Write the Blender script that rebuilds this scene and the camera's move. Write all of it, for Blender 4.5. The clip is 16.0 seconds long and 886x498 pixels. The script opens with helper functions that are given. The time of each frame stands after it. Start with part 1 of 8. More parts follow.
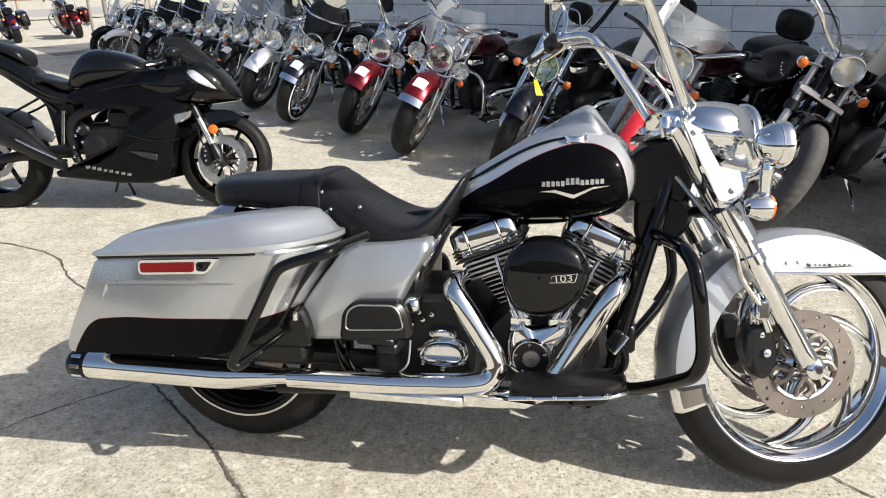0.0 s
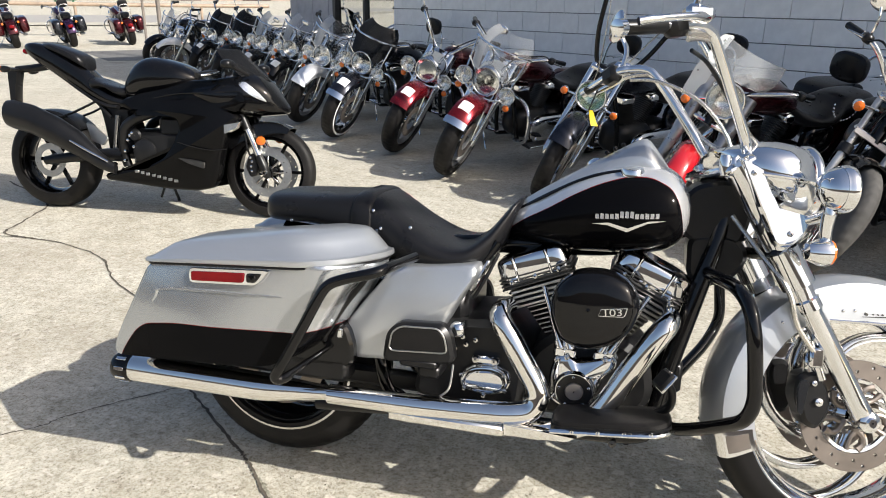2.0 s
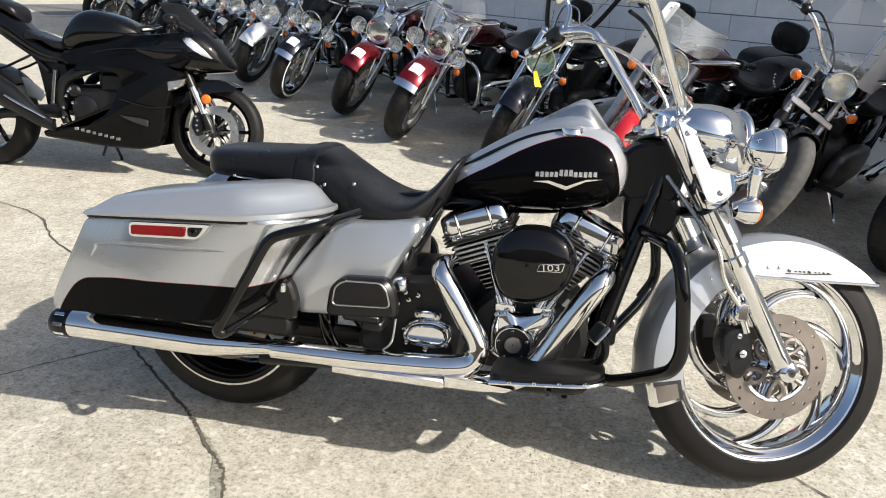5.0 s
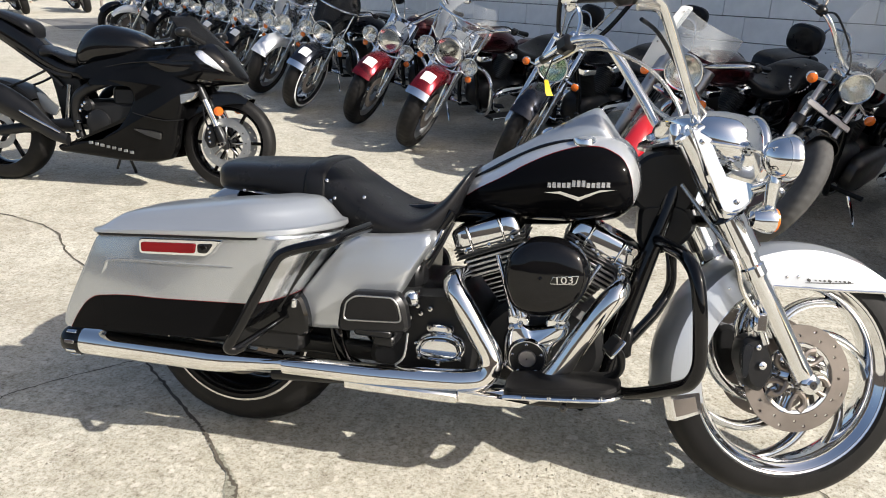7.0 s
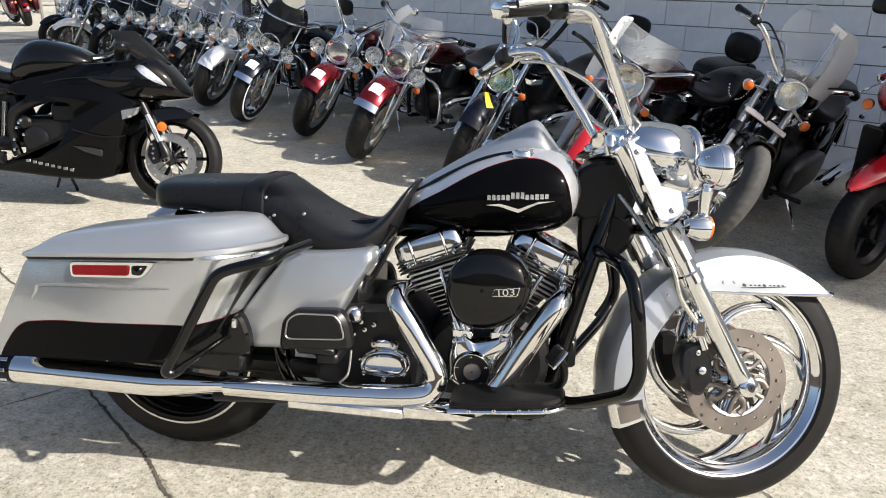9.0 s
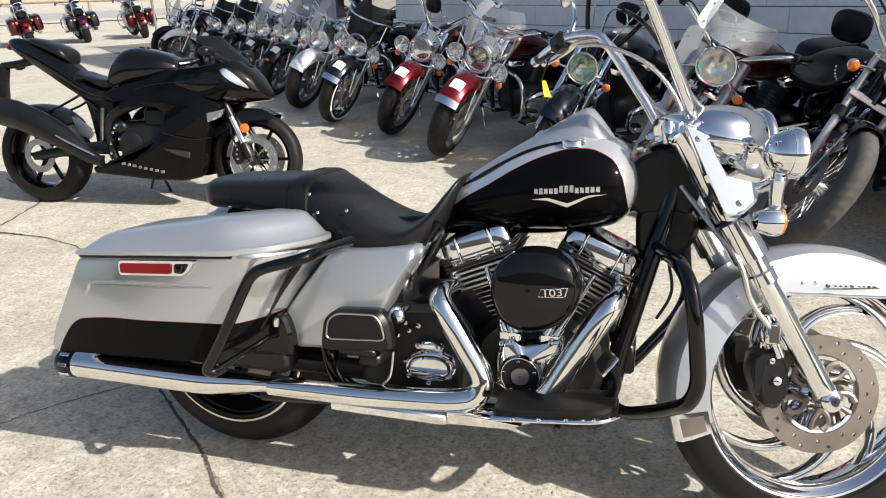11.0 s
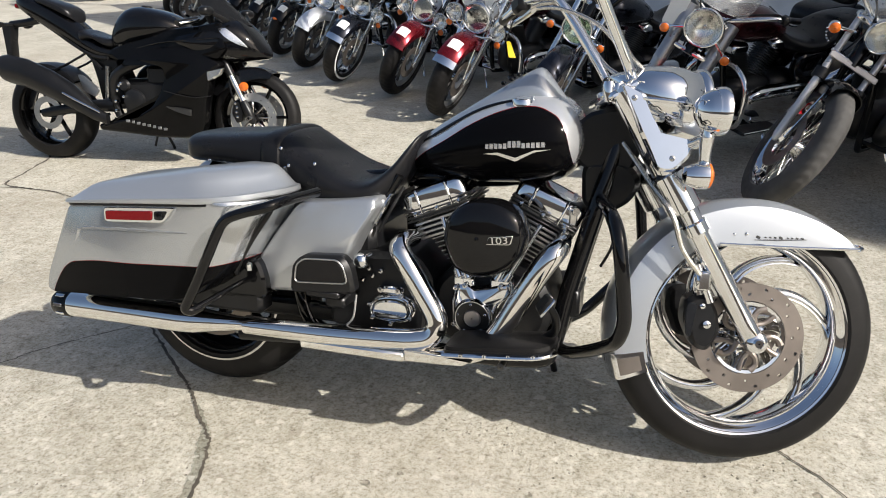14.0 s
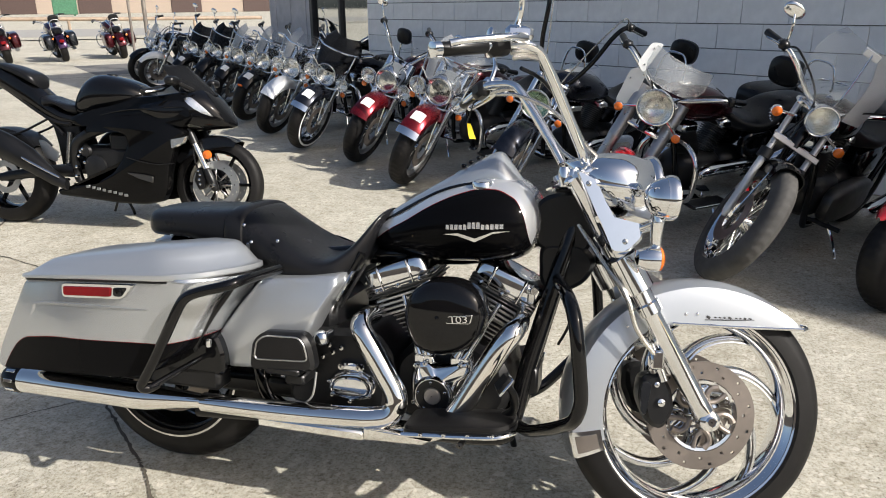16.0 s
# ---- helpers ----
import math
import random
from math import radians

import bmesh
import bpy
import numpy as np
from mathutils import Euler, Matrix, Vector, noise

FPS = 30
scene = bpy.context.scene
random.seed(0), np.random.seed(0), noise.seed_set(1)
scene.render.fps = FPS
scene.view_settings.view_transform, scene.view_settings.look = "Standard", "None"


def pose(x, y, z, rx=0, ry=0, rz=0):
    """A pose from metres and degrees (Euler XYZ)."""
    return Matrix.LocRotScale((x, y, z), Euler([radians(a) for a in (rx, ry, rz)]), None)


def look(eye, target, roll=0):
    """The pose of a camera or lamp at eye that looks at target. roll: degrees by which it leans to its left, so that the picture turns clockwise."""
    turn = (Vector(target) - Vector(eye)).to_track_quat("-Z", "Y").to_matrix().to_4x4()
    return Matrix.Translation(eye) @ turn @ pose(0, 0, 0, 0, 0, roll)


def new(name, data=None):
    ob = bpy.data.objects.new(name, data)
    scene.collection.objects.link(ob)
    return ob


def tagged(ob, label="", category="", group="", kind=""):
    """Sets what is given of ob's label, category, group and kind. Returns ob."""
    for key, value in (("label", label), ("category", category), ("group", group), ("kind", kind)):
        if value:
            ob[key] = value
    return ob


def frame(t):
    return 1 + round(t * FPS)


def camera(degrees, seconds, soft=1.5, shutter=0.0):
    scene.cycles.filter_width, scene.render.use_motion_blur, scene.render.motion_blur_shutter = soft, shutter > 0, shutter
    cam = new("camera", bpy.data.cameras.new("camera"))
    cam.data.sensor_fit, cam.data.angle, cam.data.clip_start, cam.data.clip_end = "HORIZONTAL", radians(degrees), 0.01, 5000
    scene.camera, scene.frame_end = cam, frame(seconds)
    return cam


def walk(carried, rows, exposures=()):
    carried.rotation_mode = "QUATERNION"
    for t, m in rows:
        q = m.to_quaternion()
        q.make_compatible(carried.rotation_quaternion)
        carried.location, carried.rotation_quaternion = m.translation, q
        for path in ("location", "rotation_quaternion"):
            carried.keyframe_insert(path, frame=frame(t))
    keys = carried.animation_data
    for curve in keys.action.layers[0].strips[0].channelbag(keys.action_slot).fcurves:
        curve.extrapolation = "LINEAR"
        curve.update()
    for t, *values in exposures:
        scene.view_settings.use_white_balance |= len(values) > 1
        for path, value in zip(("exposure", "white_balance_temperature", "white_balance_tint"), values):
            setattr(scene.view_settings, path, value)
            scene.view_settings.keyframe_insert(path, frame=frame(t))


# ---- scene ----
cam = camera(62.5, 16.0, 1.0)
PATH = [
    (0, (0.242, -1.814, 1.348), (-0.156, 0.015, 0.643), -2.1),
    (0.5, (0.242, -1.809, 1.35), (-0.145, 0.028, 0.662), -1.1),
    (1, (0.228, -1.8, 1.353), (-0.209, 0.03, 0.676), -0.8),
    (1.5, (0.217, -1.802, 1.35), (-0.271, 0.025, 0.698), -0.7),
    (2, (0.192, -1.817, 1.355), (-0.289, 0.013, 0.705), 0.5),
    (2.5, (0.171, -1.846, 1.353), (-0.264, -0.001, 0.717), 1.4),
    (3, (0.162, -1.886, 1.337), (-0.102, -0.019, 0.67), 3.1),
    (3.5, (0.173, -1.89, 1.33), (-0.007, -0.031, 0.616), 3.5),
    (4, (0.178, -1.885, 1.328), (-0.016, -0.035, 0.595), 3.0),
    (4.5, (0.196, -1.872, 1.325), (-0.065, -0.03, 0.589), 2.5),
    (5, (0.226, -1.844, 1.338), (-0.121, -0.016, 0.607), 2.3),
    (5.2, (0.233, -1.836, 1.34), (-0.148, -0.007, 0.627), 2.5),
    (7.3, (0.228, -1.809, 1.348), (-0.15, 0.019, 0.629), 0.8),
    (7.5, (0.229, -1.805, 1.348), (-0.129, 0.026, 0.628), 0.8),
    (8, (0.236, -1.809, 1.353), (-0.066, 0.036, 0.643), 1.0),
    (8.2, (0.247, -1.806, 1.359), (-0.025, 0.049, 0.664), 1.0),
    (10.3, (0.309, -1.75, 1.352), (-0.072, 0.09, 0.666), -1.2),
    (10.5, (0.34, -1.715, 1.342), (-0.112, 0.107, 0.653), -1.6),
    (11, (0.386, -1.682, 1.324), (-0.161, 0.112, 0.629), -2.2),
    (11.5, (0.438, -1.774, 1.331), (-0.14, 0.003, 0.617), -3.2),
    (12, (0.485, -1.906, 1.33), (-0.083, -0.144, 0.572), -2.9),
    (12.5, (0.518, -1.886, 1.34), (-0.044, -0.136, 0.553), -0.9),
    (13, (0.552, -1.811, 1.33), (-0.036, -0.089, 0.5), -0.4),
    (13.5, (0.57, -1.787, 1.334), (-0.038, -0.058, 0.535), -1.5),
    (14, (0.571, -1.772, 1.34), (-0.012, -0.029, 0.55), -2.2),
    (14.5, (0.582, -1.766, 1.369), (0.015, -0.022, 0.571), -4.0),
    (15, (0.581, -1.765, 1.371), (0.095, 0.023, 0.617), -2.3),
    (15.5, (0.583, -1.772, 1.38), (0.109, 0.047, 0.697), -0.9),
    (16, (0.579, -1.786, 1.392), (0.083, 0.045, 0.758), -0.6),
]
EXPOSURE = 0.47
walk(cam, [(t, look(eye, target, roll)) for t, eye, target, roll in PATH],
     [(t, EXPOSURE + d) for t, d in ((0, 0.08), (5, 0.08), (8, 0.08), (11, 0.08), (12, 0.02), (13, -0.10), (14.5, -0.14), (15.5, -0.12), (16, -0.12))])

# ---- world, sun, exposure ----
TO_SUN = Vector((1.3, -0.4, 1.0)).normalized()
world = bpy.data.worlds.new("sky")
scene.world = world
world.use_nodes = True
_n = world.node_tree.nodes
_sky = _n.new("ShaderNodeTexSky")
_sky.sky_type = "NISHITA"
_sky.sun_disc = False
_sky.sun_elevation = math.asin(TO_SUN.z)
_sky.sun_rotation = math.atan2(TO_SUN.x, TO_SUN.y)
_sky.air_density, _sky.dust_density = 0.9, 3.4
world.node_tree.links.new(_sky.outputs[0], _n["Background"].inputs[0])
_n["Background"].inputs[1].default_value = 0.110
_sun = bpy.data.lights.new("sun", "SUN")
_sun.energy, _sun.angle, _sun.color = 5.0, radians(0.55), (1.0, 0.955, 0.89)
sun = new("sun", _sun)
sun.matrix_world = look(TO_SUN * 30, (0, 0, 0))


# ---- materials ----
class Nodes:
    """A small helper round one material's node tree."""

    def __init__(self, name):
        self.m = bpy.data.materials.new(name)
        self.m.use_nodes = True
        self.t = self.m.node_tree
        self.b = self.t.nodes["Principled BSDF"]
        self.co = self.add("ShaderNodeTexCoord").outputs["Object"]

    def add(self, kind, **kw):
        n = self.t.nodes.new(kind)
        for k, v in kw.items():
            n.inputs[k].default_value = v
        return n

    def link(self, a, b):
        self.t.links.new(a, b)

    def noise(self, scale, detail=4.0, rough=0.6, co=None):
        n = self.add("ShaderNodeTexNoise", Scale=scale, Detail=detail, Roughness=rough)
        self.link(co or self.co, n.inputs["Vector"])
        return n.outputs["Fac"]

    def ramp(self, fac, stops):
        n = self.t.nodes.new("ShaderNodeValToRGB")
        e = n.color_ramp.elements
        while len(e) < len(stops):
            e.new(0.5)
        for el, (p, c) in zip(e, stops):
            el.position, el.color = p, (*c, 1) if len(c) == 3 else c
        self.link(fac, n.inputs[0])
        return n.outputs[0]

    def mix(self, fac, a, b, mode="MIX"):
        n = self.t.nodes.new("ShaderNodeMix")
        n.data_type, n.blend_type = "RGBA", mode
        for sock, v in ((n.inputs[0], fac), (n.inputs[6], a), (n.inputs[7], b)):
            if isinstance(v, (int, float)):
                sock.default_value = v
            elif isinstance(v, tuple):
                sock.default_value = (*v, 1)
            else:
                self.link(v, sock)
        return n.outputs[2]

    def math(self, op, a, b=None, clamp=False):
        n = self.t.nodes.new("ShaderNodeMath")
        n.operation, n.use_clamp = op, clamp
        for sock, v in zip(n.inputs, (a, b)):
            if v is None:
                continue
            if isinstance(v, (int, float)):
                sock.default_value = v
            else:
                self.link(v, sock)
        return n.outputs[0]

    def bump(self, height, strength, dist=0.002):
        n = self.add("ShaderNodeBump", Strength=strength, Distance=dist)
        self.link(height, n.inputs["Height"])
        self.link(n.outputs[0], self.b.inputs["Normal"])

    def set(self, color=None, rough=None, metal=None, coat=None, spec=None):
        for key, v in (("Base Color", color), ("Roughness", rough), ("Metallic", metal), ("Coat Weight", coat), ("Specular IOR Level", spec)):
            if v is None:
                continue
            s = self.b.inputs[key]
            if isinstance(v, tuple):
                s.default_value = (*v, 1)
            elif isinstance(v, (int, float)):
                s.default_value = v
            else:
                self.link(v, s)
        return self


def worn(name, color, rough, metal=0.0, coat=0.0, grain=60.0, amount=0.25, bump=0.0, spec=0.5):
    """A surface of one colour with dirt and grain at two scales, uneven gloss and optional relief."""
    k = Nodes(name)
    big, fine = k.noise(6.0, 3.0), k.noise(grain, 3.0)
    dark = tuple(c * (1 - amount) for c in color)
    light = tuple(min(1.0, c * (1 + amount * 0.6)) for c in color)
    c = k.mix(k.ramp(big, [(0.3, (0, 0, 0)), (0.7, (1, 1, 1))]), dark, light)
    c = k.mix(k.math("MULTIPLY", fine, amount * 0.5), c, dark)
    r = k.math("ADD", k.math("MULTIPLY", k.math("SUBTRACT", k.noise(18.0, 4.0), 0.5), rough * 0.6), rough, clamp=True)
    k.set(c, r, metal, coat, spec)
    k.b.inputs["Coat Roughness"].default_value = 0.05
    if bump:
        k.bump(fine, bump, 0.001)
    return k.m


def flake_paint(name, color, rough=0.24):
    """Metallic car paint under a clear coat."""
    k = Nodes(name)
    v = k.add("ShaderNodeTexVoronoi", Scale=900.0)
    k.link(k.co, v.inputs["Vector"])
    bw = k.t.nodes.new("ShaderNodeRGBToBW")
    k.link(v.outputs["Color"], bw.inputs[0])
    fl = k.mix(0.015, color, bw.outputs[0], "OVERLAY")
    dust = k.noise(4.0, 5.0)
    c = k.mix(k.ramp(dust, [(0.45, (0, 0, 0)), (0.8, (0.25, 0.25, 0.25))]), fl, tuple(x * 0.8 for x in color))
    k.set(c, rough, 0.70, 0.5)
    k.b.inputs["Coat Roughness"].default_value = 0.04
    return k.m


def two_tone(name, upper, lower, pin, edge, lo, hi, metal_up=0.62):
    """Silver metallic paint with a dark panel below a curved edge z(x), and a pin stripe along it."""
    k = Nodes(name)
    sep = k.t.nodes.new("ShaderNodeSeparateXYZ")
    k.link(k.co, sep.inputs[0])
    u = k.math("DIVIDE", k.math("SUBTRACT", sep.outputs[0], lo), hi - lo, clamp=True)
    fc = k.t.nodes.new("ShaderNodeFloatCurve")
    cv = fc.mapping.curves[0]
    pts = [((x - lo) / (hi - lo), z) for x, z in edge]
    cv.points[0].location, cv.points[1].location = pts[0], pts[-1]
    for p in pts[1:-1]:
        cv.points.new(*p)
    fc.mapping.update()
    k.link(u, fc.inputs["Value"])
    above = k.math("SUBTRACT", sep.outputs[2], fc.outputs[0])
    m_low = k.math("LESS_THAN", above, 0.0)
    m_pin = k.math("MULTIPLY", k.math("GREATER_THAN", above, 0.0), k.math("LESS_THAN", above, 0.0015))
    v = k.add("ShaderNodeTexVoronoi", Scale=900.0)
    k.link(k.co, v.inputs["Vector"])
    bw = k.t.nodes.new("ShaderNodeRGBToBW")
    k.link(v.outputs["Color"], bw.inputs[0])
    c = k.mix(0.015, upper, bw.outputs[0], "OVERLAY")
    c = k.mix(m_low, c, lower)
    c = k.mix(m_pin, c, pin)
    metal = k.math("MULTIPLY", k.math("GREATER_THAN", above, 0.0015), metal_up)
    k.set(c, k.math("ADD", k.math("MULTIPLY", metal, 0.14), 0.10), metal, k.math("MULTIPLY", metal, 0.6), k.math("ADD", k.math("MULTIPLY", metal, 0.3), 0.06))
    k.b.inputs["Coat Roughness"].default_value = 0.03
    return k.m


def glassy(name, tint, rough=0.02, ior=1.45):
    k = Nodes(name)
    k.set(tint, rough)
    k.b.inputs["Transmission Weight"].default_value = 1.0
    k.b.inputs["IOR"].default_value = ior
    return k.m


def sheet(name, tint, clear=0.85, gloss=0.06):
    """Thin clear plastic: mostly see-through, with a glossy face."""
    k = Nodes(name)
    tr = k.t.nodes.new("ShaderNodeBsdfTransparent")
    tr.inputs[0].default_value = (*tint, 1)
    k.set(tuple(c * 0.6 for c in tint), gloss, spec=0.8)
    mx = k.t.nodes.new("ShaderNodeMixShader")
    fr = k.add("ShaderNodeFresnel", IOR=1.45)
    smear = k.ramp(k.noise(9.0, 5.0), [(0.4, (1 - clear,) * 3), (0.75, (min(1, 1.05 - clear),) * 3)])
    f = k.math("ADD", k.math("MULTIPLY", fr.outputs[0], 0.7), smear, clamp=True)
    k.link(f, mx.inputs[0])
    k.link(tr.outputs[0], mx.inputs[1])
    k.link(k.b.outputs[0], mx.inputs[2])
    k.link(mx.outputs[0], k.t.nodes["Material Output"].inputs[0])
    return k.m


CHROME = worn("chrome", (0.80, 0.81, 0.82), 0.055, 1.0, amount=0.06, grain=30)
DULL_CHROME = worn("aged_chrome", (0.62, 0.62, 0.61), 0.16, 1.0, amount=0.2, grain=40)
ALLOY = worn("cast_alloy", (0.50, 0.50, 0.49), 0.38, 1.0, amount=0.25, grain=120, bump=0.15)
DISC_STEEL = worn("brake_disc_steel", (0.23, 0.20, 0.175), 0.45, 0.8, amount=0.3, grain=90)
GLOSS_BLACK = worn("gloss_black_paint", (0.004, 0.004, 0.0045), 0.06, 0.0, 0.2, amount=0.3, spec=0.26)
FAIRING_BLACK = worn("black_fairing_paint", (0.003, 0.003, 0.0033), 0.10, 0.0, 0.0, amount=0.3, spec=0.15)
SATIN_BLACK = worn("satin_black", (0.008, 0.008, 0.0085), 0.32, 0.0, amount=0.4, bump=0.05, spec=0.32)
WRINKLE_BLACK = worn("wrinkle_black_engine", (0.009, 0.009, 0.0095), 0.42, 0.0, amount=0.4, grain=400, bump=0.3, spec=0.35)
RUBBER = worn("tyre_rubber", (0.0095, 0.0088, 0.0085), 0.55, amount=0.5, grain=160, bump=0.2, spec=0.22)
GREY_RUBBER = worn("dusty_tyre_rubber", (0.065, 0.062, 0.058), 0.8, amount=0.4, grain=160, bump=0.2)
LEATHER = worn("black_vinyl", (0.009, 0.009, 0.010), 0.30, amount=0.35, grain=420, bump=0.35, spec=0.24)
SILVER = flake_paint("silver_metallic_paint", (0.47, 0.49, 0.51), 0.33)
RED_PAINT = flake_paint("dark_red_metallic_paint", (0.17, 0.004, 0.010))
BRIGHT_RED = worn("bright_red_paint", (0.42, 0.009, 0.015), 0.16, 0.0, 1.0, amount=0.1)
PURPLE_PAINT = flake_paint("violet_blue_paint", (0.030, 0.012, 0.045))
WINE_PAINT = flake_paint("wine_red_paint", (0.055, 0.004, 0.007))
NAVY_PAINT = flake_paint("blue_black_paint", (0.012, 0.014, 0.022))
SMOKE_PAINT = flake_paint("dark_grey_metallic_paint", (0.022, 0.024, 0.028))
# silver paint made lighter, with sunlight and sky sheen put into the colour
SILVER_SKYLIT = flake_paint("silver_paint_lightened_for_sky", (0.82, 0.83, 0.84), 0.36)
WHITE_PAPER = worn("white_paper", (0.80, 0.80, 0.78), 0.7, amount=0.05)
WHITE_PAINT = worn("white_fender_paint", (0.75, 0.75, 0.74), 0.2, 0.0, 0.8, amount=0.08)
YELLOW_TAG = worn("yellow_tag", (0.80, 0.58, 0.02), 0.5, amount=0.1)
AMBER = worn("amber_lens", (0.75, 0.16, 0.015), 0.12, 0.0, 0.6, amount=0.15)
RED_LENS = worn("red_lens", (0.17, 0.002, 0.005), 0.16, 0.0, 0.0, amount=0.2, spec=0.25)
LENS = glassy("headlamp_glass", (0.98, 0.99, 0.985), 0.0)
REFLECTOR = worn("lamp_reflector", (0.93, 0.92, 0.89), 0.24, 1.0, amount=0.1, grain=30, bump=0.6)
# green in this metal's colour stands in for leaves mirrored in the lamp
LEAF_TINT = worn("reflector_with_painted_leaf_reflection", (0.62, 0.74, 0.60), 0.2, 1.0, amount=0.1, grain=20, bump=0.4)
CLEAR_SHEET = sheet("clear_windshield", (0.985, 0.99, 0.99), 0.985)
SMOKE_SHEET = sheet("smoked_windshield", (0.13, 0.135, 0.145), 0.93)
HAZY_SHEET = sheet("hazy_windshield", (0.97, 0.975, 0.97), 0.95)
SCUFFED_SHEET = sheet("scuffed_windshield", (0.97, 0.98, 0.98), 0.74)
BRAID = worn("braided_steel_hose", (0.62, 0.60, 0.56), 0.25, 1.0, grain=900, amount=0.3, bump=0.6)
DARK_ALLOY = worn("dark_cast_alloy", (0.10, 0.098, 0.095), 0.42, 0.9, amount=0.3, grain=120, bump=0.15)
PALE_FORK = worn("pale_fork_alloy", (0.62, 0.60, 0.57), 0.30, 0.6, amount=0.2, grain=60)
FORK_GREY = worn("grey_fork_cover", (0.42, 0.40, 0.39), 0.30, 0.85, amount=0.25, grain=60)
GOLD_STRIPE = worn("silver_lettering", (0.72, 0.73, 0.74), 0.25, 0.8, amount=0.1)


# ---- mesh tools ----
class Geo:
    """Points and faces of one mesh."""

    def __init__(self):
        self.v, self.f = [], []

    def add(self, v, f, m=None):
        n = len(self.v)
        self.v += [tuple(m @ Vector(p)) for p in v] if m else [tuple(p) for p in v]
        self.f += [tuple(i + n for i in q) for q in f]
        return self

    def rings(self, rings, closed=True, cap=True, loop=False, m=None):
        """Skin rows of points: closed round each row; loop joins last to first."""
        k = len(rings[0])
        v = [p for r in rings for p in r]
        f = []
        n = len(rings)
        for i in range(n if loop else n - 1):
            a, b = i * k, ((i + 1) % n) * k
            for j in range(k if closed else k - 1):
                j2 = (j + 1) % k
                f.append((a + j, a + j2, b + j2, b + j))
        if cap and closed and not loop:
            f.append(tuple(range(k - 1, -1, -1)))
            f.append(tuple((n - 1) * k + j for j in range(k)))
        return self.add(v, f, m)

    def lathe(self, prof, n=32, c=(0, 0, 0), axis="y", loop=False, m=None):
        """Turn a profile of (radius, along) about an axis through c."""
        c = Vector(c)
        rings = []
        for j in range(n):
            a = 2 * math.pi * j / n
            ca, sa = math.cos(a), math.sin(a)
            row = []
            for r, s in prof:
                p = {"y": (r * ca, s, r * sa), "x": (s, r * ca, r * sa), "z": (r * ca, r * sa, s)}[axis]
                row.append(tuple(c + Vector(p)))
            rings.append(row)
        return self.rings(rings, closed=loop, cap=False, loop=True, m=m)

    def tube(self, pts, r, n=10, smooth=0, closed=False, m=None):
        pts = [Vector(p) for p in pts]
        rs = list(r) if isinstance(r, (list, tuple)) else [r] * len(pts)
        if smooth:
            pts, rs = spline(pts, rs, smooth, closed)
        up = None
        rings = []
        for i, p in enumerate(pts):
            if closed:
                d = pts[(i + 1) % len(pts)] - pts[i - 1]
            else:
                d = pts[min(i + 1, len(pts) - 1)] - pts[max(i - 1, 0)]
            d.normalize()
            if up is None:
                up = d.orthogonal().normalized()
            up = (up - d * up.dot(d)).normalized()
            w = d.cross(up)
            rings.append([tuple(p + (up * math.cos(2 * math.pi * j / n) + w * math.sin(2 * math.pi * j / n)) * rs[i]) for j in range(n)])
        return self.rings(rings, loop=closed, m=m)

    def box(self, c, s, b=0.004, m=None):
        """A box with chamfered edges: centre, full sizes."""
        h = [x / 2 for x in s]
        b = min(b, *[x * 0.9 for x in h])
        v, idx = [], {}
        for sx in (-1, 1):
            for sy in (-1, 1):
                for sz in (-1, 1):
                    for ax in range(3):
                        p = [sx * h[0], sy * h[1], sz * h[2]]
                        for q in range(3):
                            if q != ax:
                                p[q] -= (sx, sy, sz)[q] * b
                        idx[sx, sy, sz, ax] = len(v)
                        v.append([c[i] + p[i] for i in range(3)])
        f = []
        S = (-1, 1)
        for ax in range(3):
            o = [i for i in range(3) if i != ax]
            for s0 in S:
                q = []
                for a, d in ((-1, -1), (1, -1), (1, 1), (-1, 1)):
                    k = [0, 0, 0]
                    k[ax], k[o[0]], k[o[1]] = s0, a, d
                    q.append(idx[(*k, ax)])
                f.append(tuple(q) if s0 > 0 else tuple(reversed(q)))
        for ax in range(3):
            o = [i for i in range(3) if i != ax]
            for a in S:
                for d in S:
                    q = []
                    for s0, w in ((-1, o[0]), (1, o[0]), (1, o[1]), (-1, o[1])):
                        k = [0, 0, 0]
                        k[ax], k[o[0]], k[o[1]] = s0, a, d
                        q.append(idx[(*k, w)])
                    f.append(tuple(q))
        for sx in S:
            for sy in S:
                for sz in S:
                    f.append(tuple(idx[sx, sy, sz, a] for a in range(3)))
        return self.add(v, f, m)

    def blob(self, c, r, n=16, k=10, p=2.0, m=None):
        """A superellipsoid: p above 2 is boxier."""
        def sp(x):
            return math.copysign(abs(x) ** (2 / p), x)
        rings = []
        for i in range(k + 1):
            a = math.pi * (i / k - 0.5)
            a = max(-math.pi / 2 + 0.03, min(math.pi / 2 - 0.03, a))
            rings.append([(c[0] + r[0] * sp(math.cos(a)) * sp(math.cos(2 * math.pi * j / n)), c[1] + r[1] * sp(math.cos(a)) * sp(math.sin(2 * math.pi * j / n)), c[2] + r[2] * sp(math.sin(a))) for j in range(n)])
        return self.rings(rings, m=m)

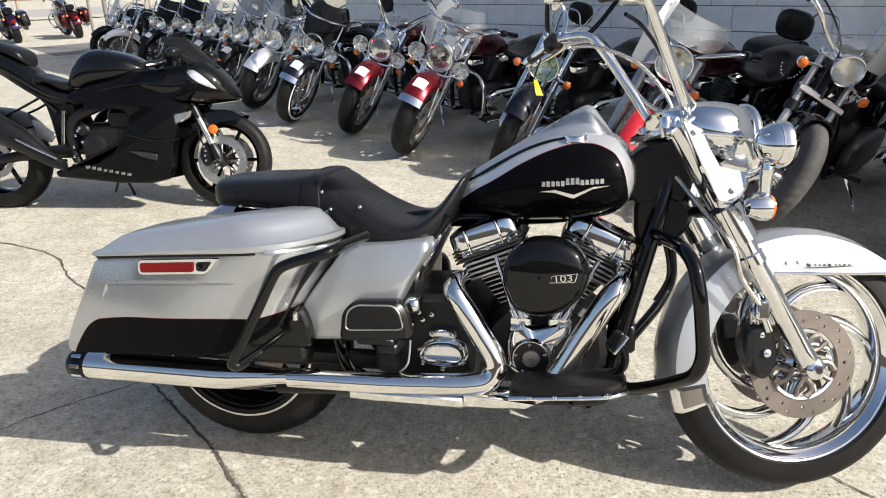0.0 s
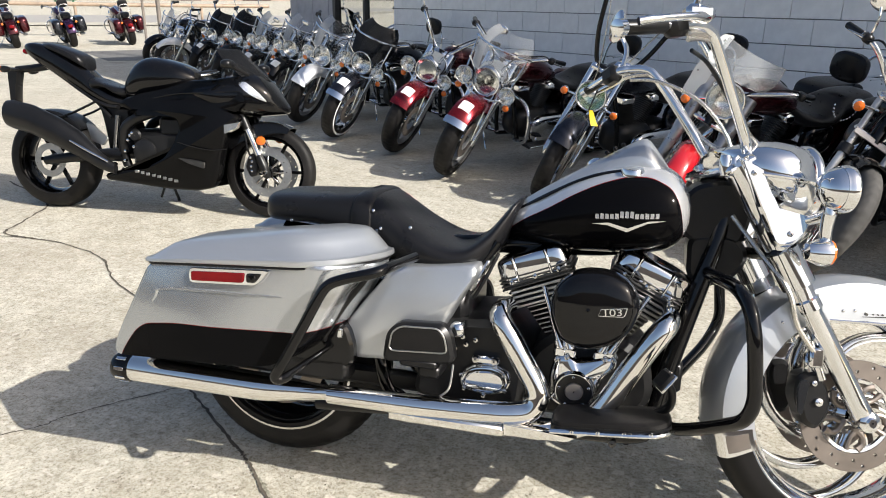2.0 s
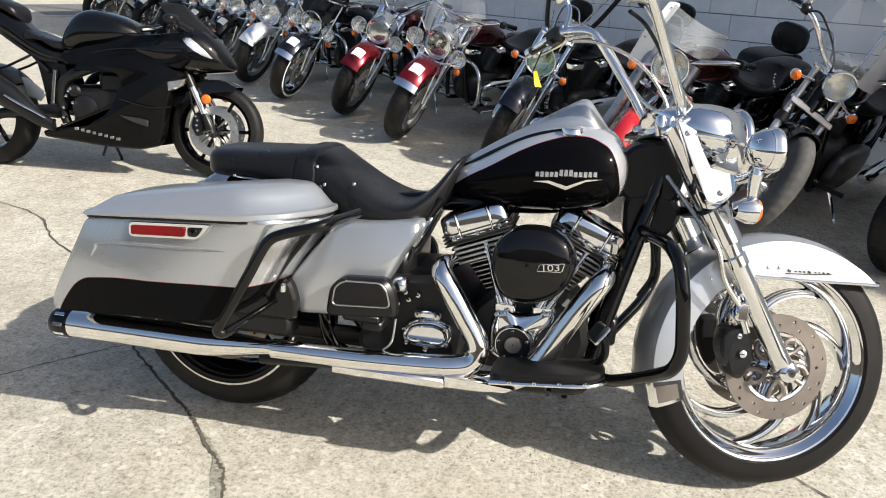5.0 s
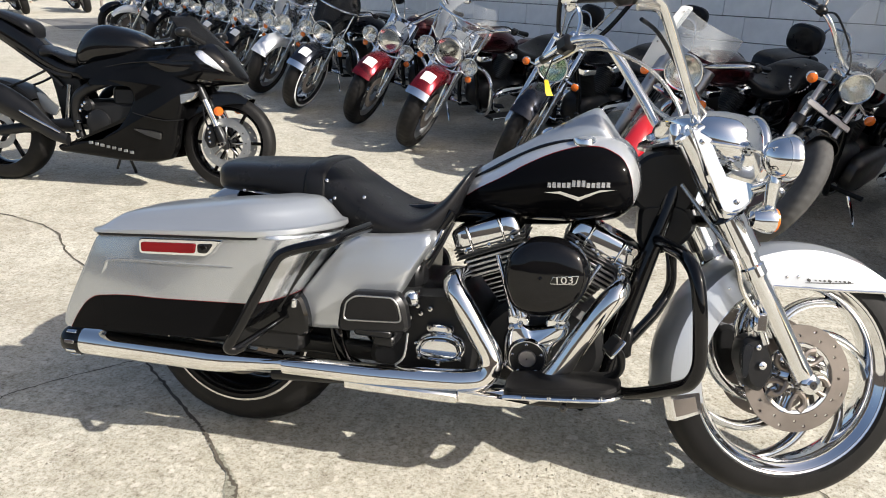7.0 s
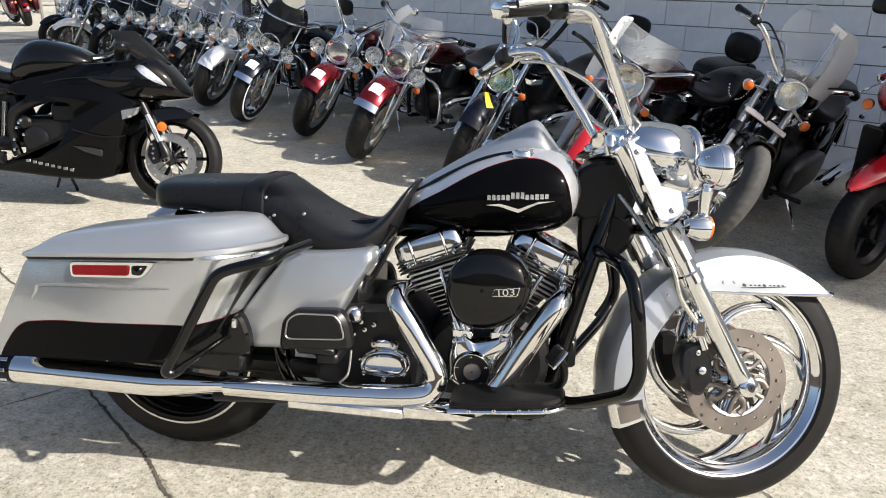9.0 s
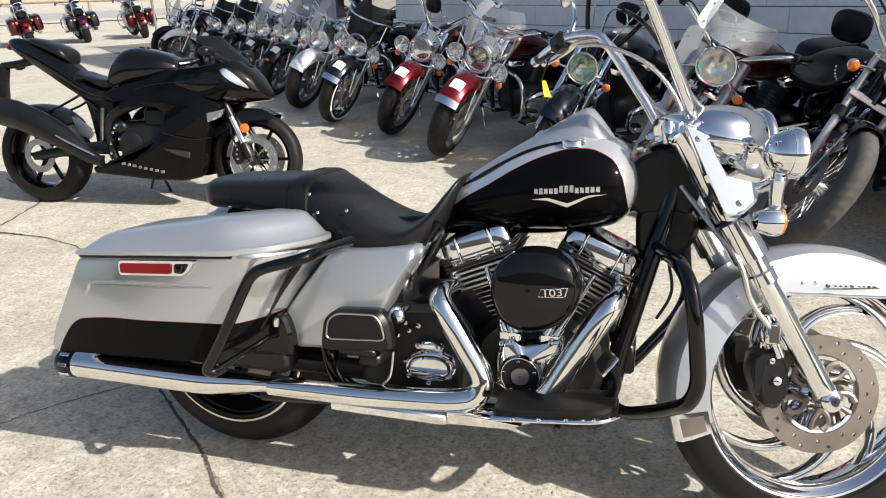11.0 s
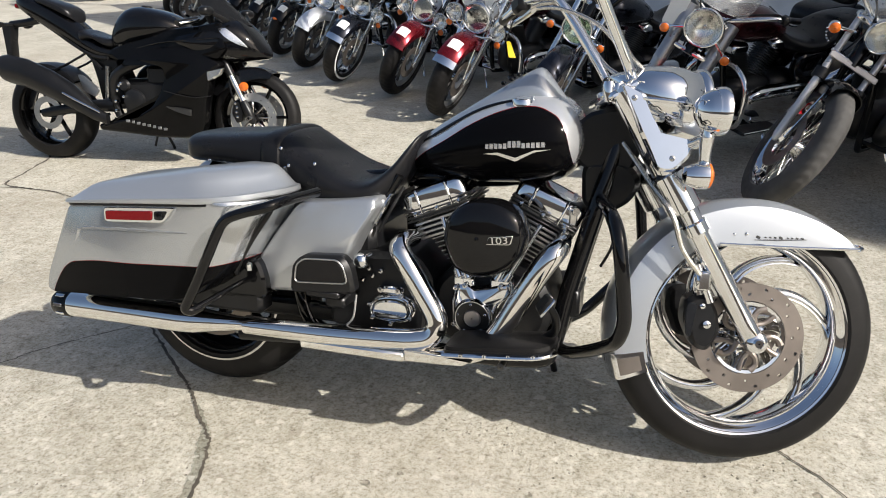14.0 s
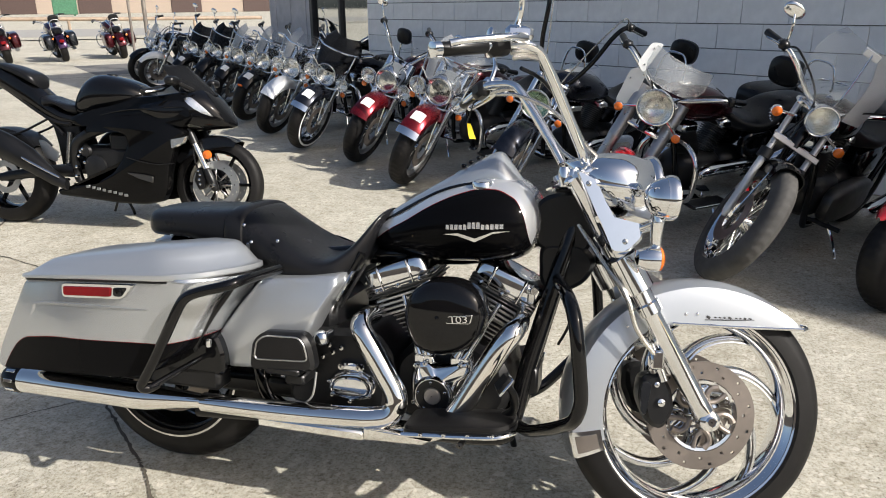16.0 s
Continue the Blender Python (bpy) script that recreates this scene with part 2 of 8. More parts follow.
    def slab(self, outline, y0, y1, m=None, bevel=0.0):
        """A plate with an outline in x, z between two depths y; bevel rounds both rims."""
        cx = sum(p[0] for p in outline) / len(outline)
        cz = sum(p[1] for p in outline) / len(outline)

        def ring(y, k):
            out = []
            for x, z in outline:
                d = math.hypot(x - cx, z - cz) or 1
                out.append((x - (x - cx) / d * k, y, z - (z - cz) / d * k))
            return out
        if bevel:
            s = math.copysign(bevel, y1 - y0)
            rows = [ring(y0, bevel), ring(y0 + s, 0), ring(y1 - s, 0), ring(y1, bevel)]
        else:
            rows = [ring(y0, 0), ring(y1, 0)]
        return self.rings(rows, m=m)

    def mesh(self, name, sharp=38):
        me = bpy.data.meshes.new(name)
        me.from_pydata(self.v, [], self.f)
        me.update()
        bm = bmesh.new()
        bm.from_mesh(me)
        bmesh.ops.recalc_face_normals(bm, faces=bm.faces)
        bm.to_mesh(me)
        bm.free()
        me.shade_smooth()
        me.set_sharp_from_angle(angle=radians(sharp))
        return me


def spline(pts, rs, k, closed=False):
    out, ro = [], []
    n = len(pts)
    for i in range(n if closed else n - 1):
        def g(j):
            return pts[j % n] if closed else pts[max(0, min(n - 1, j))]
        p0, p1, p2, p3 = g(i - 1), g(i), g(i + 1), g(i + 2)
        for s in range(k):
            t = s / k
            out.append(0.5 * (2 * p1 + (p2 - p0) * t + (2 * p0 - 5 * p1 + 4 * p2 - p3) * t * t + (3 * p1 - p0 - 3 * p2 + p3) * t ** 3))
            ro.append(rs[i] * (1 - t) + rs[(i + 1) % n] * t)
    if not closed:
        out.append(pts[-1])
        ro.append(rs[-1])
    return out, ro


def smooth_interp(x, table):
    """Smooth interpolation of rows (x, values...) at x (monotone cosine blend of Catmull-Rom)."""
    n = len(table)
    if x <= table[0][0]:
        return table[0][1:]
    if x >= table[-1][0]:
        return table[-1][1:]
    for i in range(n - 1):
        a, b = table[i], table[i + 1]
        if x <= b[0]:
            h = b[0] - a[0]
            t = (x - a[0]) / h
            out = []
            for c in range(1, len(a)):
                ma = (b[c] - table[i - 1][c]) / (b[0] - table[i - 1][0]) if i > 0 else (b[c] - a[c]) / h
                mb = (table[i + 2][c] - a[c]) / (table[i + 2][0] - a[0]) if i + 2 < n else (b[c] - a[c]) / h
                out.append((2 * t ** 3 - 3 * t * t + 1) * a[c] + (t ** 3 - 2 * t * t + t) * h * ma + (-2 * t ** 3 + 3 * t * t) * b[c] + (t ** 3 - t * t) * h * mb)
            return tuple(out)


def section(x, zlo, zhi, hw, n=28, p=2.5, y0=0.0, top=None):
    """A superellipse ring across the machine at x."""
    zc, hz = (zlo + zhi) / 2, (zhi - zlo) / 2
    out = []
    for j in range(n):
        a = 2 * math.pi * j / n
        c, s = math.cos(a), math.sin(a)
        w = math.copysign(abs(c) ** (2 / p), c)
        h = math.copysign(abs(s) ** (2 / p), s)
        k = 1.0 if top is None or s < 0 else 1 - (1 - top) * abs(h) ** 1.5
        out.append((x, y0 + hw * w * k, zc + hz * h))
    return out


def hull(table, steps, n=28, p=2.5, y0=0.0, top=None):
    """A body lofted along x through rows (x, zlo, zhi, half width)."""
    g = Geo()
    x0, x1 = table[0][0], table[-1][0]
    rings = []
    for i in range(steps + 1):
        x = x0 + (x1 - x0) * i / steps
        lo, hi, hw = smooth_interp(x, table)
        rings.append(section(x, lo, max(hi, lo + 0.002), max(hw, 0.001), n, p, y0, top))
    return g.rings(rings)


def part(name, geo, material, parent, label="", m=None, sharp=38):
    """One mesh object under a thing or a part."""
    ob = new(name, geo if isinstance(geo, bpy.types.Mesh) else geo.mesh(name, sharp))
    if material and not ob.data.materials:
        ob.data.materials.append(material)
    place = m if m is not None else Matrix.Identity(4)
    if parent.parent and parent.parent.parent:
        place, parent = parent.matrix_basis @ place, parent.parent
    ob.parent = parent
    ob.matrix_basis = place
    if label:
        tagged(ob, label)
    return ob


def thing(name, m, label, category, group="", kind=""):
    ob = new(name)
    ob.empty_display_size = 0.1
    ob.matrix_basis = m
    return tagged(ob, label, category, group, kind)


def text_mesh(body, size, depth, name="lettering"):
    cu = bpy.data.curves.new(name, "FONT")
    cu.body, cu.size, cu.extrude, cu.align_x, cu.align_y = body, size, depth, "CENTER", "CENTER"
    tmp = bpy.data.objects.new(name, cu)
    scene.collection.objects.link(tmp)
    dg = bpy.context.evaluated_depsgraph_get()
    me = bpy.data.meshes.new_from_object(tmp.evaluated_get(dg))
    bpy.data.objects.remove(tmp)
    bpy.data.curves.remove(cu)
    return me


# ---- motorcycle pieces shared by several machines ----
def tyre_geo(R, w, rim, tread=0, n=64):
    """A tyre in the x-z plane about the origin, with cut tread blocks if asked."""
    prof = []
    for i in range(15):
        a = math.pi * i / 14
        s = -math.cos(a) * w
        r = rim + (R - rim) * math.sin(a) ** 0.62
        prof.append((r, s))
    prof += [(rim - 0.006, w * 0.72), (rim - 0.006, -w * 0.72)]
    g = Geo()
    if not tread:
        return g.lathe(prof, n, loop=True)
    c = Vector((0, 0, 0))
    rings = []
    for j in range(tread * 4):
        a = 2 * math.pi * j / (tread * 4)
        row = []
        for k, (r, s) in enumerate(prof):
            dig = 0.0
            if 4 <= k <= 10 and ((j + abs(k - 7)) % 4) == 0:
                dig = 0.006
            if k == 7:
                dig = 0.004
            row.append((math.cos(a) * (r - dig), s, math.sin(a) * (r - dig)))
        rings.append(row)
    return g.rings(rings, closed=True, cap=False, loop=True)


def rim_geo(r, w, lip=0.012, n=64):
    prof = [(r + 0.004, -w), (r + 0.006, -w * 0.9), (r - lip, -w * 0.8), (r - lip * 2.0, -w * 0.45), (r - lip * 2.2, w * 0.45), (r - lip, w * 0.8), (r + 0.006, w * 0.9), (r + 0.004, w), (r - 0.004, w * 0.98), (r - lip * 1.6, w * 0.7), (r - lip * 2.8, w * 0.4), (r - lip * 2.8, -w * 0.4), (r - lip * 1.6, -w * 0.7), (r - 0.004, -w * 0.98)]
    return Geo().lathe(prof, n, loop=True)


def disc_geo(r0, r1, y, t=0.005, slots=18, n=96):
    """A brake disc with rows of drilled holes left open as slots."""
    g = Geo()
    rows = [r0, r0 + (r1 - r0) * 0.3, r0 + (r1 - r0) * 0.45, r0 + (r1 - r0) * 0.65, r0 + (r1 - r0) * 0.8, r1]
    for side in (-1, 1):
        v = [(r * math.cos(2 * math.pi * j / n), y + side * t / 2, r * math.sin(2 * math.pi * j / n)) for r in rows for j in range(n)]
        f = []
        for i in range(5):
            for j in range(n):
                if (i == 1 and j % 8 == 0) or (i == 3 and j % 8 == 3):
                    continue
                f.append((i * n + j, i * n + (j + 1) % n, (i + 1) * n + (j + 1) % n, (i + 1) * n + j))
        g.add(v, f)
    g.lathe([(r1, y - t / 2), (r1, y + t / 2)], n)
    g.lathe([(r0, y - t / 2), (r0, y + t / 2)], n)
    return g


def fender_geo(R, hw, a0, a1, skirt, n=36, thick=0.004, crown=0.0):
    """A mudguard shell about the origin; skirt(angle) is the radius of its lower side edge."""
    g = Geo()
    rings = []
    for i in range(n + 1):
        a = radians(a0 + (a1 - a0) * i / n)
        ri = min(skirt(math.degrees(a)), R - 0.004)
        outer = [(ri, -hw), (ri + (R - ri) * 0.55, -hw), (R - (R - ri) * 0.16, -hw * 0.93), (R - 0.004, -hw * 0.68), (R, -hw * 0.3), (R, hw * 0.3), (R - 0.004, hw * 0.68), (R - (R - ri) * 0.16, hw * 0.93), (ri + (R - ri) * 0.55, hw), (ri, hw)]
        if crown:
            outer = [(r - crown * (min(1.0, abs(q) / hw) ** 2) * (1 if k not in (0, 9) else 0), q) for k, (r, q) in enumerate(outer)]
        inner = [(r - (thick if k not in (0, 9) else 0), s * (hw - thick) / hw) for k, (r, s) in enumerate(outer)]
        row = outer + inner[::-1]
        rings.append([(r * math.cos(a), s, r * math.sin(a)) for r, s in row])
    return g.rings(rings)


def wire_spokes(r0, r1, n=40, wid=0.02, t=0.0022):
    g = Geo()
    for j in range(n):
        a = 2 * math.pi * j / n
        b = a + (0.32 if j % 2 else -0.32)
        s = wid if (j // 2) % 2 else -wid
        g.tube([(r0 * math.cos(b), s, r0 * math.sin(b)), (r1 * math.cos(a), s * 0.3, r1 * math.sin(a))], t, 4)
    return g


def cast_spokes(r0, r1, n=9, w=0.02, t=0.016):
    g = Geo()
    for j in range(n):
        m = Matrix.Rotation(2 * math.pi * j / n, 4, "Y")
        g.box(((r0 + r1) / 2, 0, 0), (r1 - r0, t * 2, w), 0.006, m)
    return g


def round_poly(pts, r, seg=4):
    """Outline with rounded corners."""
    out = []
    n = len(pts)
    for i in range(n):
        a, b, c = (Vector((*pts[j % n], 0)) for j in (i - 1, i, i + 1))
        d0, d1 = (a - b), (c - b)
        k = min(r, d0.length * 0.45, d1.length * 0.45)
        p, q = b + d0.normalized() * k, b + d1.normalized() * k
        for s in range(seg + 1):
            t = s / seg
            m = p * (1 - t) ** 2 + b * 2 * t * (1 - t) + q * t * t
            out.append((m.x, m.y))
    return out


def inset(outline, d):
    """An outline in x, z moved inward by d along its corner normals."""
    n = len(outline)
    area = sum(outline[i][0] * outline[(i + 1) % n][1] - outline[(i + 1) % n][0] * outline[i][1] for i in range(n))
    k = d if area > 0 else -d
    out = []
    for i in range(n):
        (ax, az), (bx, bz) = outline[i - 1], outline[(i + 1) % n]
        q = math.hypot(bx - ax, bz - az) or 1
        out.append((outline[i][0] - (bz - az) / q * k, outline[i][1] + (bx - ax) / q * k))
    return out


def pillow(outline, y0, y1, r, steps=6, crown=0.0):
    """A cast cover: an outline in x, z from y0 out to y1 with its outer rim rounded by r and a gently crowned face."""
    cx = sum(p[0] for p in outline) / len(outline)
    cz = sum(p[1] for p in outline) / len(outline)
    d = math.copysign(1.0, y1 - y0)
    rows = [[(x, y0, z) for x, z in outline]]
    for i in range(steps + 1):
        a = math.pi / 2 * i / steps
        k, y = r * (1 - math.cos(a)), y1 - d * r * (1 - math.sin(a))
        row = []
        for x, z in outline:
            q = math.hypot(x - cx, z - cz) or 1
            t = max(0.15, 1 - k / q)
            row.append((cx + (x - cx) * t, y, cz + (z - cz) * t))
        rows.append(row)
    for t in (0.6, 0.3, 0.05):
        rows.append([(cx + (x - cx) * t, y + d * crown * (1 - t), cz + (z - cz) * t) for x, y, z in rows[steps + 1]])
    return Geo().rings(rows)


def steer_matrix(angle, axle_x, axle_z, rake=26.0, back=0.02):
    """The turn of the front end about its raked steering head."""
    p = Vector((axle_x - back, 0, axle_z))
    a = Vector((-math.sin(radians(rake)), 0, math.cos(radians(rake))))
    return Matrix.Translation(p) @ Matrix.Rotation(radians(angle), 4, a) @ Matrix.Translation(-p)


def finned_cylinder(base, top, rad, fins=9, n=20):
    """A cylinder barrel with cooling fins from base to top."""
    base, top = Vector(base), Vector(top)
    d = (top - base)
    prof = [(rad * 0.70, 0.0)]
    L = d.length
    for i in range(fins):
        s = L * (i + 0.3) / fins
        prof += [(rad * 0.72, s), (rad, s + L * 0.04 / fins * 4), (rad, s + L * 0.075 / fins * 5), (rad * 0.72, s + L * 0.09 / fins * 6)]
    prof.append((rad * 0.7, L))
    m = Matrix.Translation(base) @ d.to_track_quat("Z", "Y").to_matrix().to_4x4()
    return Geo().lathe(prof, n, axis="z", m=m)


def lamp(parent, name, c, r, depth, m, shell=CHROME, lens=LENS, glow=REFLECTOR):
    """A round lamp looking along +x: a bowl, its reflector and a domed glass."""
    prof = [(0.003, -depth), (r * 0.38, -depth * 0.94), (r * 0.70, -depth * 0.76), (r * 0.91, -depth * 0.46), (r * 1.0, -depth * 0.2), (r * 1.03, -0.016), (r * 1.05, -0.010), (r * 1.09, -0.004), (r * 1.095, 0.004), (r * 1.06, 0.011), (r * 1.01, 0.012), (r * 0.96, 0.008), (r * 0.93, 0.0), (r * 0.925, -0.008)]
    bowl = part(name, Geo().lathe(prof, 28, c, "x"), shell, parent, m=m)
    part("reflector", Geo().lathe([(0.002, -depth * 0.55), (r * 0.4, -depth * 0.5), (r * 0.75, -depth * 0.3), (r * 0.93, 0.0)], 24, c, "x"), glow, bowl)
    part("bulb", Geo().blob((c[0] - depth * 0.30, c[1], c[2]), (0.02, r * 0.17, r * 0.17), 12, 8), shell, bowl)
    g = part("lens", Geo().lathe([(0.002, r * 0.24), (r * 0.4, r * 0.19), (r * 0.75, r * 0.09), (r * 0.94, 0.004), (r * 0.92, 0.0), (r * 0.74, r * 0.085 - 0.003), (r * 0.4, r * 0.19 - 0.003), (0.002, r * 0.24 - 0.003)], 24, c, "x"), lens, bowl)
    return bowl


def signal(parent, c, m, r=0.028, body=CHROME, facing=1):
    b = part("turn_signal", Geo().lathe([(0.002, -0.055 * facing), (r * 0.6, -0.05 * facing), (r, -0.02 * facing), (r, 0.0), (r * 0.9, 0.003 * facing)], 16, c, "x"), body, parent, m=m)
    part("lens", Geo().lathe([(r * 0.92, 0.0), (r * 0.9, 0.007 * facing), (r * 0.6, 0.013 * facing), (0.002, 0.015 * facing)], 16, c, "x"), AMBER, b)
    return b


def shield_geo(w, h, base, tilt, bow=0.10, cols=14, rows=10, t=0.004, r=2.6):
    """A bowed windshield sheet standing on base, facing forward."""
    g = Geo()

    def pt(u, v, k):
        width = w / 2 * min(1.0, (1 - max(0.0, v - 0.45) ** r * 1.6)) * (0.86 + 0.14 * min(1, v * 2.5))
        y = u * width
        x = -bow * u * u - math.sin(tilt) * v * h + k
        return (base[0] + x, y, base[1] + math.cos(tilt) * v * h)
    fr = [[pt(-1 + 2 * i / cols, j / rows, 0) for i in range(cols + 1)] for j in range(rows + 1)]
    bk = [[pt(-1 + 2 * i / cols, j / rows, -t) for i in range(cols + 1)] for j in range(rows + 1)]
    rings = []
    for a, b in zip(fr, bk):
        rings.append(a + b[::-1])
    return g.rings(rings)


def cruiser(m, label, tank=NAVY_PAINT, fender=NAVY_PAINT, R=0.335, wheel="cast", shield=None, bags=None, backrest=False, bars="low",
            spots=False, tag=False, steer=30.0, group="row of parked motorcycles", guard=True, lamp_r=0.098, fw=0.070, cover=False, rake=30.0, fy=0.105, lamp_u=0.50, lamp_x=0.15, mirrors=True, plain=False, fork=DULL_CHROME, bar_metal=CHROME, tyre=RUBBER, lamp_glow=REFLECTOR, nacelle=True, amber_tip=False, deflector=False, whitewall=False, chrome_tip=False, seat_studs=False, far=False, sig_z=0.06, pad=(0.0, 1.05)):
    root = thing("cruiser_motorcycle", m, label, "motorcycle", group)
    ax, az = 0.81, R
    S = steer_matrix(steer, ax, az, rake)
    # front wheel
    W = S @ Matrix.Translation((ax, 0, az))
    rr = R - 0.095
    fwh = part("front_wheel", Geo().lathe([(0.002, -0.05), (0.03, -0.048), (0.045, -0.03), (0.04, 0.0), (0.045, 0.03), (0.03, 0.048), (0.002, 0.05)], 20), DULL_CHROME, root, m=W)
    part("tyre", tyre_geo(R, fw, rr, 44), tyre, fwh)
    part("rim", rim_geo(rr, fw * 0.75, n=48), CHROME if wheel == "wire" else ALLOY, fwh)
    if whitewall:
        for s in (-1, 1):
            part("whitewall", Geo().lathe([(rr + 0.012, s * (fw * 0.93)), (rr + 0.03, s * fw * 1.01), (rr + 0.045, s * fw * 0.985)], 48), WHITE_PAPER, fwh)
    part("spokes", wire_spokes(0.035, rr - 0.015) if wheel == "wire" else cast_spokes(0.03, rr - 0.015, 9, 0.016, 0.013), CHROME if wheel == "wire" else DARK_ALLOY, fwh)
    for s in ((-1, 1) if not far else (1,)):
        part("brake_disc", disc_geo(0.085, 0.145, s * 0.062, n=48), DISC_STEEL, fwh)
    # rear wheel
    Wr = Matrix.Translation((-0.81, 0, 0.32))
    rwh = part("rear_wheel", Geo().lathe([(0.002, -0.06), (0.05, -0.055), (0.05, 0.055), (0.002, 0.06)], 16), ALLOY, root, m=Wr)
    part("tyre", tyre_geo(0.32, 0.085, 0.215, 36), RUBBER, rwh)
    part("rim", rim_geo(0.215, 0.065, n=40), ALLOY, rwh)
    part("spokes", cast_spokes(0.04, 0.2), ALLOY, rwh)
    # fork
    up = Vector((-math.sin(radians(rake)), 0, math.cos(radians(rake))))
    foot = Vector((ax - 0.01, 0, az))
    for s in (-1, 1):
        a, b, c = foot + up * 0.0, foot + up * 0.34, foot + up * 0.68
        y = Vector((0, s * fy, 0))
        leg = part("fork_leg", Geo().tube([a + y - up * 0.03, a + y, a + y + up * 0.02, b + y - up * 0.01, b + y], [0.010, 0.020, 0.021, 0.020, 0.023] if plain else [0.012, 0.026, 0.028, 0.027, 0.029] if not cover else [0.014, 0.028, 0.030, 0.036, 0.039], 14), fork, root, m=S)
        part("fork_tube", Geo().tube([b + y, c + y], 0.0165 if plain else 0.026 if not cover else 0.039, 14), CHROME if not cover and not plain else fork, leg)
        cal = part("brake_caliper", Geo().box(tuple(a + y * 0.75 + up * 0.09 + Vector((-0.10, 0, 0.03))), (0.05, 0.04, 0.10), 0.008), ALLOY, leg)
    head = foot + up * 0.66
    part("triple_clamp", Geo().box(tuple(head), (0.07, 0.25, 0.035), 0.01, None).box(tuple(foot + up * 0.46), (0.06, 0.25, 0.03), 0.01), CHROME, root, m=S)
    if plain:
        part("fork_bridge", Geo().box((0, 0, 0), (0.008, 0.27, 0.030), 0.003, Matrix.Translation(foot + up * 0.46 + Vector((0.035, 0, 0))) @ Matrix.Rotation(radians(-rake), 4, "Y")), FORK_GREY, root, m=S)
        for s in (-1, 1):
            part("fork_seal", Geo().tube([foot + up * 0.32 + Vector((0, s * fy, 0)), foot + up * 0.37 + Vector((0, s * fy, 0))], 0.035, 14), SATIN_BLACK, root, m=S)
    # front fender
    FR = R + 0.022
    fen = part("front_fender", fender_geo(FR, fw + 0.022, 38 if not plain else 88, 178 if not plain else 165, lambda d: FR - 0.03 - 0.075 * max(0.0, math.sin(radians((d - 38) * 180 / 140))) , 28, crown=0.022), fender, root, m=W)
    part("fender_strut", Geo().tube([(0.02, fw + 0.024, 0.02), (-0.02, fw + 0.026, FR - 0.09)], 0.007, 8).tube([(0.02, -fw - 0.024, 0.02), (-0.02, -fw - 0.026, FR - 0.09)], 0.007, 8), CHROME, fen)
    if chrome_tip:
        part("fender_tip", fender_geo(FR + 0.006, fw + 0.027, 34, 43.5, lambda d: FR - 0.035, 6, crown=0.024), CHROME, fen, "bright trim on the fender edge")
    if amber_tip:
        part("fender_reflector", Geo().blob((FR * 0.80, 0, FR * 0.62), (0.022, 0.035, 0.012), 14, 8), AMBER, fen)
    if tag:
        tg = part("paper_tag", Geo().rings([[((FR + 0.003 - y * y * 5) * math.cos(radians(a)), y, (FR + 0.003 - y * y * 5) * math.sin(radians(a))) for y in (-0.046, -0.026, -0.006, 0.014, 0.034, 0.050)] for a in (57, 61, 65, 69, 72)], closed=False, cap=False), WHITE_PAPER, fen, "white paper tag taped on the fender")
    # headlamp
    hl = foot + up * lamp_u + Vector((lamp_x, 0, 0.02))
    lamp(root, "headlight", tuple(hl), lamp_r, 0.13, S, glow=lamp_glow)
    if cover and nacelle:
        part("headlamp_nacelle", Geo().rings([[(hl.x - 0.02, y, z) for y, z in ring] for ring in [[(0.12 * math.cos(t) , hl.z + 0.115 * math.sin(t)) for t in [2 * math.pi * i / 20 for i in range(20)]]]] + [[(hl.x - 0.12, 0.13 * math.cos(t), hl.z + 0.02 + 0.13 * math.sin(t)) for t in [2 * math.pi * i / 20 for i in range(20)]], [(hl.x - 0.20, 0.10 * math.cos(t), hl.z + 0.03 + 0.10 * math.sin(t)) for t in [2 * math.pi * i / 20 for i in range(20)]]]), CHROME, root, m=S)
    if spots:
        for s in (-1, 1):
            lamp(root, "passing_lamp", (hl.x - 0.01, s * 0.19, hl.z - 0.03), 0.064, 0.085, S)
        part("lamp_bar", Geo().tube([(hl.x - 0.03, -0.19, hl.z - 0.07), (hl.x + 0.02, -0.10, hl.z - 0.105), (hl.x + 0.03, 0, hl.z - 0.115), (hl.x + 0.02, 0.10, hl.z - 0.105), (hl.x - 0.03, 0.19, hl.z - 0.07)], 0.008, 8, 5), CHROME, root, m=S)
    for s in (-1, 1):
        sy = 0.215 if spots else 0.19
        signal(root, (hl.x - 0.03, s * sy, hl.z - (0.13 if spots else sig_z)), S)
        part("signal_stalk", Geo().tube([(hl.x - 0.05, s * sy, hl.z - (0.13 if spots else sig_z)), (hl.x - 0.06, s * 0.09, hl.z - 0.06)], 0.008, 8), CHROME, root, m=S)
    # handlebar
    hx, hz = head.x, head.z + 0.02
    if bars == "ape":
        half = [(hx, 0.05, hz), (hx - 0.01, 0.11, hz + 0.02), (hx - 0.02, 0.19, hz + 0.20), (hx - 0.05, 0.25, hz + 0.43), (hx - 0.10, 0.31, hz + 0.505), (hx - 0.24, 0.40, hz + 0.475)]
    elif bars == "mini":
        half = [(hx, 0.05, hz), (hx - 0.01, 0.10, hz + 0.03), (hx - 0.02, 0.20, hz + 0.14), (hx - 0.05, 0.28, hz + 0.21), (hx - 0.12, 0.34, hz + 0.22), (hx - 0.24, 0.40, hz + 0.20)]
    else:
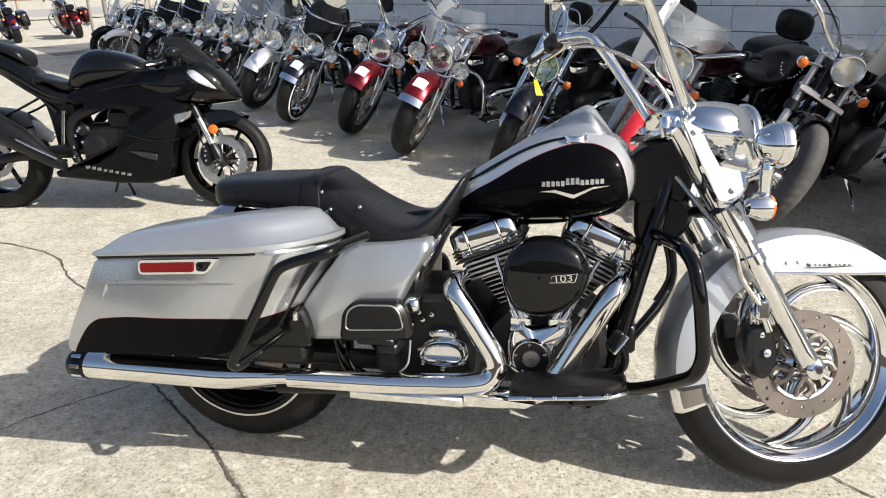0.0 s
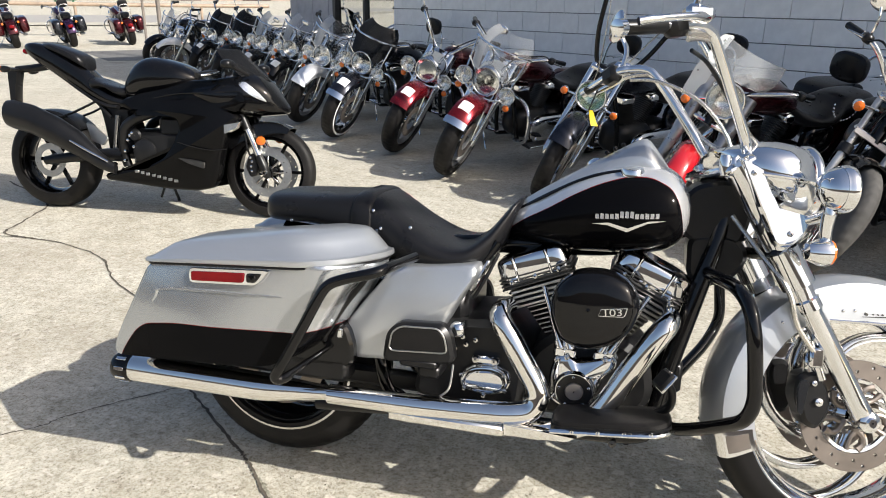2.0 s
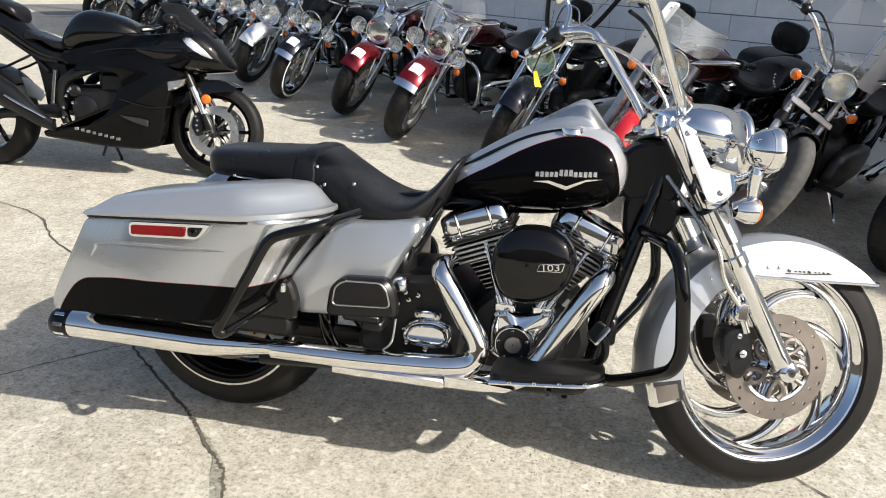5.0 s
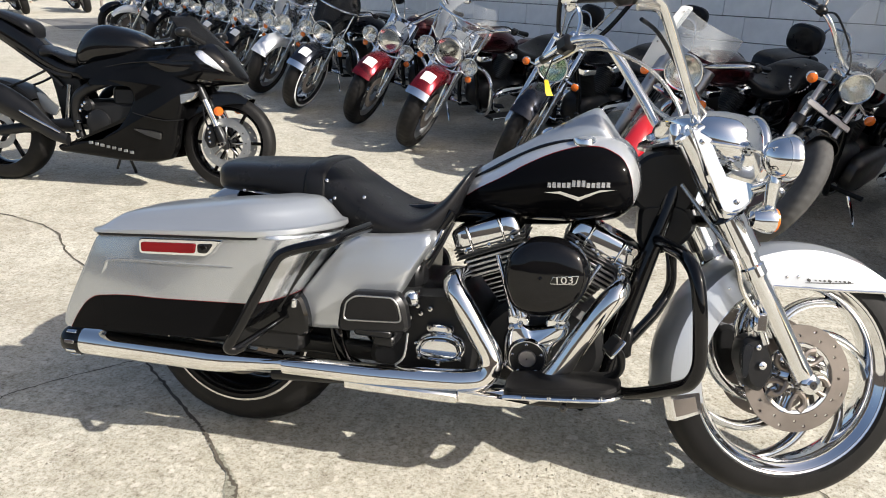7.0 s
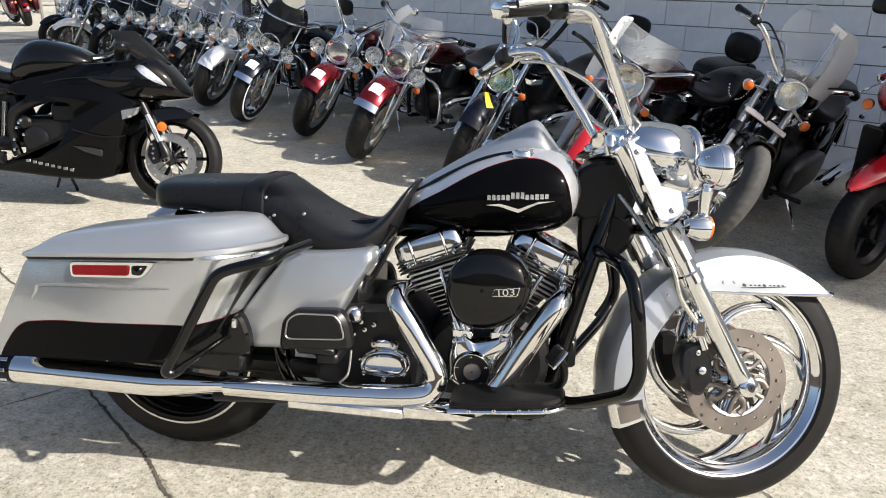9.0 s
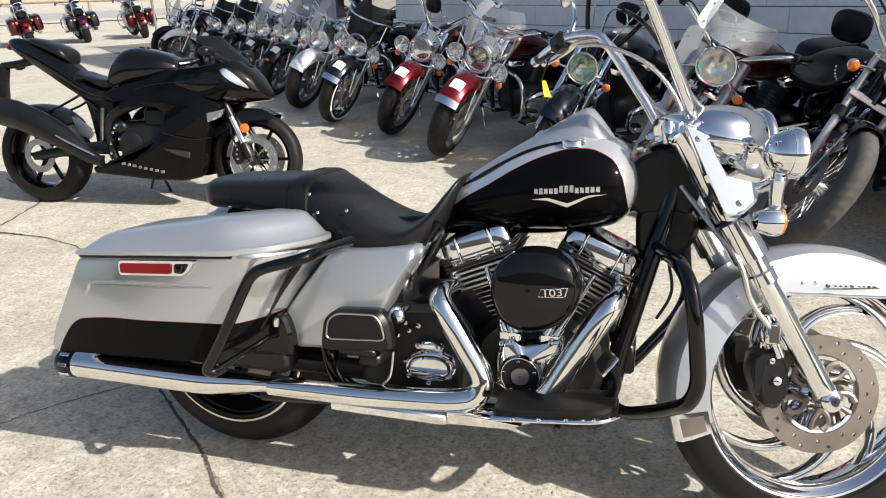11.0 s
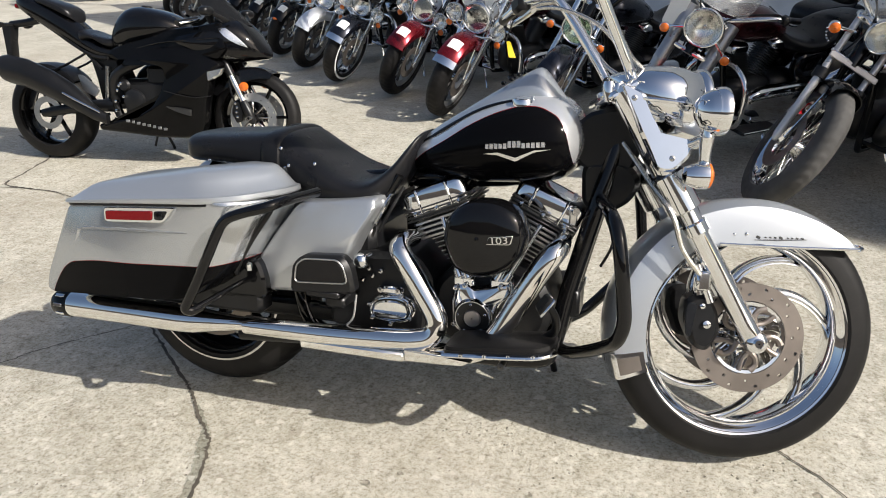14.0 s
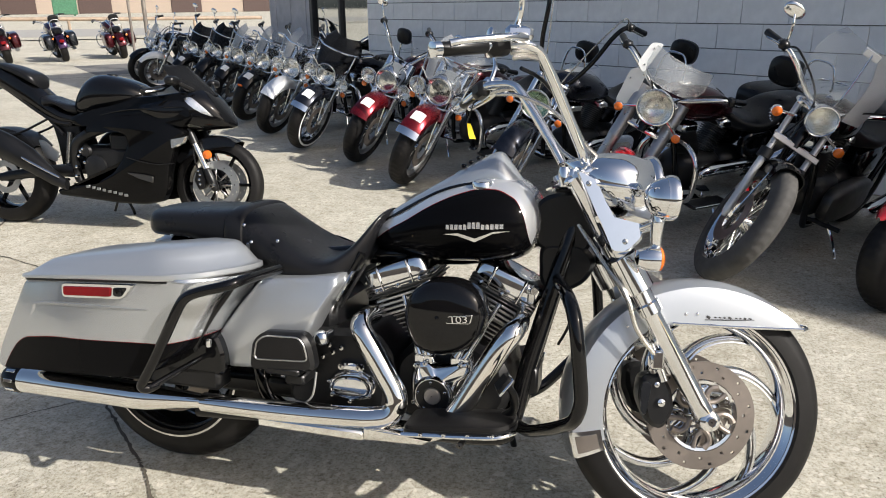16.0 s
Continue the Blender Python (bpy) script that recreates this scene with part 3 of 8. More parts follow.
        half = [(hx, 0.04, hz), (hx - 0.01, 0.12, hz + 0.03), (hx - 0.03, 0.26, hz + 0.11), (hx - 0.08, 0.34, hz + 0.13), (hx - 0.22, 0.41, hz + 0.11)]
    full = [(x, -y, z) for x, y, z in half[::-1]] + half
    hb = part("handlebar", Geo().tube(full, 0.0135 if bars != "ape" else 0.016, 10, 5), bar_metal, root, m=S)
    for s in (-1, 1):
        e, d = Vector(half[-1]), Vector(half[-2])
        e.y *= s
        d.y *= s
        dr = (e - d).normalized()
        part("grip", Geo().tube([d + dr * 0.03, d + dr * 0.035, e, e + dr * 0.006], [0.014, 0.019, 0.019, 0.012], 12), SATIN_BLACK, hb)
        part("switch_box", Geo().box(tuple(d + dr * 0.0), (0.06, 0.055, 0.045), 0.012), SATIN_BLACK, hb)
        part("lever", Geo().tube([d + Vector((0.02, 0, 0.0)), d + dr * 0.06 + Vector((0.06, 0, 0)), e + Vector((0.05, 0, -0.01))], [0.009, 0.007, 0.006], 8, 4), DULL_CHROME, hb)
        if mirrors:
          st = d + Vector((0.0, s * 0.0, 0.02))
          mp = st + Vector((-0.02, s * 0.07, 0.13))
          part("mirror_stalk", Geo().tube([st, st + Vector((0.01, s * 0.03, 0.07)), mp], 0.006, 8, 4), CHROME, hb)
          part("mirror", Geo().blob((0, 0, 0), (0.014, 0.055, 0.036), 16, 10, 2.4, Matrix.Translation(mp)), CHROME, hb)
        cb = [d + Vector((0.03, 0, -0.01)), d + Vector((0.08, -s * 0.06, 0.03)), Vector((hx + 0.06, s * 0.07, hz + 0.02)), Vector((hx + 0.03, s * 0.06, hz - 0.25))]
        part("cable", Geo().tube(cb, 0.005, 6, 6), BRAID if bars == "ape" else SATIN_BLACK, hb)
    # windshield
    if shield:
        mat = CLEAR_SHEET if shield == "clear" else HAZY_SHEET if shield == "hazy" else SCUFFED_SHEET if shield == "low" else SMOKE_SHEET
        low = shield == "low"
        ws = part("windshield", shield_geo(0.36, 0.17, (hl.x - 0.02, hl.z + 0.11), radians(30), 0.06, r=7.0) if low else shield_geo(0.44, 0.36, (hl.x + 0.01, hl.z + 0.05), radians(30), r=2.6), mat, root, m=S)
        ws.visible_shadow = False
        if shield == "hazy":
            part("windshield_brace", Geo().tube([(hl.x - 0.03, 0.0, hl.z + 0.08), (hl.x - 0.045, 0.0, hl.z + 0.16), (hl.x - 0.155, 0.0, hl.z + 0.34)], 0.0045, 8, 3), CHROME, ws)
            part("sticker", Geo().box((hl.x - 0.165, 0.0, hl.z + 0.335), (0.03, 0.085, 0.035), 0.002), WHITE_PAPER, ws, "pale paper sticker")
        for s in (-1, 1) if shield not in ("hazy", "low") else ():
            part("windshield_brace", Geo().tube([(hl.x - 0.01, s * 0.19, hl.z - 0.02), (hl.x - 0.10, s * 0.215, hl.z + 0.25)], 0.008, 8).tube([(hl.x - 0.06, s * 0.11, hl.z + 0.0), (hl.x - 0.02, s * 0.20, hl.z + 0.12)], 0.007, 8), CHROME, ws)
        if not low and shield != "hazy":
            part("windshield_bar", Geo().tube([(hl.x - 0.13, -0.235, hl.z + 0.26), (hl.x - 0.04, -0.12, hl.z + 0.265), (hl.x - 0.018, 0, hl.z + 0.27), (hl.x - 0.04, 0.12, hl.z + 0.265), (hl.x - 0.13, 0.235, hl.z + 0.26)], 0.009, 8, 5), CHROME, ws)
    # tank, seat, rear fender
    part("fuel_tank", hull([(-0.14, 0.74, 0.78, 0.03), (-0.06, 0.72, 0.85, 0.09), (0.08, 0.72, 0.92, 0.135), (0.22, 0.73, 0.955, 0.15), (0.33, 0.75, 0.955, 0.14), (0.40, 0.80, 0.92, 0.09), (0.42, 0.85, 0.88, 0.03)], 24, 24, 2.4), tank, root)
    part("tank_console", hull([(-0.10, 0.78, 0.84, 0.02), (0.05, 0.85, 0.93, 0.04), (0.22, 0.9, 0.985, 0.045), (0.33, 0.9, 0.97, 0.03)], 12, 14, 2.2), CHROME, root)
    seat = part("seat", hull([(-0.88, 0.70, 0.78, 0.07), (-0.80, 0.69, 0.83, 0.12), (-0.62, 0.68, 0.83, 0.14), (-0.50, 0.66, 0.81, 0.14), (-0.42, 0.65, 0.76, 0.17), (-0.28, 0.64, 0.72, 0.17), (-0.14, 0.65, 0.75, 0.12), (-0.06, 0.68, 0.80, 0.07)], 30, 24, 2.8), LEATHER, root)
    if seat_studs:
        g = Geo()
        for i in range(16):
            a = math.pi * i / 15
            g.blob((-0.46 - 0.15 * math.cos(a) * 0.9, 0.16, 0.80 - 0.11 * math.sin(a)), (0.007, 0.007, 0.007), 8, 6)
        part("seat_studs", g, CHROME, seat)
    if backrest:
        br = part("backrest_pad", Geo().rings([[(x + pad[0], 0.125 * w * math.copysign(abs(math.cos(t)) ** 0.7, math.cos(t)), pad[1] + 0.095 * w * math.copysign(abs(math.sin(t)) ** 0.7, math.sin(t))) for t in [2 * math.pi * i / 24 for i in range(24)]] for x, w in ((-0.86, 0.8), (-0.875, 0.97), (-0.90, 1.0), (-0.925, 0.93), (-0.93, 0.7))]), LEATHER, root)
        part("sissy_bar", Geo().tube([(-0.93, -0.13, 0.62), (-0.94, -0.13, 0.85), (-0.95, -0.09, 1.0), (-0.95, 0, 1.03), (-0.95, 0.09, 1.0), (-0.94, 0.13, 0.85), (-0.93, 0.13, 0.62)], 0.009, 8, 5), CHROME, root)
        part("luggage_rack", Geo().tube([(-0.95, -0.11, 0.86), (-1.16, -0.11, 0.87), (-1.19, 0, 0.87), (-1.16, 0.11, 0.87), (-0.95, 0.11, 0.86)], 0.007, 8, 5).tube([(-0.95, -0.04, 0.865), (-1.18, -0.04, 0.872)], 0.005, 6).tube([(-0.95, 0.04, 0.865), (-1.18, 0.04, 0.872)], 0.005, 6), CHROME, root)
    part("rear_fender", fender_geo(0.36, 0.105, 25, 175, lambda d: 0.27, 24), tank, root, m=Wr)
    tl = part("tail_light", Geo().blob((-1.19, 0, 0.52), (0.035, 0.06, 0.04), 16, 10, 3.0), RED_LENS, root)
    for s in (-1, 1):
        signal(root, (-1.10, s * 0.17, 0.60), Matrix.Identity(4), facing=-1)
    if bags:
        for s in (-1, 1):
            if bags == "leather":
                b = part("saddlebag", Geo().rings([[(-0.83 + 0.23 * k * math.copysign(abs(math.cos(t)) ** 0.6, math.cos(t)), s * y, 0.60 + 0.19 * k * math.copysign(abs(math.sin(t)) ** 0.6, math.sin(t))) for t in [2 * math.pi * i / 28 for i in range(28)]] for y, k in ((0.14, 0.9), (0.16, 1.0), (0.28, 1.0), (0.315, 0.93), (0.325, 0.8))]), LEATHER, root)
                part("bag_lid", Geo().rings([[(-0.83 + 0.245 * k * math.copysign(abs(math.cos(t)) ** 0.6, math.cos(t)), s * y, 0.735 + 0.085 * k * math.copysign(abs(math.sin(t)) ** 0.6, math.sin(t))) for t in [2 * math.pi * i / 28 for i in range(28)]] for y, k in ((0.13, 0.95), (0.15, 1.0), (0.30, 1.0), (0.335, 0.94), (0.342, 0.85))]), LEATHER, b)
                g = Geo()
                for i in range(18):
                    g.blob((-1.05 + 0.44 * i / 17, s * 0.345, 0.672 - 0.02 * math.sin(math.pi * i / 17)), (0.007, 0.006, 0.007), 8, 6)
                part("bag_studs", g, CHROME, b)
            else:
                b = part("saddlebag", hull([(-1.13, 0.36, 0.62, 0.05), (-1.08, 0.34, 0.68, 0.10), (-0.8, 0.35, 0.72, 0.115), (-0.56, 0.37, 0.72, 0.11), (-0.52, 0.42, 0.68, 0.06)], 14, 20, 4.0, s * 0.27), bags, root)
    # engine
    eng = part("crankcase", Geo().blob((0.10, 0, 0.40), (0.20, 0.14, 0.13), 20, 12, 3.0).blob((-0.22, 0, 0.40), (0.16, 0.12, 0.11), 18, 10, 3.0), WRINKLE_BLACK, root)
    for tx, nm in ((0.235, "front_cylinder"), (-0.055, "rear_cylinder")):
        cy = part(nm, finned_cylinder((0.09 + (tx - 0.09) * 0.35, 0, 0.48), (tx, 0, 0.67), 0.080, 15), DARK_ALLOY, root)
        part("rocker_cover", Geo().box((tx + (tx - 0.09) * 0.12, 0, 0.70), (0.13, 0.17, 0.06), 0.015), CHROME, cy)
    part("air_cleaner", Geo().lathe([(0.002, -0.25), (0.06, -0.25), (0.085, -0.235), (0.092, -0.20), (0.085, -0.17), (0.06, -0.16)], 28, (0.10, 0, 0.62)), CHROME if not plain else DARK_ALLOY, eng)
    part("primary_cover", Geo().blob((-0.08, 0.17, 0.38), (0.30, 0.055, 0.11), 24, 12, 3.4), CHROME if not plain else DARK_ALLOY, eng)
    part("cam_cover", Geo().lathe([(0.002, -0.20), (0.07, -0.2), (0.085, -0.18), (0.09, -0.12)], 24, (0.13, 0, 0.42)), CHROME, eng)
    ex = part("exhaust_pipe", Geo().tube([(0.30, -0.10, 0.62), (0.36, -0.17, 0.52), (0.30, -0.20, 0.36), (0.10, -0.22, 0.29), (-0.35, -0.23, 0.28)], 0.024, 12, 6).tube([(-0.1, -0.10, 0.60), (-0.10, -0.18, 0.50), (-0.02, -0.21, 0.36), (-0.15, -0.22, 0.30), (-0.35, -0.23, 0.28)], 0.024, 12, 6), CHROME, root)
    part("muffler", Geo().tube([(-0.32, -0.235, 0.28), (-0.36, -0.24, 0.28), (-0.95, -0.25, 0.30), (-1.05, -0.25, 0.305), (-1.07, -0.25, 0.305)], [0.026, 0.043, 0.047, 0.045, 0.035], 16), CHROME, ex)
    if group.startswith("row"):
        part("left_muffler", Geo().tube([(-0.32, 0.245, 0.28), (-0.36, 0.25, 0.28), (-0.95, 0.26, 0.30), (-1.07, 0.26, 0.305)], [0.026, 0.043, 0.047, 0.035], 14), CHROME, ex)
    # frame
    g = Geo()
    for s in (-1, 1):
        g.tube([(0.45, s * 0.03, 0.86), (0.37, s * 0.09, 0.60), (0.30, s * 0.12, 0.32), (0.20, s * 0.13, 0.26), (-0.45, s * 0.13, 0.27), (-0.60, s * 0.13, 0.45), (-0.78, s * 0.12, 0.62)], 0.018, 10, 5)
    g.tube([(0.47, 0, 0.90), (0.2, 0, 0.80), (-0.2, 0, 0.70), (-0.6, 0, 0.64)], 0.022, 10, 4)
    part("frame", g, GLOSS_BLACK, root)
    part("steering_neck", Geo().tube([tuple(foot + up * 0.44), tuple(foot + up * 0.68)], 0.038, 14), GLOSS_BLACK, root)
    for s in (-1, 1):
        if plain:
            part("foot_peg", Geo().tube([(0.24, s * 0.12, 0.30), (0.24, s * 0.30, 0.31)], [0.012, 0.014], 10), SATIN_BLACK, root)
        fb = None if plain else part("floorboard", Geo().box((0.22, s * 0.30, 0.30), (0.30, 0.10, 0.022), 0.008), SATIN_BLACK, root)
        if not plain:
            part("board_edge", Geo().tube([(0.08, s * 0.352, 0.30), (0.36, s * 0.352, 0.30)], 0.008, 8).tube([(0.15, s * 0.10, 0.29), (0.15, s * 0.30, 0.29)], 0.010, 8).tube([(0.30, s * 0.10, 0.29), (0.30, s * 0.30, 0.29)], 0.010, 8), CHROME, fb)
        part("side_cover", Geo().blob((-0.32, s * 0.12, 0.56), (0.14, 0.05, 0.10), 20, 10, 3.0), tank if not bags else GLOSS_BLACK, root)
        if guard:
            part("engine_guard", Geo().tube([(0.39, s * 0.06, 0.66), (0.42, s * 0.22, 0.66), (0.44, s * 0.33, 0.60), (0.44, s * 0.36, 0.48), (0.42, s * 0.33, 0.36), (0.36, s * 0.20, 0.30), (0.32, s * 0.12, 0.29)], 0.015, 10, 6), CHROME, root)
    part("side_stand", Geo().tube([(0.0, 0.15, 0.26), (0.04, 0.27, 0.12), (0.06, 0.36, -0.035)], 0.010, 8, 3).box((0.07, 0.37, -0.04), (0.06, 0.04, 0.014), 0.004), CHROME, root)
    if deflector:
        for s in (-1,):
            up_ = part("shield_bracket", Geo().rings([[(hl.x - 0.10 + dx - (z - hl.z - 0.10) * 0.55, y, z) for y, z in round_poly([(-0.165, hl.z + 0.10), (-0.225, hl.z + 0.13), (-0.215, hl.z + 0.25), (-0.150, hl.z + 0.27)], 0.02)] for dx in (0.0, 0.004)]), WHITE_PAPER, root, "pale windshield side bracket", m=S)
            for y_, z_ in ((-0.185, 0.14), (-0.185, 0.23)):
                part("bracket_screw", Geo().blob((hl.x - 0.094 - (z_ - 0.10) * 0.55, y_, hl.z + z_), (0.004, 0.006, 0.006), 8, 6), DULL_CHROME, up_)
            o = round_poly([(s * 0.135, hl.z - 0.17), (s * 0.235, hl.z - 0.15), (s * 0.245, hl.z + 0.07), (s * 0.15, hl.z + 0.13)], 0.03)
            df = part("wind_deflector", Geo().rings([[(hl.x - 0.10 + dx - abs(y) * 0.25, y, z) for y, z in o] for dx in (0.0, 0.005)]), WHITE_PAPER, root, "pale plastic wind deflector", m=S)
            for y_, z_ in ((0.15, -0.10), (0.16, 0.08), (0.22, 0.02)):
                part("deflector_screw", Geo().blob((hl.x - 0.092 - y_ * 0.25, s * y_, hl.z + z_), (0.004, 0.006, 0.006), 8, 6), DULL_CHROME, df)
    return root


def bike_pose(front, heading, lean=9.0, half=0.81):
    """The pose of a machine whose front tyre meets the ground at front and which points along heading (degrees)."""
    h = radians(heading)
    x, y = front[0] - math.cos(h) * half, front[1] - math.sin(h) * half
    return Matrix.Translation((x, y, 0)) @ Matrix.Rotation(h, 4, "Z") @ Matrix.Rotation(radians(-lean), 4, "X")


# ---- setting ----
def concrete(name="weathered_concrete", tint=(1.0, 1.0, 1.0)):
    """Pale concrete worn down to its aggregate: sand grain, stones, pits and stains."""
    k = Nodes(name)

    def cells(scale):
        v = k.add("ShaderNodeTexVoronoi", Scale=scale)
        k.link(k.co, v.inputs["Vector"])
        b = k.t.nodes.new("ShaderNodeRGBToBW")
        k.link(v.outputs["Color"], b.inputs[0])
        return b.outputs[0], v.outputs["Distance"]
    t = [tuple(a * b for a, b in zip(c, tint)) for c in ((0.430, 0.405, 0.340), (0.535, 0.510, 0.439), (0.614, 0.592, 0.522))]
    base = k.ramp(k.noise(1.3, 7.0, 0.65), [(0.28, t[0]), (0.5, t[1]), (0.72, t[2])])
    sand, mid = k.noise(80.0, 4.0, 0.8), k.noise(26.0, 6.0, 0.85)
    c = k.mix(1.0, base, k.ramp(sand, [(0.36, (0.50, 0.47, 0.42)), (0.47, (0.90, 0.89, 0.86)), (0.58, (1.0, 1.0, 1.0)), (0.68, (1.12, 1.12, 1.11))]), "MULTIPLY")
    c = k.mix(1.0, c, k.ramp(mid, [(0.34, (0.46, 0.43, 0.37)), (0.44, (0.86, 0.85, 0.82)), (0.53, (1.0, 1.0, 0.99)), (0.66, (1.16, 1.16, 1.15))]), "MULTIPLY")
    c = k.mix(1.0, c, k.ramp(k.noise(7.5, 5.0, 0.7), [(0.34, (0.84, 0.82, 0.78)), (0.52, (1.0, 1.0, 1.0)), (0.68, (1.10, 1.10, 1.09))]), "MULTIPLY")
    stone = cells(62.0)[0]
    c = k.mix(k.math("MULTIPLY", k.ramp(stone, [(0.84, (0, 0, 0)), (0.87, (1, 1, 1))]), 0.30), c, (0.27, 0.23, 0.18))
    c = k.mix(k.math("MULTIPLY", k.ramp(stone, [(0.12, (1, 1, 1)), (0.15, (0, 0, 0))]), 0.35), c, (0.78, 0.74, 0.66))
    patchy = k.ramp(k.noise(4.0, 4.0), [(0.48, (0, 0, 0)), (0.60, (1, 1, 1))])
    pd = cells(48.0)[1]
    pits = k.math("MULTIPLY", k.ramp(pd, [(0.09, (1, 1, 1)), (0.20, (0, 0, 0))]), patchy)
    c = k.mix(k.math("MULTIPLY", pits, 0.72), c, (0.19, 0.155, 0.115))
    hd = cells(6.5)[1]
    holes = k.math("MULTIPLY", k.ramp(k.math("ADD", hd, k.math("MULTIPLY", mid, 0.12)), [(0.12, (1, 1, 1)), (0.155, (0, 0, 0))]), k.ramp(k.noise(1.7, 2.0), [(0.46, (0, 0, 0)), (0.54, (1, 1, 1))]))
    c = k.mix(k.math("MULTIPLY", holes, 0.55), c, (0.24, 0.20, 0.145))
    c = k.mix(k.ramp(k.noise(0.55, 6.0, 0.72), [(0.50, (0, 0, 0)), (0.74, (0.55, 0.55, 0.55))]), c, (0.37, 0.32, 0.25))
    k.set(c, k.math("ADD", k.math("MULTIPLY", k.noise(30.0), 0.15), 0.78))
    h = k.math("ADD", k.math("MULTIPLY", sand, 0.5), k.math("SUBTRACT", mid, k.math("ADD", k.math("MULTIPLY", pits, 1.2), k.math("MULTIPLY", holes, 1.5))))
    k.bump(h, 0.9, 0.005)
    return k.m


def asphalt_patch():
    return worn("grey_asphalt", (0.16, 0.155, 0.145), 0.85, amount=0.3, grain=150, bump=0.5)


CONCRETE = concrete()
ASPHALT = asphalt_patch()
SPALL = concrete("broken_concrete", (0.62, 0.64, 0.62))
CRACK_DIRT = worn("crack_dirt", (0.10, 0.085, 0.065), 0.95, amount=0.5, grain=90, bump=0.6)
BLOCK = worn("painted_block", (0.89, 0.885, 0.87), 0.6, amount=0.10, grain=120, bump=0.45)
MORTAR = worn("painted_mortar", (0.22, 0.22, 0.215), 0.8, amount=0.2, grain=150, bump=0.4)


def grid_sheet(name, x0, x1, y0, y1, z, mat, nx=1, ny=1, label="", wave=0.0):
    g = Geo()
    v = [(x0 + (x1 - x0) * i / nx, y0 + (y1 - y0) * j / ny, z + (wave * noise.noise(Vector((i * 0.7, j * 0.7, 3.0))) if 0 < i < nx and 0 < j < ny else 0)) for j in range(ny + 1) for i in range(nx + 1)]
    g.add(v, [(j * (nx + 1) + i, j * (nx + 1) + i + 1, (j + 1) * (nx + 1) + i + 1, (j + 1) * (nx + 1) + i) for j in range(ny) for i in range(nx)])
    ob = new(name, g.mesh(name))
    ob.data.materials.append(mat)
    return tagged(ob, label, "ground", kind="structure")


grid_sheet("ground", -400, 400, -400, 400, 0.0, CONCRETE, 4, 4, "pale weathered concrete yard with exposed aggregate")


def crack(pts, w, name="crack", seed=1):
    """An open crack filled with dirt, wandering along pts."""
    rnd = random.Random(seed)
    P, R = spline([Vector((x, y, 0)) for x, y in pts], [w] * len(pts), 10)
    rows = []
    for i, p in enumerate(P):
        d = (P[min(i + 1, len(P) - 1)] - P[max(i - 1, 0)]).normalized()
        nrm = Vector((-d.y, d.x, 0))
        p = p + nrm * (rnd.uniform(-1, 1) * 0.0035 + 0.008 * noise.noise(p * 9.0))
        a, b = w * rnd.uniform(0.25, 1.2), w * rnd.uniform(0.25, 1.2)
        rows.append([tuple(p + nrm * a + Vector((0, 0, 0.0035))), tuple(p - nrm * b + Vector((0, 0, 0.0035)))])
    ob = new(name, Geo().rings(rows, closed=False, cap=False).mesh(name))
    ob.data.materials.append(CRACK_DIRT)
    return tagged(ob, "dirt-filled crack in the concrete", "crack", kind="structure")


def spall(pts, name="crack_spall", seed=1):
    """A strip of broken surface beside a crack: rows of (x, y, half width)."""
    rnd = random.Random(seed)
    P, W_ = spline([Vector((x, y, 0)) for x, y, w in pts], [w for x, y, w in pts], 8)
    rows = []
    for i, p in enumerate(P):
        d = (P[min(i + 1, len(P) - 1)] - P[max(i - 1, 0)]).normalized()
        nrm = Vector((-d.y, d.x, 0))
        a, b = (W_[i] * rnd.uniform(0.6, 1.3) + 0.001 for _ in range(2))
        rows.append([tuple(p + nrm * a + Vector((0, 0, 0.0022))), tuple(p - nrm * b + Vector((0, 0, 0.0022)))])
    ob = new(name, Geo().rings(rows, closed=False, cap=False).mesh(name))
    ob.data.materials.append(SPALL)
    return tagged(ob, "broken grey edge of the concrete crack", "crack", kind="structure")


spall([(-0.80, -0.185, 0.004), (-0.770, -0.215, 0.011), (-0.735, -0.245, 0.004), (-0.695, -0.295, 0.010), (-0.665, -0.350, 0.022), (-0.632, -0.405, 0.018), (-0.612, -0.470, 0.013), (-0.585, -0.545, 0.010), (-0.560, -0.600, 0.012), (-0.535, -0.68, 0.006)], seed=11)
crack([(-0.40, -0.95), (-0.523, -0.669), (-0.559, -0.582), (-0.596, -0.462), (-0.640, -0.375), (-0.657, -0.332), (-0.715, -0.272), (-0.783, -0.214), (-0.850, -0.135), (-0.907, -0.092), (-0.946, -0.059), (-1.089, 0.055), (-1.22, 0.16), (-1.34, 0.27)], 0.0068, seed=2)
crack([(-2.9, -0.92), (-2.1, -0.50), (-1.66, -0.165), (-1.60, -0.08), (-1.515, 0.03), (-1.36, 0.19), (-1.1, 0.42), (-0.6, 0.72)], 0.0036, seed=3)
crack([(-1.34, 0.27), (-1.8, 0.75), (-2.29, 1.08), (-2.6, 1.35), (-3.15, 1.5), (-3.9, 1.42)], 0.006, seed=4)
crack([(-3.15, 1.5), (-3.41, 1.55), (-3.5, 1.8), (-3.7, 2.2), (-4.4, 2.6)], 0.010, seed=5)
crack([(0.91, 0.05), (0.96, 0.0), (1.11, -0.15), (1.5, -0.5)], 0.003, seed=6)

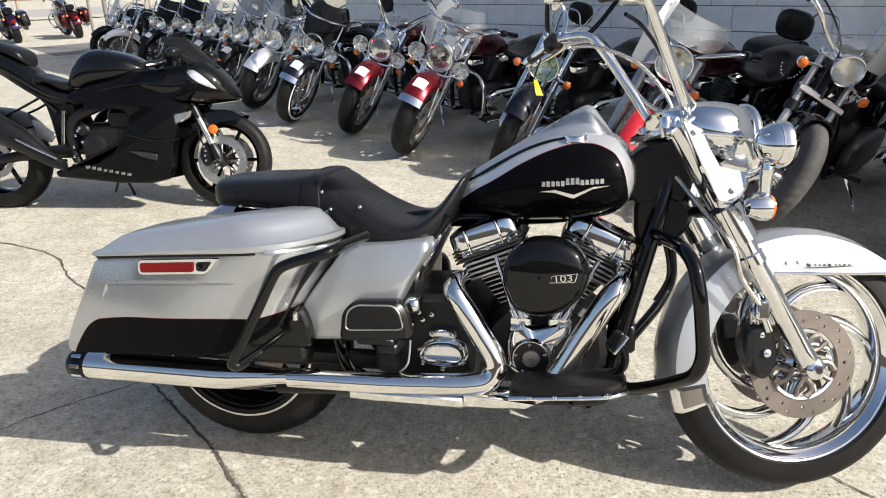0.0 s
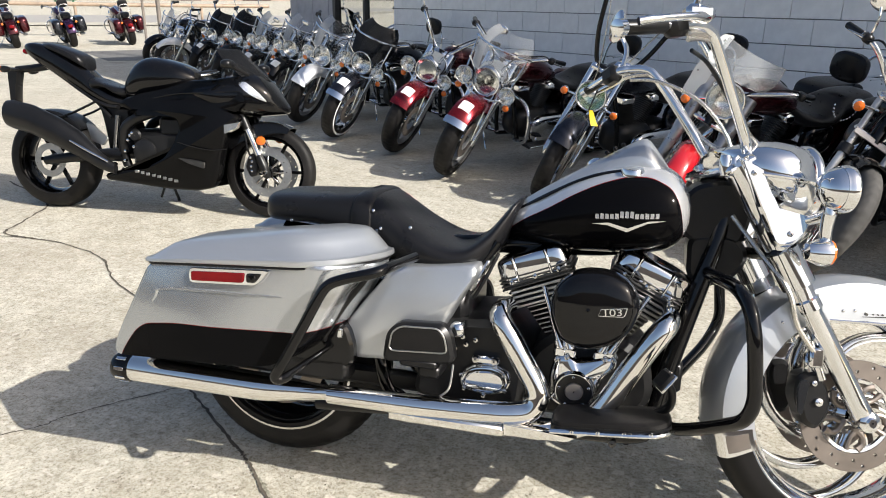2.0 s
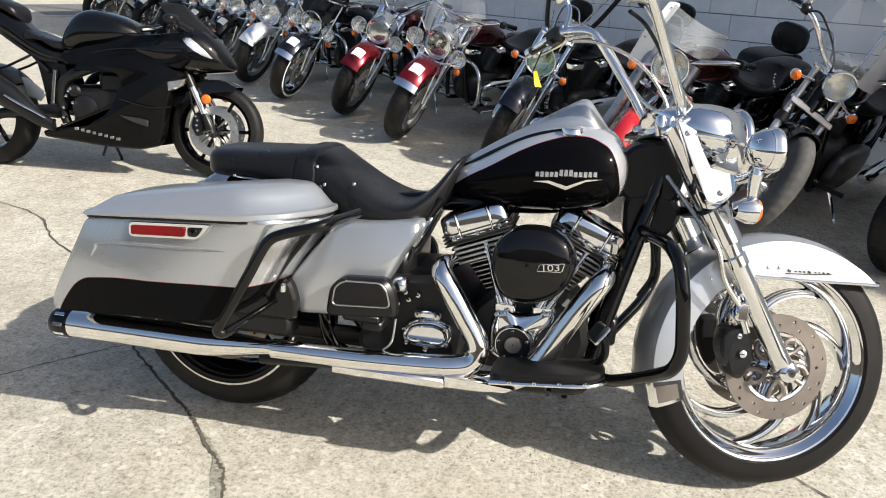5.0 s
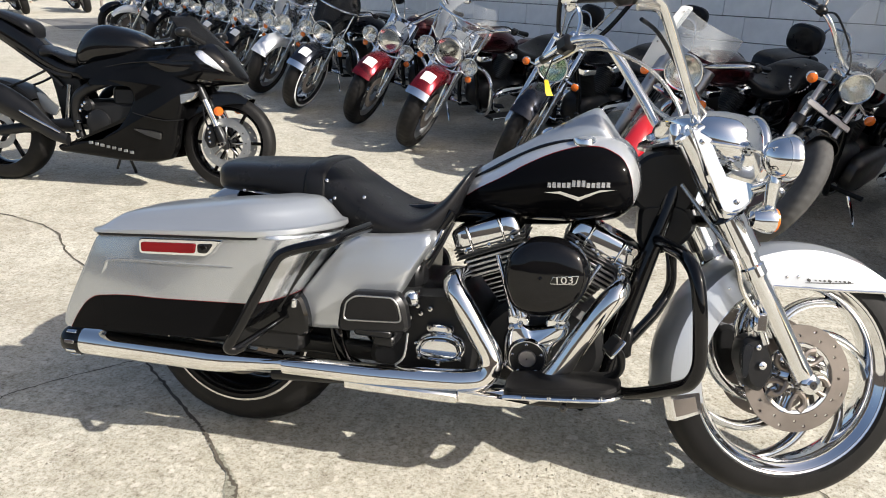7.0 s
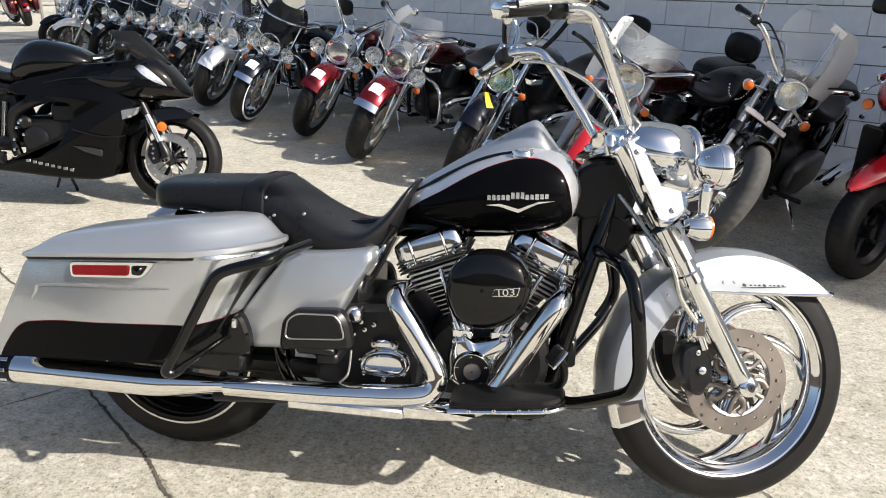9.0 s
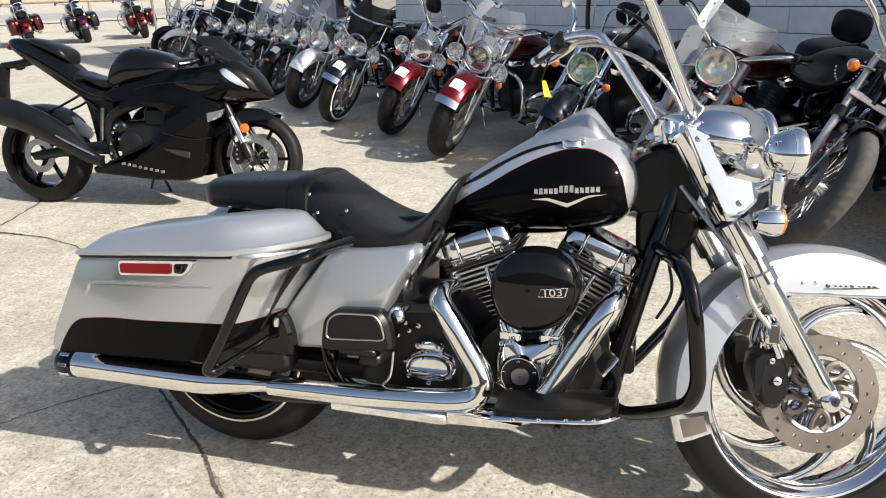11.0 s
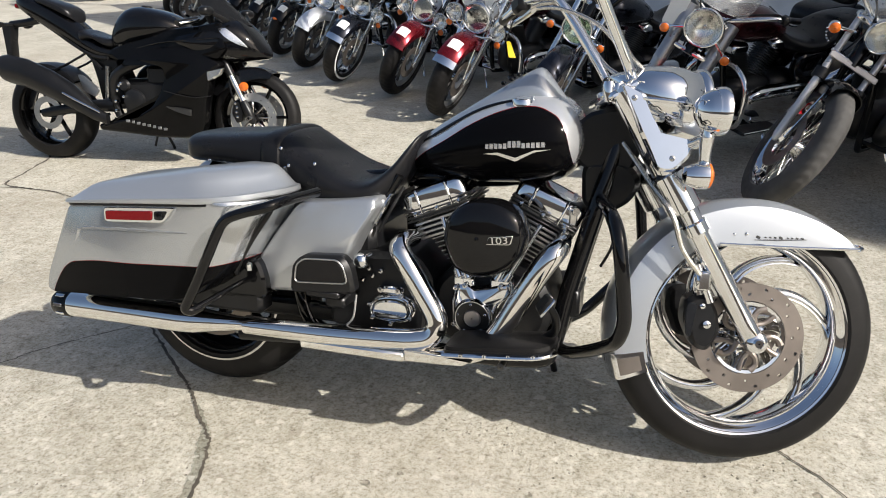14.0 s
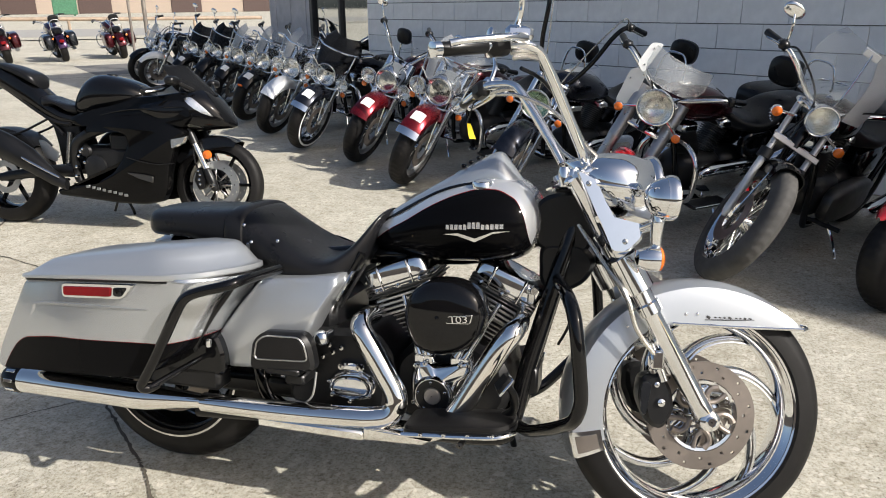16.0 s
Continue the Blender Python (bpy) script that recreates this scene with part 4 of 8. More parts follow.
# wall of painted blocks, in its own frame: u along the wall, v up
WALL_A = radians(35.0)
WALL_N = Vector((math.sin(WALL_A), math.cos(WALL_A), 0))
WALL_U = Vector((math.cos(WALL_A), -math.sin(WALL_A), 0))
WALL_O = WALL_N * 4.80
WALL_M = Matrix.Translation(WALL_O) @ Matrix(((WALL_U.x, WALL_N.x, 0, 0), (WALL_U.y, WALL_N.y, 0, 0), (0, 0, 1, 0), (0, 0, 0, 1)))
U0 = (Vector((-3.12, 8.0, 0)) - WALL_O).dot(WALL_U)
WALL_H = 5.05
# start and height of an unseen block added to shade the row's right end
TALL_U, TALL_H = 5.9, 6.4
L_END = -10.25


def fixed(name, geo, mat, label, category="wall"):
    ob = new(name, geo.mesh(name))
    ob.data.materials.append(mat)
    ob.matrix_basis = WALL_M
    return tagged(ob, label, category, kind="structure")


wall = fixed("wall_north", Geo().box(((U0 + 14) / 2, 0.16 + 0.012, WALL_H / 2), (14 - U0, 0.32, WALL_H), 0.004), MORTAR, "white painted concrete block wall")
fixed("roof", Geo().box(((L_END + 14) / 2, 4.4, WALL_H + 0.06), (14 - L_END, 9.0, 0.1), 0.01), ASPHALT, "flat roof of the block building", "roof")
fixed("wall_west", Geo().box((L_END + 0.16, 4.4, WALL_H / 2), (0.32, 8.1, WALL_H), 0.01), BLOCK, "white painted block wall of the building")
fixed("wall_east", Geo().box((13.84, 4.4, WALL_H / 2), (0.32, 8.1, WALL_H), 0.01), BLOCK, "white painted block wall of the building")
fixed("wall_back", Geo().box(((L_END + 14) / 2, 8.6, WALL_H / 2), (14 - L_END, 0.2, WALL_H), 0.01), BLOCK, "white painted block wall of the building")
fixed("shade_block", Geo().box(((TALL_U + 14) / 2, 4.35, (WALL_H + 0.12 + TALL_H) / 2), (14 - TALL_U, 8.6, TALL_H - WALL_H - 0.12), 0.01), BLOCK, "unseen taller block added to shade the right end of the row")
PANEL = worn("grey_painted_metal", (0.42, 0.42, 0.45), 0.45, amount=0.15, grain=80)
FRAME_DARK = worn("dark_window_frame", (0.03, 0.03, 0.032), 0.4, amount=0.2)
PANE = worn("mirrored_window_glass", (0.62, 0.64, 0.64), 0.03, 1.0, amount=0.08, grain=8, bump=0.05)
fixed("wall_lintel", Geo().box(((L_END + U0) / 2, 0.16, (WALL_H + 2.6) / 2), (U0 - L_END, 0.3, WALL_H - 2.6), 0.01), BLOCK, "white painted wall above the shop window")
fixed("wall_sill", Geo().box(((-8.8 + U0) / 2, 0.16, 0.2), (U0 + 8.8, 0.3, 0.4), 0.01), BLOCK, "white painted wall under the shop window")
win = fixed("window_1", Geo().box((U0 - 0.04, 0.10, 1.5), (0.08, 0.10, 2.2), 0.006).box((-8.76, 0.10, 1.5), (0.08, 0.10, 2.2), 0.006).box(((U0 - 8.8) / 2, 0.10, 2.56), (U0 + 8.64, 0.10, 0.08), 0.006).box(((U0 - 8.8) / 2, 0.10, 0.44), (U0 + 8.64, 0.10, 0.08), 0.006).box(((U0 - 8.8) / 2, 0.10, 1.5), (0.06, 0.08, 2.04), 0.006), FRAME_DARK, "dark framed shop window reflecting the yard", "window")
for u_ in (-1, 1):
    half = (U0 + 8.64) / 2
    p_ = part("pane", Geo().box((((U0 - 8.8) / 2) + u_ * half / 2, 0.11, 1.5), (half - 0.07, 0.008, 2.03), 0.001), PANE, win)
    p_.visible_shadow = False
door = fixed("door_1", Geo().box((-9.5, 0.14, 1.3), (1.40, 0.06, 2.6), 0.008), PANEL, "grey painted metal panel door", "door")
for k_ in range(3):
    part("door_rib", Geo().box((-9.98 + k_ * 0.48, 0.105, 1.3), (0.05, 0.012, 2.5), 0.003), PANEL, door)

# unseen plain wall added behind to close the yard, toned for bounce and reflections
BRICKWORK = worn("brown_brickwork", (0.26, 0.21, 0.17), 0.85, amount=0.35, grain=40, bump=0.3)
back = new("unseen_wall_south", Geo().box((0, -20.0, 2.0), (90, 0.3, 4.0), 0.01).mesh("unseen_wall_south"))
back.data.materials.append(BRICKWORK)
tagged(back, "unseen plain brown brick wall added to close the yard and tone reflections", "wall", kind="structure")


# ---- the street beyond the yard ----
ROAD = worn("pale_road_surface", (0.34, 0.325, 0.30), 0.85, amount=0.2, grain=60, bump=0.3)


def strip(name, a, b, w, z, mat, label, category):
    """A flat band from a to b on the ground, w wide."""
    a, b = Vector((*a, 0)), Vector((*b, 0))
    d = (b - a).normalized()
    nrm = Vector((-d.y, d.x, 0)) * (w / 2)
    g = Geo()
    n = 24
    g.rings([[tuple(a.lerp(b, i / n) + nrm + Vector((0, 0, z))), tuple(a.lerp(b, i / n) - nrm + Vector((0, 0, z)))] for i in range(n + 1)], closed=False, cap=False)
    ob = new(name, g.mesh(name))
    ob.data.materials.append(mat)
    return tagged(ob, label, category, kind="structure")


strip("road", (-95, 5), (10, 62), 16.0, 0.004, ROAD, "pale grey street behind the yard", "road")
strip("pavement", (-88, -4.5), (17, 51.0), 1.2, 0.05, CONCRETE, "raised concrete kerb of the street", "kerb")
patch = new("asphalt_patch", Geo().rings([[(-13.46, 14.24, 0.005), (-12.57, 15.5, 0.005)], [(-11.02, 12.09, 0.005), (-9.2, 13.2, 0.005)]], closed=False, cap=False).mesh("asphalt_patch"))
patch.data.materials.append(ASPHALT)
tagged(patch, "dark asphalt repair in the concrete", "patch", kind="structure")
crack([(-13.2, 9.9), (-12.27, 10.74), (-11.33, 11.26), (-10.25, 12.2), (-9.3, 12.9)], 0.035, "joint", seed=12)
RAIL_PAINT = worn("rusty_beige_rail_paint", (0.34, 0.26, 0.19), 0.6, amount=0.3)
POST_STEEL = worn("galvanised_post", (0.27, 0.235, 0.20), 0.55, 0.3, amount=0.25)
fence = thing("pipe_rail_fence", Matrix.Translation((0, 0, 0)), "low beige pipe rail fence along the street", "fence")
part("rail", Geo().tube([(-24.0, 17.0, 1.06), (-20.65, 19.42, 1.08), (-17.57, 22.1, 1.03), (-14.0, 25.3, 1.0)], 0.07, 10), RAIL_PAINT, fence)
for x_, y_ in ((-22.6, 18.0), (-19.1, 20.8), (-15.9, 23.6)):
    part("post", Geo().tube([(x_, y_, 0), (x_, y_, 1.04)], 0.05, 10), RAIL_PAINT, fence)


def sign_post(x, y, r, h, label):
    p = thing("steel_post", Matrix.Translation((x, y, 0)), label, "post")
    part("pole", Geo().tube([(0, 0, 0), (0, 0, h)], r, 14), POST_STEEL, p)
    part("footing", Geo().lathe([(0.002, 0.03), (r * 1.8, 0.03), (r * 2.4, 0.0)], 14, axis="z"), CONCRETE, p)


sign_post(-10.96, 13.41, 0.030, 4.0, "thin weathered steel post at the yard's edge")
sign_post(-10.62, 13.50, 0.048, 4.5, "thick grey steel post at the yard's edge")
FAR_WALL = worn("cream_far_wall", (0.33, 0.27, 0.22), 0.8, amount=0.15, grain=20)
far = thing("far_building", Matrix.Translation((-175, 190, 0)) @ Matrix.Rotation(radians(42), 4, "Z"), "long low cream building across the street", "building")
part("wall", Geo().box((0, 0.0, 4.0), (220, 20, 8.0), 0.05), FAR_WALL, far)
part("roof", Geo().box((0, 0.0, 8.2), (222, 22, 0.5), 0.05), ASPHALT, far)
for x_ in (-90, -72, -48, -30, -6, 14, 40, 62, 88):
    part("garage_door", Geo().box((x_, -10.1, 2.6), (9.0, 0.4, 5.2), 0.05), worn("dark_brown_door", (0.06, 0.035, 0.03), 0.6), far)
bin_ = thing("waste_container", Matrix.Translation((-112, 127, 0)) @ Matrix.Scale(2.0, 4) @ Matrix.Rotation(radians(42), 4, "Z"), "green steel waste container across the street", "container")
GREEN = worn("green_container_paint", (0.05, 0.16, 0.09), 0.5, amount=0.3)
part("tub", Geo().box((0, 0, 0.9), (2.2, 1.4, 1.5), 0.05), GREEN, bin_)
part("lid", Geo().box((0, 0, 1.7), (2.3, 1.5, 0.1), 0.03), GREEN, bin_)
for x_ in (-0.8, 0.8):
    part("foot", Geo().box((x_, 0, 0.08), (0.15, 1.2, 0.16), 0.02), GREEN, bin_)


# ---- the silver and black touring machine ----
# same silver as the bags, its upper colour lightened for the sunlit tank
SILVER_TANK_LIT = two_tone("silver_tank_paint_lightened", (0.62, 0.63, 0.64), (0.003, 0.003, 0.0035), (0.14, 0.006, 0.008),
                       [(-0.14, 0.74), (-0.093, 0.785), (-0.008, 0.838), (0.074, 0.888), (0.15, 0.921), (0.205, 0.933), (0.264, 0.924), (0.302, 0.893), (0.325, 0.82), (0.334, 0.72), (0.36, 0.50)], -0.14, 0.36)
# same silver as the tank, darkened to put the flank's shade into the colour
SILVER_BAG_DIM = two_tone("silver_bag_paint_dimmed", (0.46, 0.48, 0.50), (0.003, 0.003, 0.0035), (0.14, 0.006, 0.008),
                      [(-1.14, 0.20), (-1.10, 0.36), (-1.06, 0.44), (-1.02, 0.482), (-0.97, 0.494), (-0.80, 0.502), (-0.589, 0.513), (-0.45, 0.518), (-0.36, 0.52)], -1.14, -0.36, metal_up=0.78)
PIPE_CHROME = worn("polished_pipe_chrome", (0.84, 0.83, 0.80), 0.04, 1.0, amount=0.05, grain=25)


def saddlebag(root, s):
    out = round_poly([(-0.998, 0.658), (-0.405, 0.692), (-0.425, 0.64), (-0.470, 0.565), (-0.515, 0.490), (-0.60, 0.425), (-0.72, 0.408), (-1.122, 0.392), (-1.105, 0.45)], 0.03)
    bag = part("saddlebag", Geo().rings([[(x + dx * (x + 0.75) - c * max(0.0, x + 0.66), s * y, z) for x, z in out] for y, dx, c in ((0.165, -0.04, 0), (0.18, 0, 0), (0.26, 0, 0.04), (0.32, 0, 0.14), (0.355, 0, 0.25), (0.378, -0.006, 0.34), (0.389, -0.02, 0.40), (0.393, -0.05, 0.45))]), SILVER_BAG_DIM, root)
    rings = []
    for k, h in ((0.0, 0.0), (-0.002, 0.05), (-0.001, 0.19), (0.005, 0.215), (0.008, 0.235), (0.026, 0.62), (0.040, 0.86), (0.050, 0.93), (0.085, 1.0)):
        ring = round_poly([(-1.008 + k * 1.45, 0.165 + k * 0.4), (-0.395 - k * 1.5, 0.165 + k * 0.4), (-0.402 - k * 1.5, 0.245 - k * 0.3), (-0.470 - k * 1.35, 0.355 - k * 0.7), (-0.555 - k, 0.402 - k), (-1.008 + k * 1.45, 0.402 - k)], 0.035)
        rings.append([(x, s * y, 0.659 + (x + 1.0) * 0.0587 + h * (0.042 + 0.040 * min(1, max(0, (x + 1.0) / 0.38)))) for x, y in ring])
    lid = part("lid", Geo().rings(rings), SILVER, bag)
    part("lid_seal", Geo().rings([[(x, s * y, 0.657 + (x + 1.0) * 0.0587 + dz) for x, y in round_poly([(-1.004, 0.169), (-0.399, 0.169), (-0.406, 0.243), (-0.474, 0.352), (-0.558, 0.399), (-1.004, 0.399)], 0.035)] for dz in (-0.005, 0.003)]), SATIN_BLACK, bag)
    lo = round_poly([(-0.872, 0.655), (-0.645, 0.669), (-0.668, 0.638), (-0.684, 0.627), (-0.872, 0.617)], 0.012)
    la = part("latch", Geo().slab(lo, s * 0.385, s * 0.403, bevel=0.004), CHROME, bag, "chrome latch with a red reflector")
    part("reflector", Geo().slab(round_poly([(-0.862, 0.648), (-0.712, 0.657), (-0.716, 0.632), (-0.862, 0.624)], 0.006), s * 0.400, s * 0.407, bevel=0.002), RED_LENS, la)
    part("lock", Geo().slab(round_poly([(-0.708, 0.657), (-0.665, 0.660), (-0.682, 0.636), (-0.708, 0.633)], 0.008), s * 0.400, s * 0.406, bevel=0.002).lathe([(0.002, s * 0.412), (0.010, s * 0.411), (0.012, s * 0.405)], 12, (-0.69, 0, 0.646)), GLOSS_BLACK, la)
    # raised swage on the flank
    part("swage", Geo().tube([(-1.0, s * 0.387, 0.52), (-0.975, s * 0.392, 0.57), (-0.94, s * 0.393, 0.592), (-0.7, s * 0.393, 0.600), (-0.60, s * 0.390, 0.603)], [0.002, 0.004, 0.0045, 0.004, 0.002], 6, 5), SILVER_BAG_DIM, bag)


def turbine_blade(r0, r1, sweep, y):
    rows = []
    for i in range(17):
        t = i / 16
        r = r0 + (r1 - r0) * t
        a = sweep * t ** 1.35
        w = 0.020 * (1 - t) ** 1.5 + 0.034 + 0.030 * t ** 3
        th = 0.021 - 0.004 * t
        d = w / r
        # two polished ridges with a valley between them
        rows.append([(r * math.cos(a + da * d), y + dy * th, r * math.sin(a + da * d)) for da, dy in ((-0.5, -0.3), (-0.36, -1.0), (-0.22, -0.95), (-0.04, -0.25), (0.12, -0.35), (0.32, -0.8), (0.5, -0.3), (0.5, 0.3), (0.25, 0.9), (-0.25, 0.9), (-0.5, 0.3))])
    return Geo().rings(rows)


def hero():
    root = thing("touring_motorcycle", pose(0, 0, 0, -8.0), "silver and black touring motorcycle with hard saddlebags, leaning on its stand", "motorcycle")
    ax, az, R = 0.767, 0.358, 0.339
    S = steer_matrix(19.0, ax, az, 30.0)
    W = S @ Matrix.Translation((ax, 0, az))
    I4 = Matrix.Identity(4)

    # front wheel
    fwh = part("front_wheel", Geo().lathe([(0.002, -0.075), (0.026, -0.074), (0.042, -0.06), (0.040, -0.03), (0.034, 0.0), (0.040, 0.03), (0.042, 0.06), (0.026, 0.074), (0.002, 0.075)], 32), CHROME, root, m=W)
    part("tyre", tyre_geo(R, 0.061, 0.268, 0, 112), RUBBER, fwh)
    part("sidewall_ridge", Geo().lathe([(0.302, -0.0535), (0.300, -0.0565), (0.296, -0.0572), (0.294, -0.0545)], 96, loop=True), RUBBER, fwh)
    half_rim = [(0.2715, -0.0490), (0.2735, -0.0465), (0.2720, -0.0515), (0.2680, -0.0530), (0.2640, -0.0500), (0.2590, -0.0485), (0.2565, -0.0500), (0.2535, -0.0475), (0.2480, -0.0400), (0.2420, -0.0345), (0.2385, -0.0350), (0.2350, -0.0300), (0.2320, -0.0180)]
    rp = half_rim + [(r, -y) for r, y in half_rim[::-1]] + [(0.262, 0.036), (0.250, 0.0), (0.262, -0.036)]
    part("rim", Geo().lathe(rp, 96, loop=True), CHROME, fwh, "polished chrome rim")
    blade = turbine_blade(0.034, 0.238, radians(-82), 0.0).mesh("spoke")
    blade.materials.append(CHROME)
    for j in range(7):
        part("spoke", blade, None, fwh, m=Matrix.Rotation(2 * math.pi * j / 7 + 0.35, 4, "Y"))
    for s in (-1, 1):
        d = part("brake_disc", disc_geo(0.095, 0.141, s * 0.072, 0.006), DISC_STEEL, fwh)
        part("disc_ring", Geo().lathe([(0.084, s * 0.072 - 0.004), (0.092, s * 0.072 - 0.005), (0.092, s * 0.072 + 0.005), (0.084, s * 0.072 + 0.004)], 48, loop=True), CHROME, d)
        g = Geo()
        for j in range(5):
            m = Matrix.Rotation(2 * math.pi * j / 5 + 0.3, 4, "Y")
            g.tube([(0.030, s * 0.070, 0.0), (0.050, s * 0.073, 0.020), (0.070, s * 0.073, 0.022), (0.084, s * 0.072, 0.010)], [0.011, 0.008, 0.008, 0.011], 8, 4, m=m)
            g.tube([(0.034, s * 0.070, 0.01), (0.055, s * 0.073, -0.010), (0.084, s * 0.072, -0.018)], [0.009, 0.006, 0.008], 8, 4, m=m)
        part("disc_carrier", g, DISC_STEEL, d)
    part("axle_nut", Geo().lathe([(0.002, -0.146), (0.010, -0.146), (0.014, -0.142), (0.014, -0.134), (0.020, -0.130), (0.022, -0.118), (0.016, -0.10)], 18), CHROME, fwh)

    # fork
    up = Vector((-math.sin(radians(31)), 0, math.cos(radians(31))))
    fw = Vector((up.z, 0, -up.x))
    foot = Vector((ax, 0, az))
    for s in (-1, 1):
        y = Vector((0, s * 0.113, 0))
        f0 = foot + y
        leg = part("fork_leg", Geo().tube([f0 - up * 0.028 + fw * 0.004, f0 - up * 0.018, f0 + up * 0.012, f0 + up * 0.05, f0 + up * 0.30, f0 + up * 0.315], [0.010, 0.020, 0.027, 0.026, 0.028, 0.033], 20), CHROME, root, m=S)
        part("fork_tube", Geo().tube([f0 + up * 0.31, f0 + up * 0.335, f0 + up * 0.34, f0 + up * 0.46, f0 + up * 0.47, f0 + up * 0.70], [0.034, 0.034, 0.030, 0.030, 0.034, 0.034], 20), CHROME, leg)
        part("fork_cap", Geo().lathe([(0.002, 0.012), (0.012, 0.012), (0.014, 0.0), (0.030, 0.0), (0.033, -0.012)], 18, axis="z", m=Matrix.Translation(f0 + up * 0.71) @ up.to_track_quat("Z", "Y").to_matrix().to_4x4()), CHROME, leg)
        part("axle_clamp", Geo().lathe([(0.002, s * -0.03), (0.026, s * -0.026), (0.030, 0.0), (0.026, s * 0.022), (0.018, s * 0.028), (0.002, s * 0.028)], 20, tuple(f0 + up * 0.0)), CHROME, leg)
        cal = part("brake_caliper", Geo().slab(round_poly([(0.590, 0.405), (0.596, 0.462), (0.645, 0.475), (0.676, 0.43), (0.686, 0.375), (0.656, 0.325), (0.622, 0.335), (0.605, 0.37)], 0.018), s * 0.048, s * 0.112, bevel=0.012), SATIN_BLACK, leg)
        part("caliper_bolt", Geo().lathe([(0.002, s * 0.122), (0.010, s * 0.120), (0.011, s * 0.108)], 12, (0.646, 0, 0.397)), CHROME, cal)
        part("caliper_bolt", Geo().lathe([(0.002, s * 0.118), (0.007, s * 0.116), (0.008, s * 0.108)], 10, (0.634, 0, 0.442)), CHROME, cal)
        part("caliper_plate", Geo().slab(round_poly([(0.598, 0.452), (0.622, 0.447), (0.614, 0.39), (0.608, 0.36), (0.596, 0.37), (0.592, 0.42)], 0.008), s * 0.108, s * 0.116, bevel=0.003), SMOKE_PAINT, cal)
        part("fender_mount", Geo().box(tuple(f0 + up * 0.17 - y * 0.18 - fw * 0.03), (0.075, 0.02, 0.055), 0.006).tube([f0 + up * 0.14 - fw * 0.05, f0 + up * 0.24 - fw * 0.035], 0.011, 10), CHROME, leg)
    part("brake_hose", Geo().tube([foot + up * 0.16 + Vector((-0.06, -0.125, 0.02)), foot + up * 0.24 + Vector((-0.075, -0.135, 0.02)), foot + up * 0.36 + Vector((-0.045, -0.14, 0)), foot + up * 0.46 + Vector((-0.05, -0.10, 0)), foot + up * 0.56 + Vector((-0.05, -0.05, 0))], 0.0065, 8, 6), BRAID, root, m=S)
    part("hose_fitting", Geo().box(tuple(foot + up * 0.15 + Vector((-0.062, -0.122, 0.02))), (0.035, 0.02, 0.05), 0.006), CHROME, root, m=S)
    lowc = foot + up * 0.47
    part("lower_fork_clamp", Geo().box((0, 0, 0), (0.075, 0.29, 0.035), 0.012, Matrix.Translation(lowc) @ Matrix.Rotation(radians(-31), 4, "Y")), GLOSS_BLACK, root, m=S)
    part("upper_fork_clamp", Geo().box((0, 0, 0), (0.085, 0.28, 0.026), 0.010, Matrix.Translation(foot + up * 0.70) @ Matrix.Rotation(radians(-31), 4, "Y")), CHROME, root, m=S)
    # boots on the upper tubes
    for s in (-1, 1):
        p = foot + up * 0.43 + Vector((0, s * 0.113, 0))
        part("fork_boot", Geo().tube([p - up * 0.06, p - up * 0.055, p + up * 0.04, p + up * 0.045], [0.030, 0.042, 0.042, 0.034], 20), CHROME, root, m=S)

    # front fender
    FR = 0.351

    def skirt(d):
        if d < 118:
            return max(0.240, min(FR - 0.006, 0.232 / max(0.2, math.sin(radians(d)))))
        return 0.264 - 0.006 * min(1.0, (d - 118) / 60)
    fen = part("front_fender", fender_geo(FR, 0.079, 41.5, 196, skirt, 64), SILVER, root, m=W)
    part("fender_trim", Geo().tube([(0.255, -0.0795, 0.234), (0.10, -0.0825, 0.234), (-0.09, -0.0825, 0.237)], 0.004, 6, 4).tube([(0.255, 0.0795, 0.234), (0.10, 0.0825, 0.234), (-0.09, 0.0825, 0.237)], 0.004, 6, 4).tube([(0.255, -0.0795, 0.234), (0.282, -0.045, 0.234), (0.290, 0, 0.235), (0.282, 0.045, 0.234), (0.255, 0.0795, 0.234)], 0.005, 6, 4).slab([(0.285, 0.229), (0.304, 0.232), (0.300, 0.238), (0.280, 0.242)], -0.012, 0.012), CHROME, fen)
    g = Geo()
    for x, w, h, lean in ((0.004, 0.014, 0.010, 24), (0.022, 0.008, 0.005, 18), (0.034, 0.009, 0.005, 18), (0.046, 0.008, 0.007, 18), (0.060, 0.013, 0.009, 24), (0.077, 0.008, 0.005, 18), (0.088, 0.008, 0.005, 18), (0.100, 0.009, 0.007, 18), (0.113, 0.012, 0.005, 10)):
        g.box((0, 0, 0), (w * 0.7, 0.0025, h * 0.62), 0.0008, Matrix.Translation((x, -0.0800, 0.257)) @ Matrix.Rotation(radians(lean), 4, "Y"))
    g.tube([(-0.006, -0.0808, 0.250), (0.05, -0.0808, 0.2515), (0.124, -0.0808, 0.2545)], [0.0008, 0.0016, 0.0008], 6)
    part("fender_script", g, DARK_ALLOY, fen, "small dark script badge")
    for dx, dz in ((-0.055, 0.262), (-0.025, 0.264), (-0.17, 0.255), (-0.205, 0.225), (-0.155, 0.24)):
        part("fender_rivet", Geo().blob((dx, -0.0797, dz), (0.0045, 0.003, 0.0045), 8, 6), CHROME, fen)
    tp = part("fender_skirt_plate", fender_geo(FR + 0.003, 0.0825, 189.5, 201, lambda d: 0.266, 10, 0.003), CHROME, fen, "bright framed plate on the fender's tail")
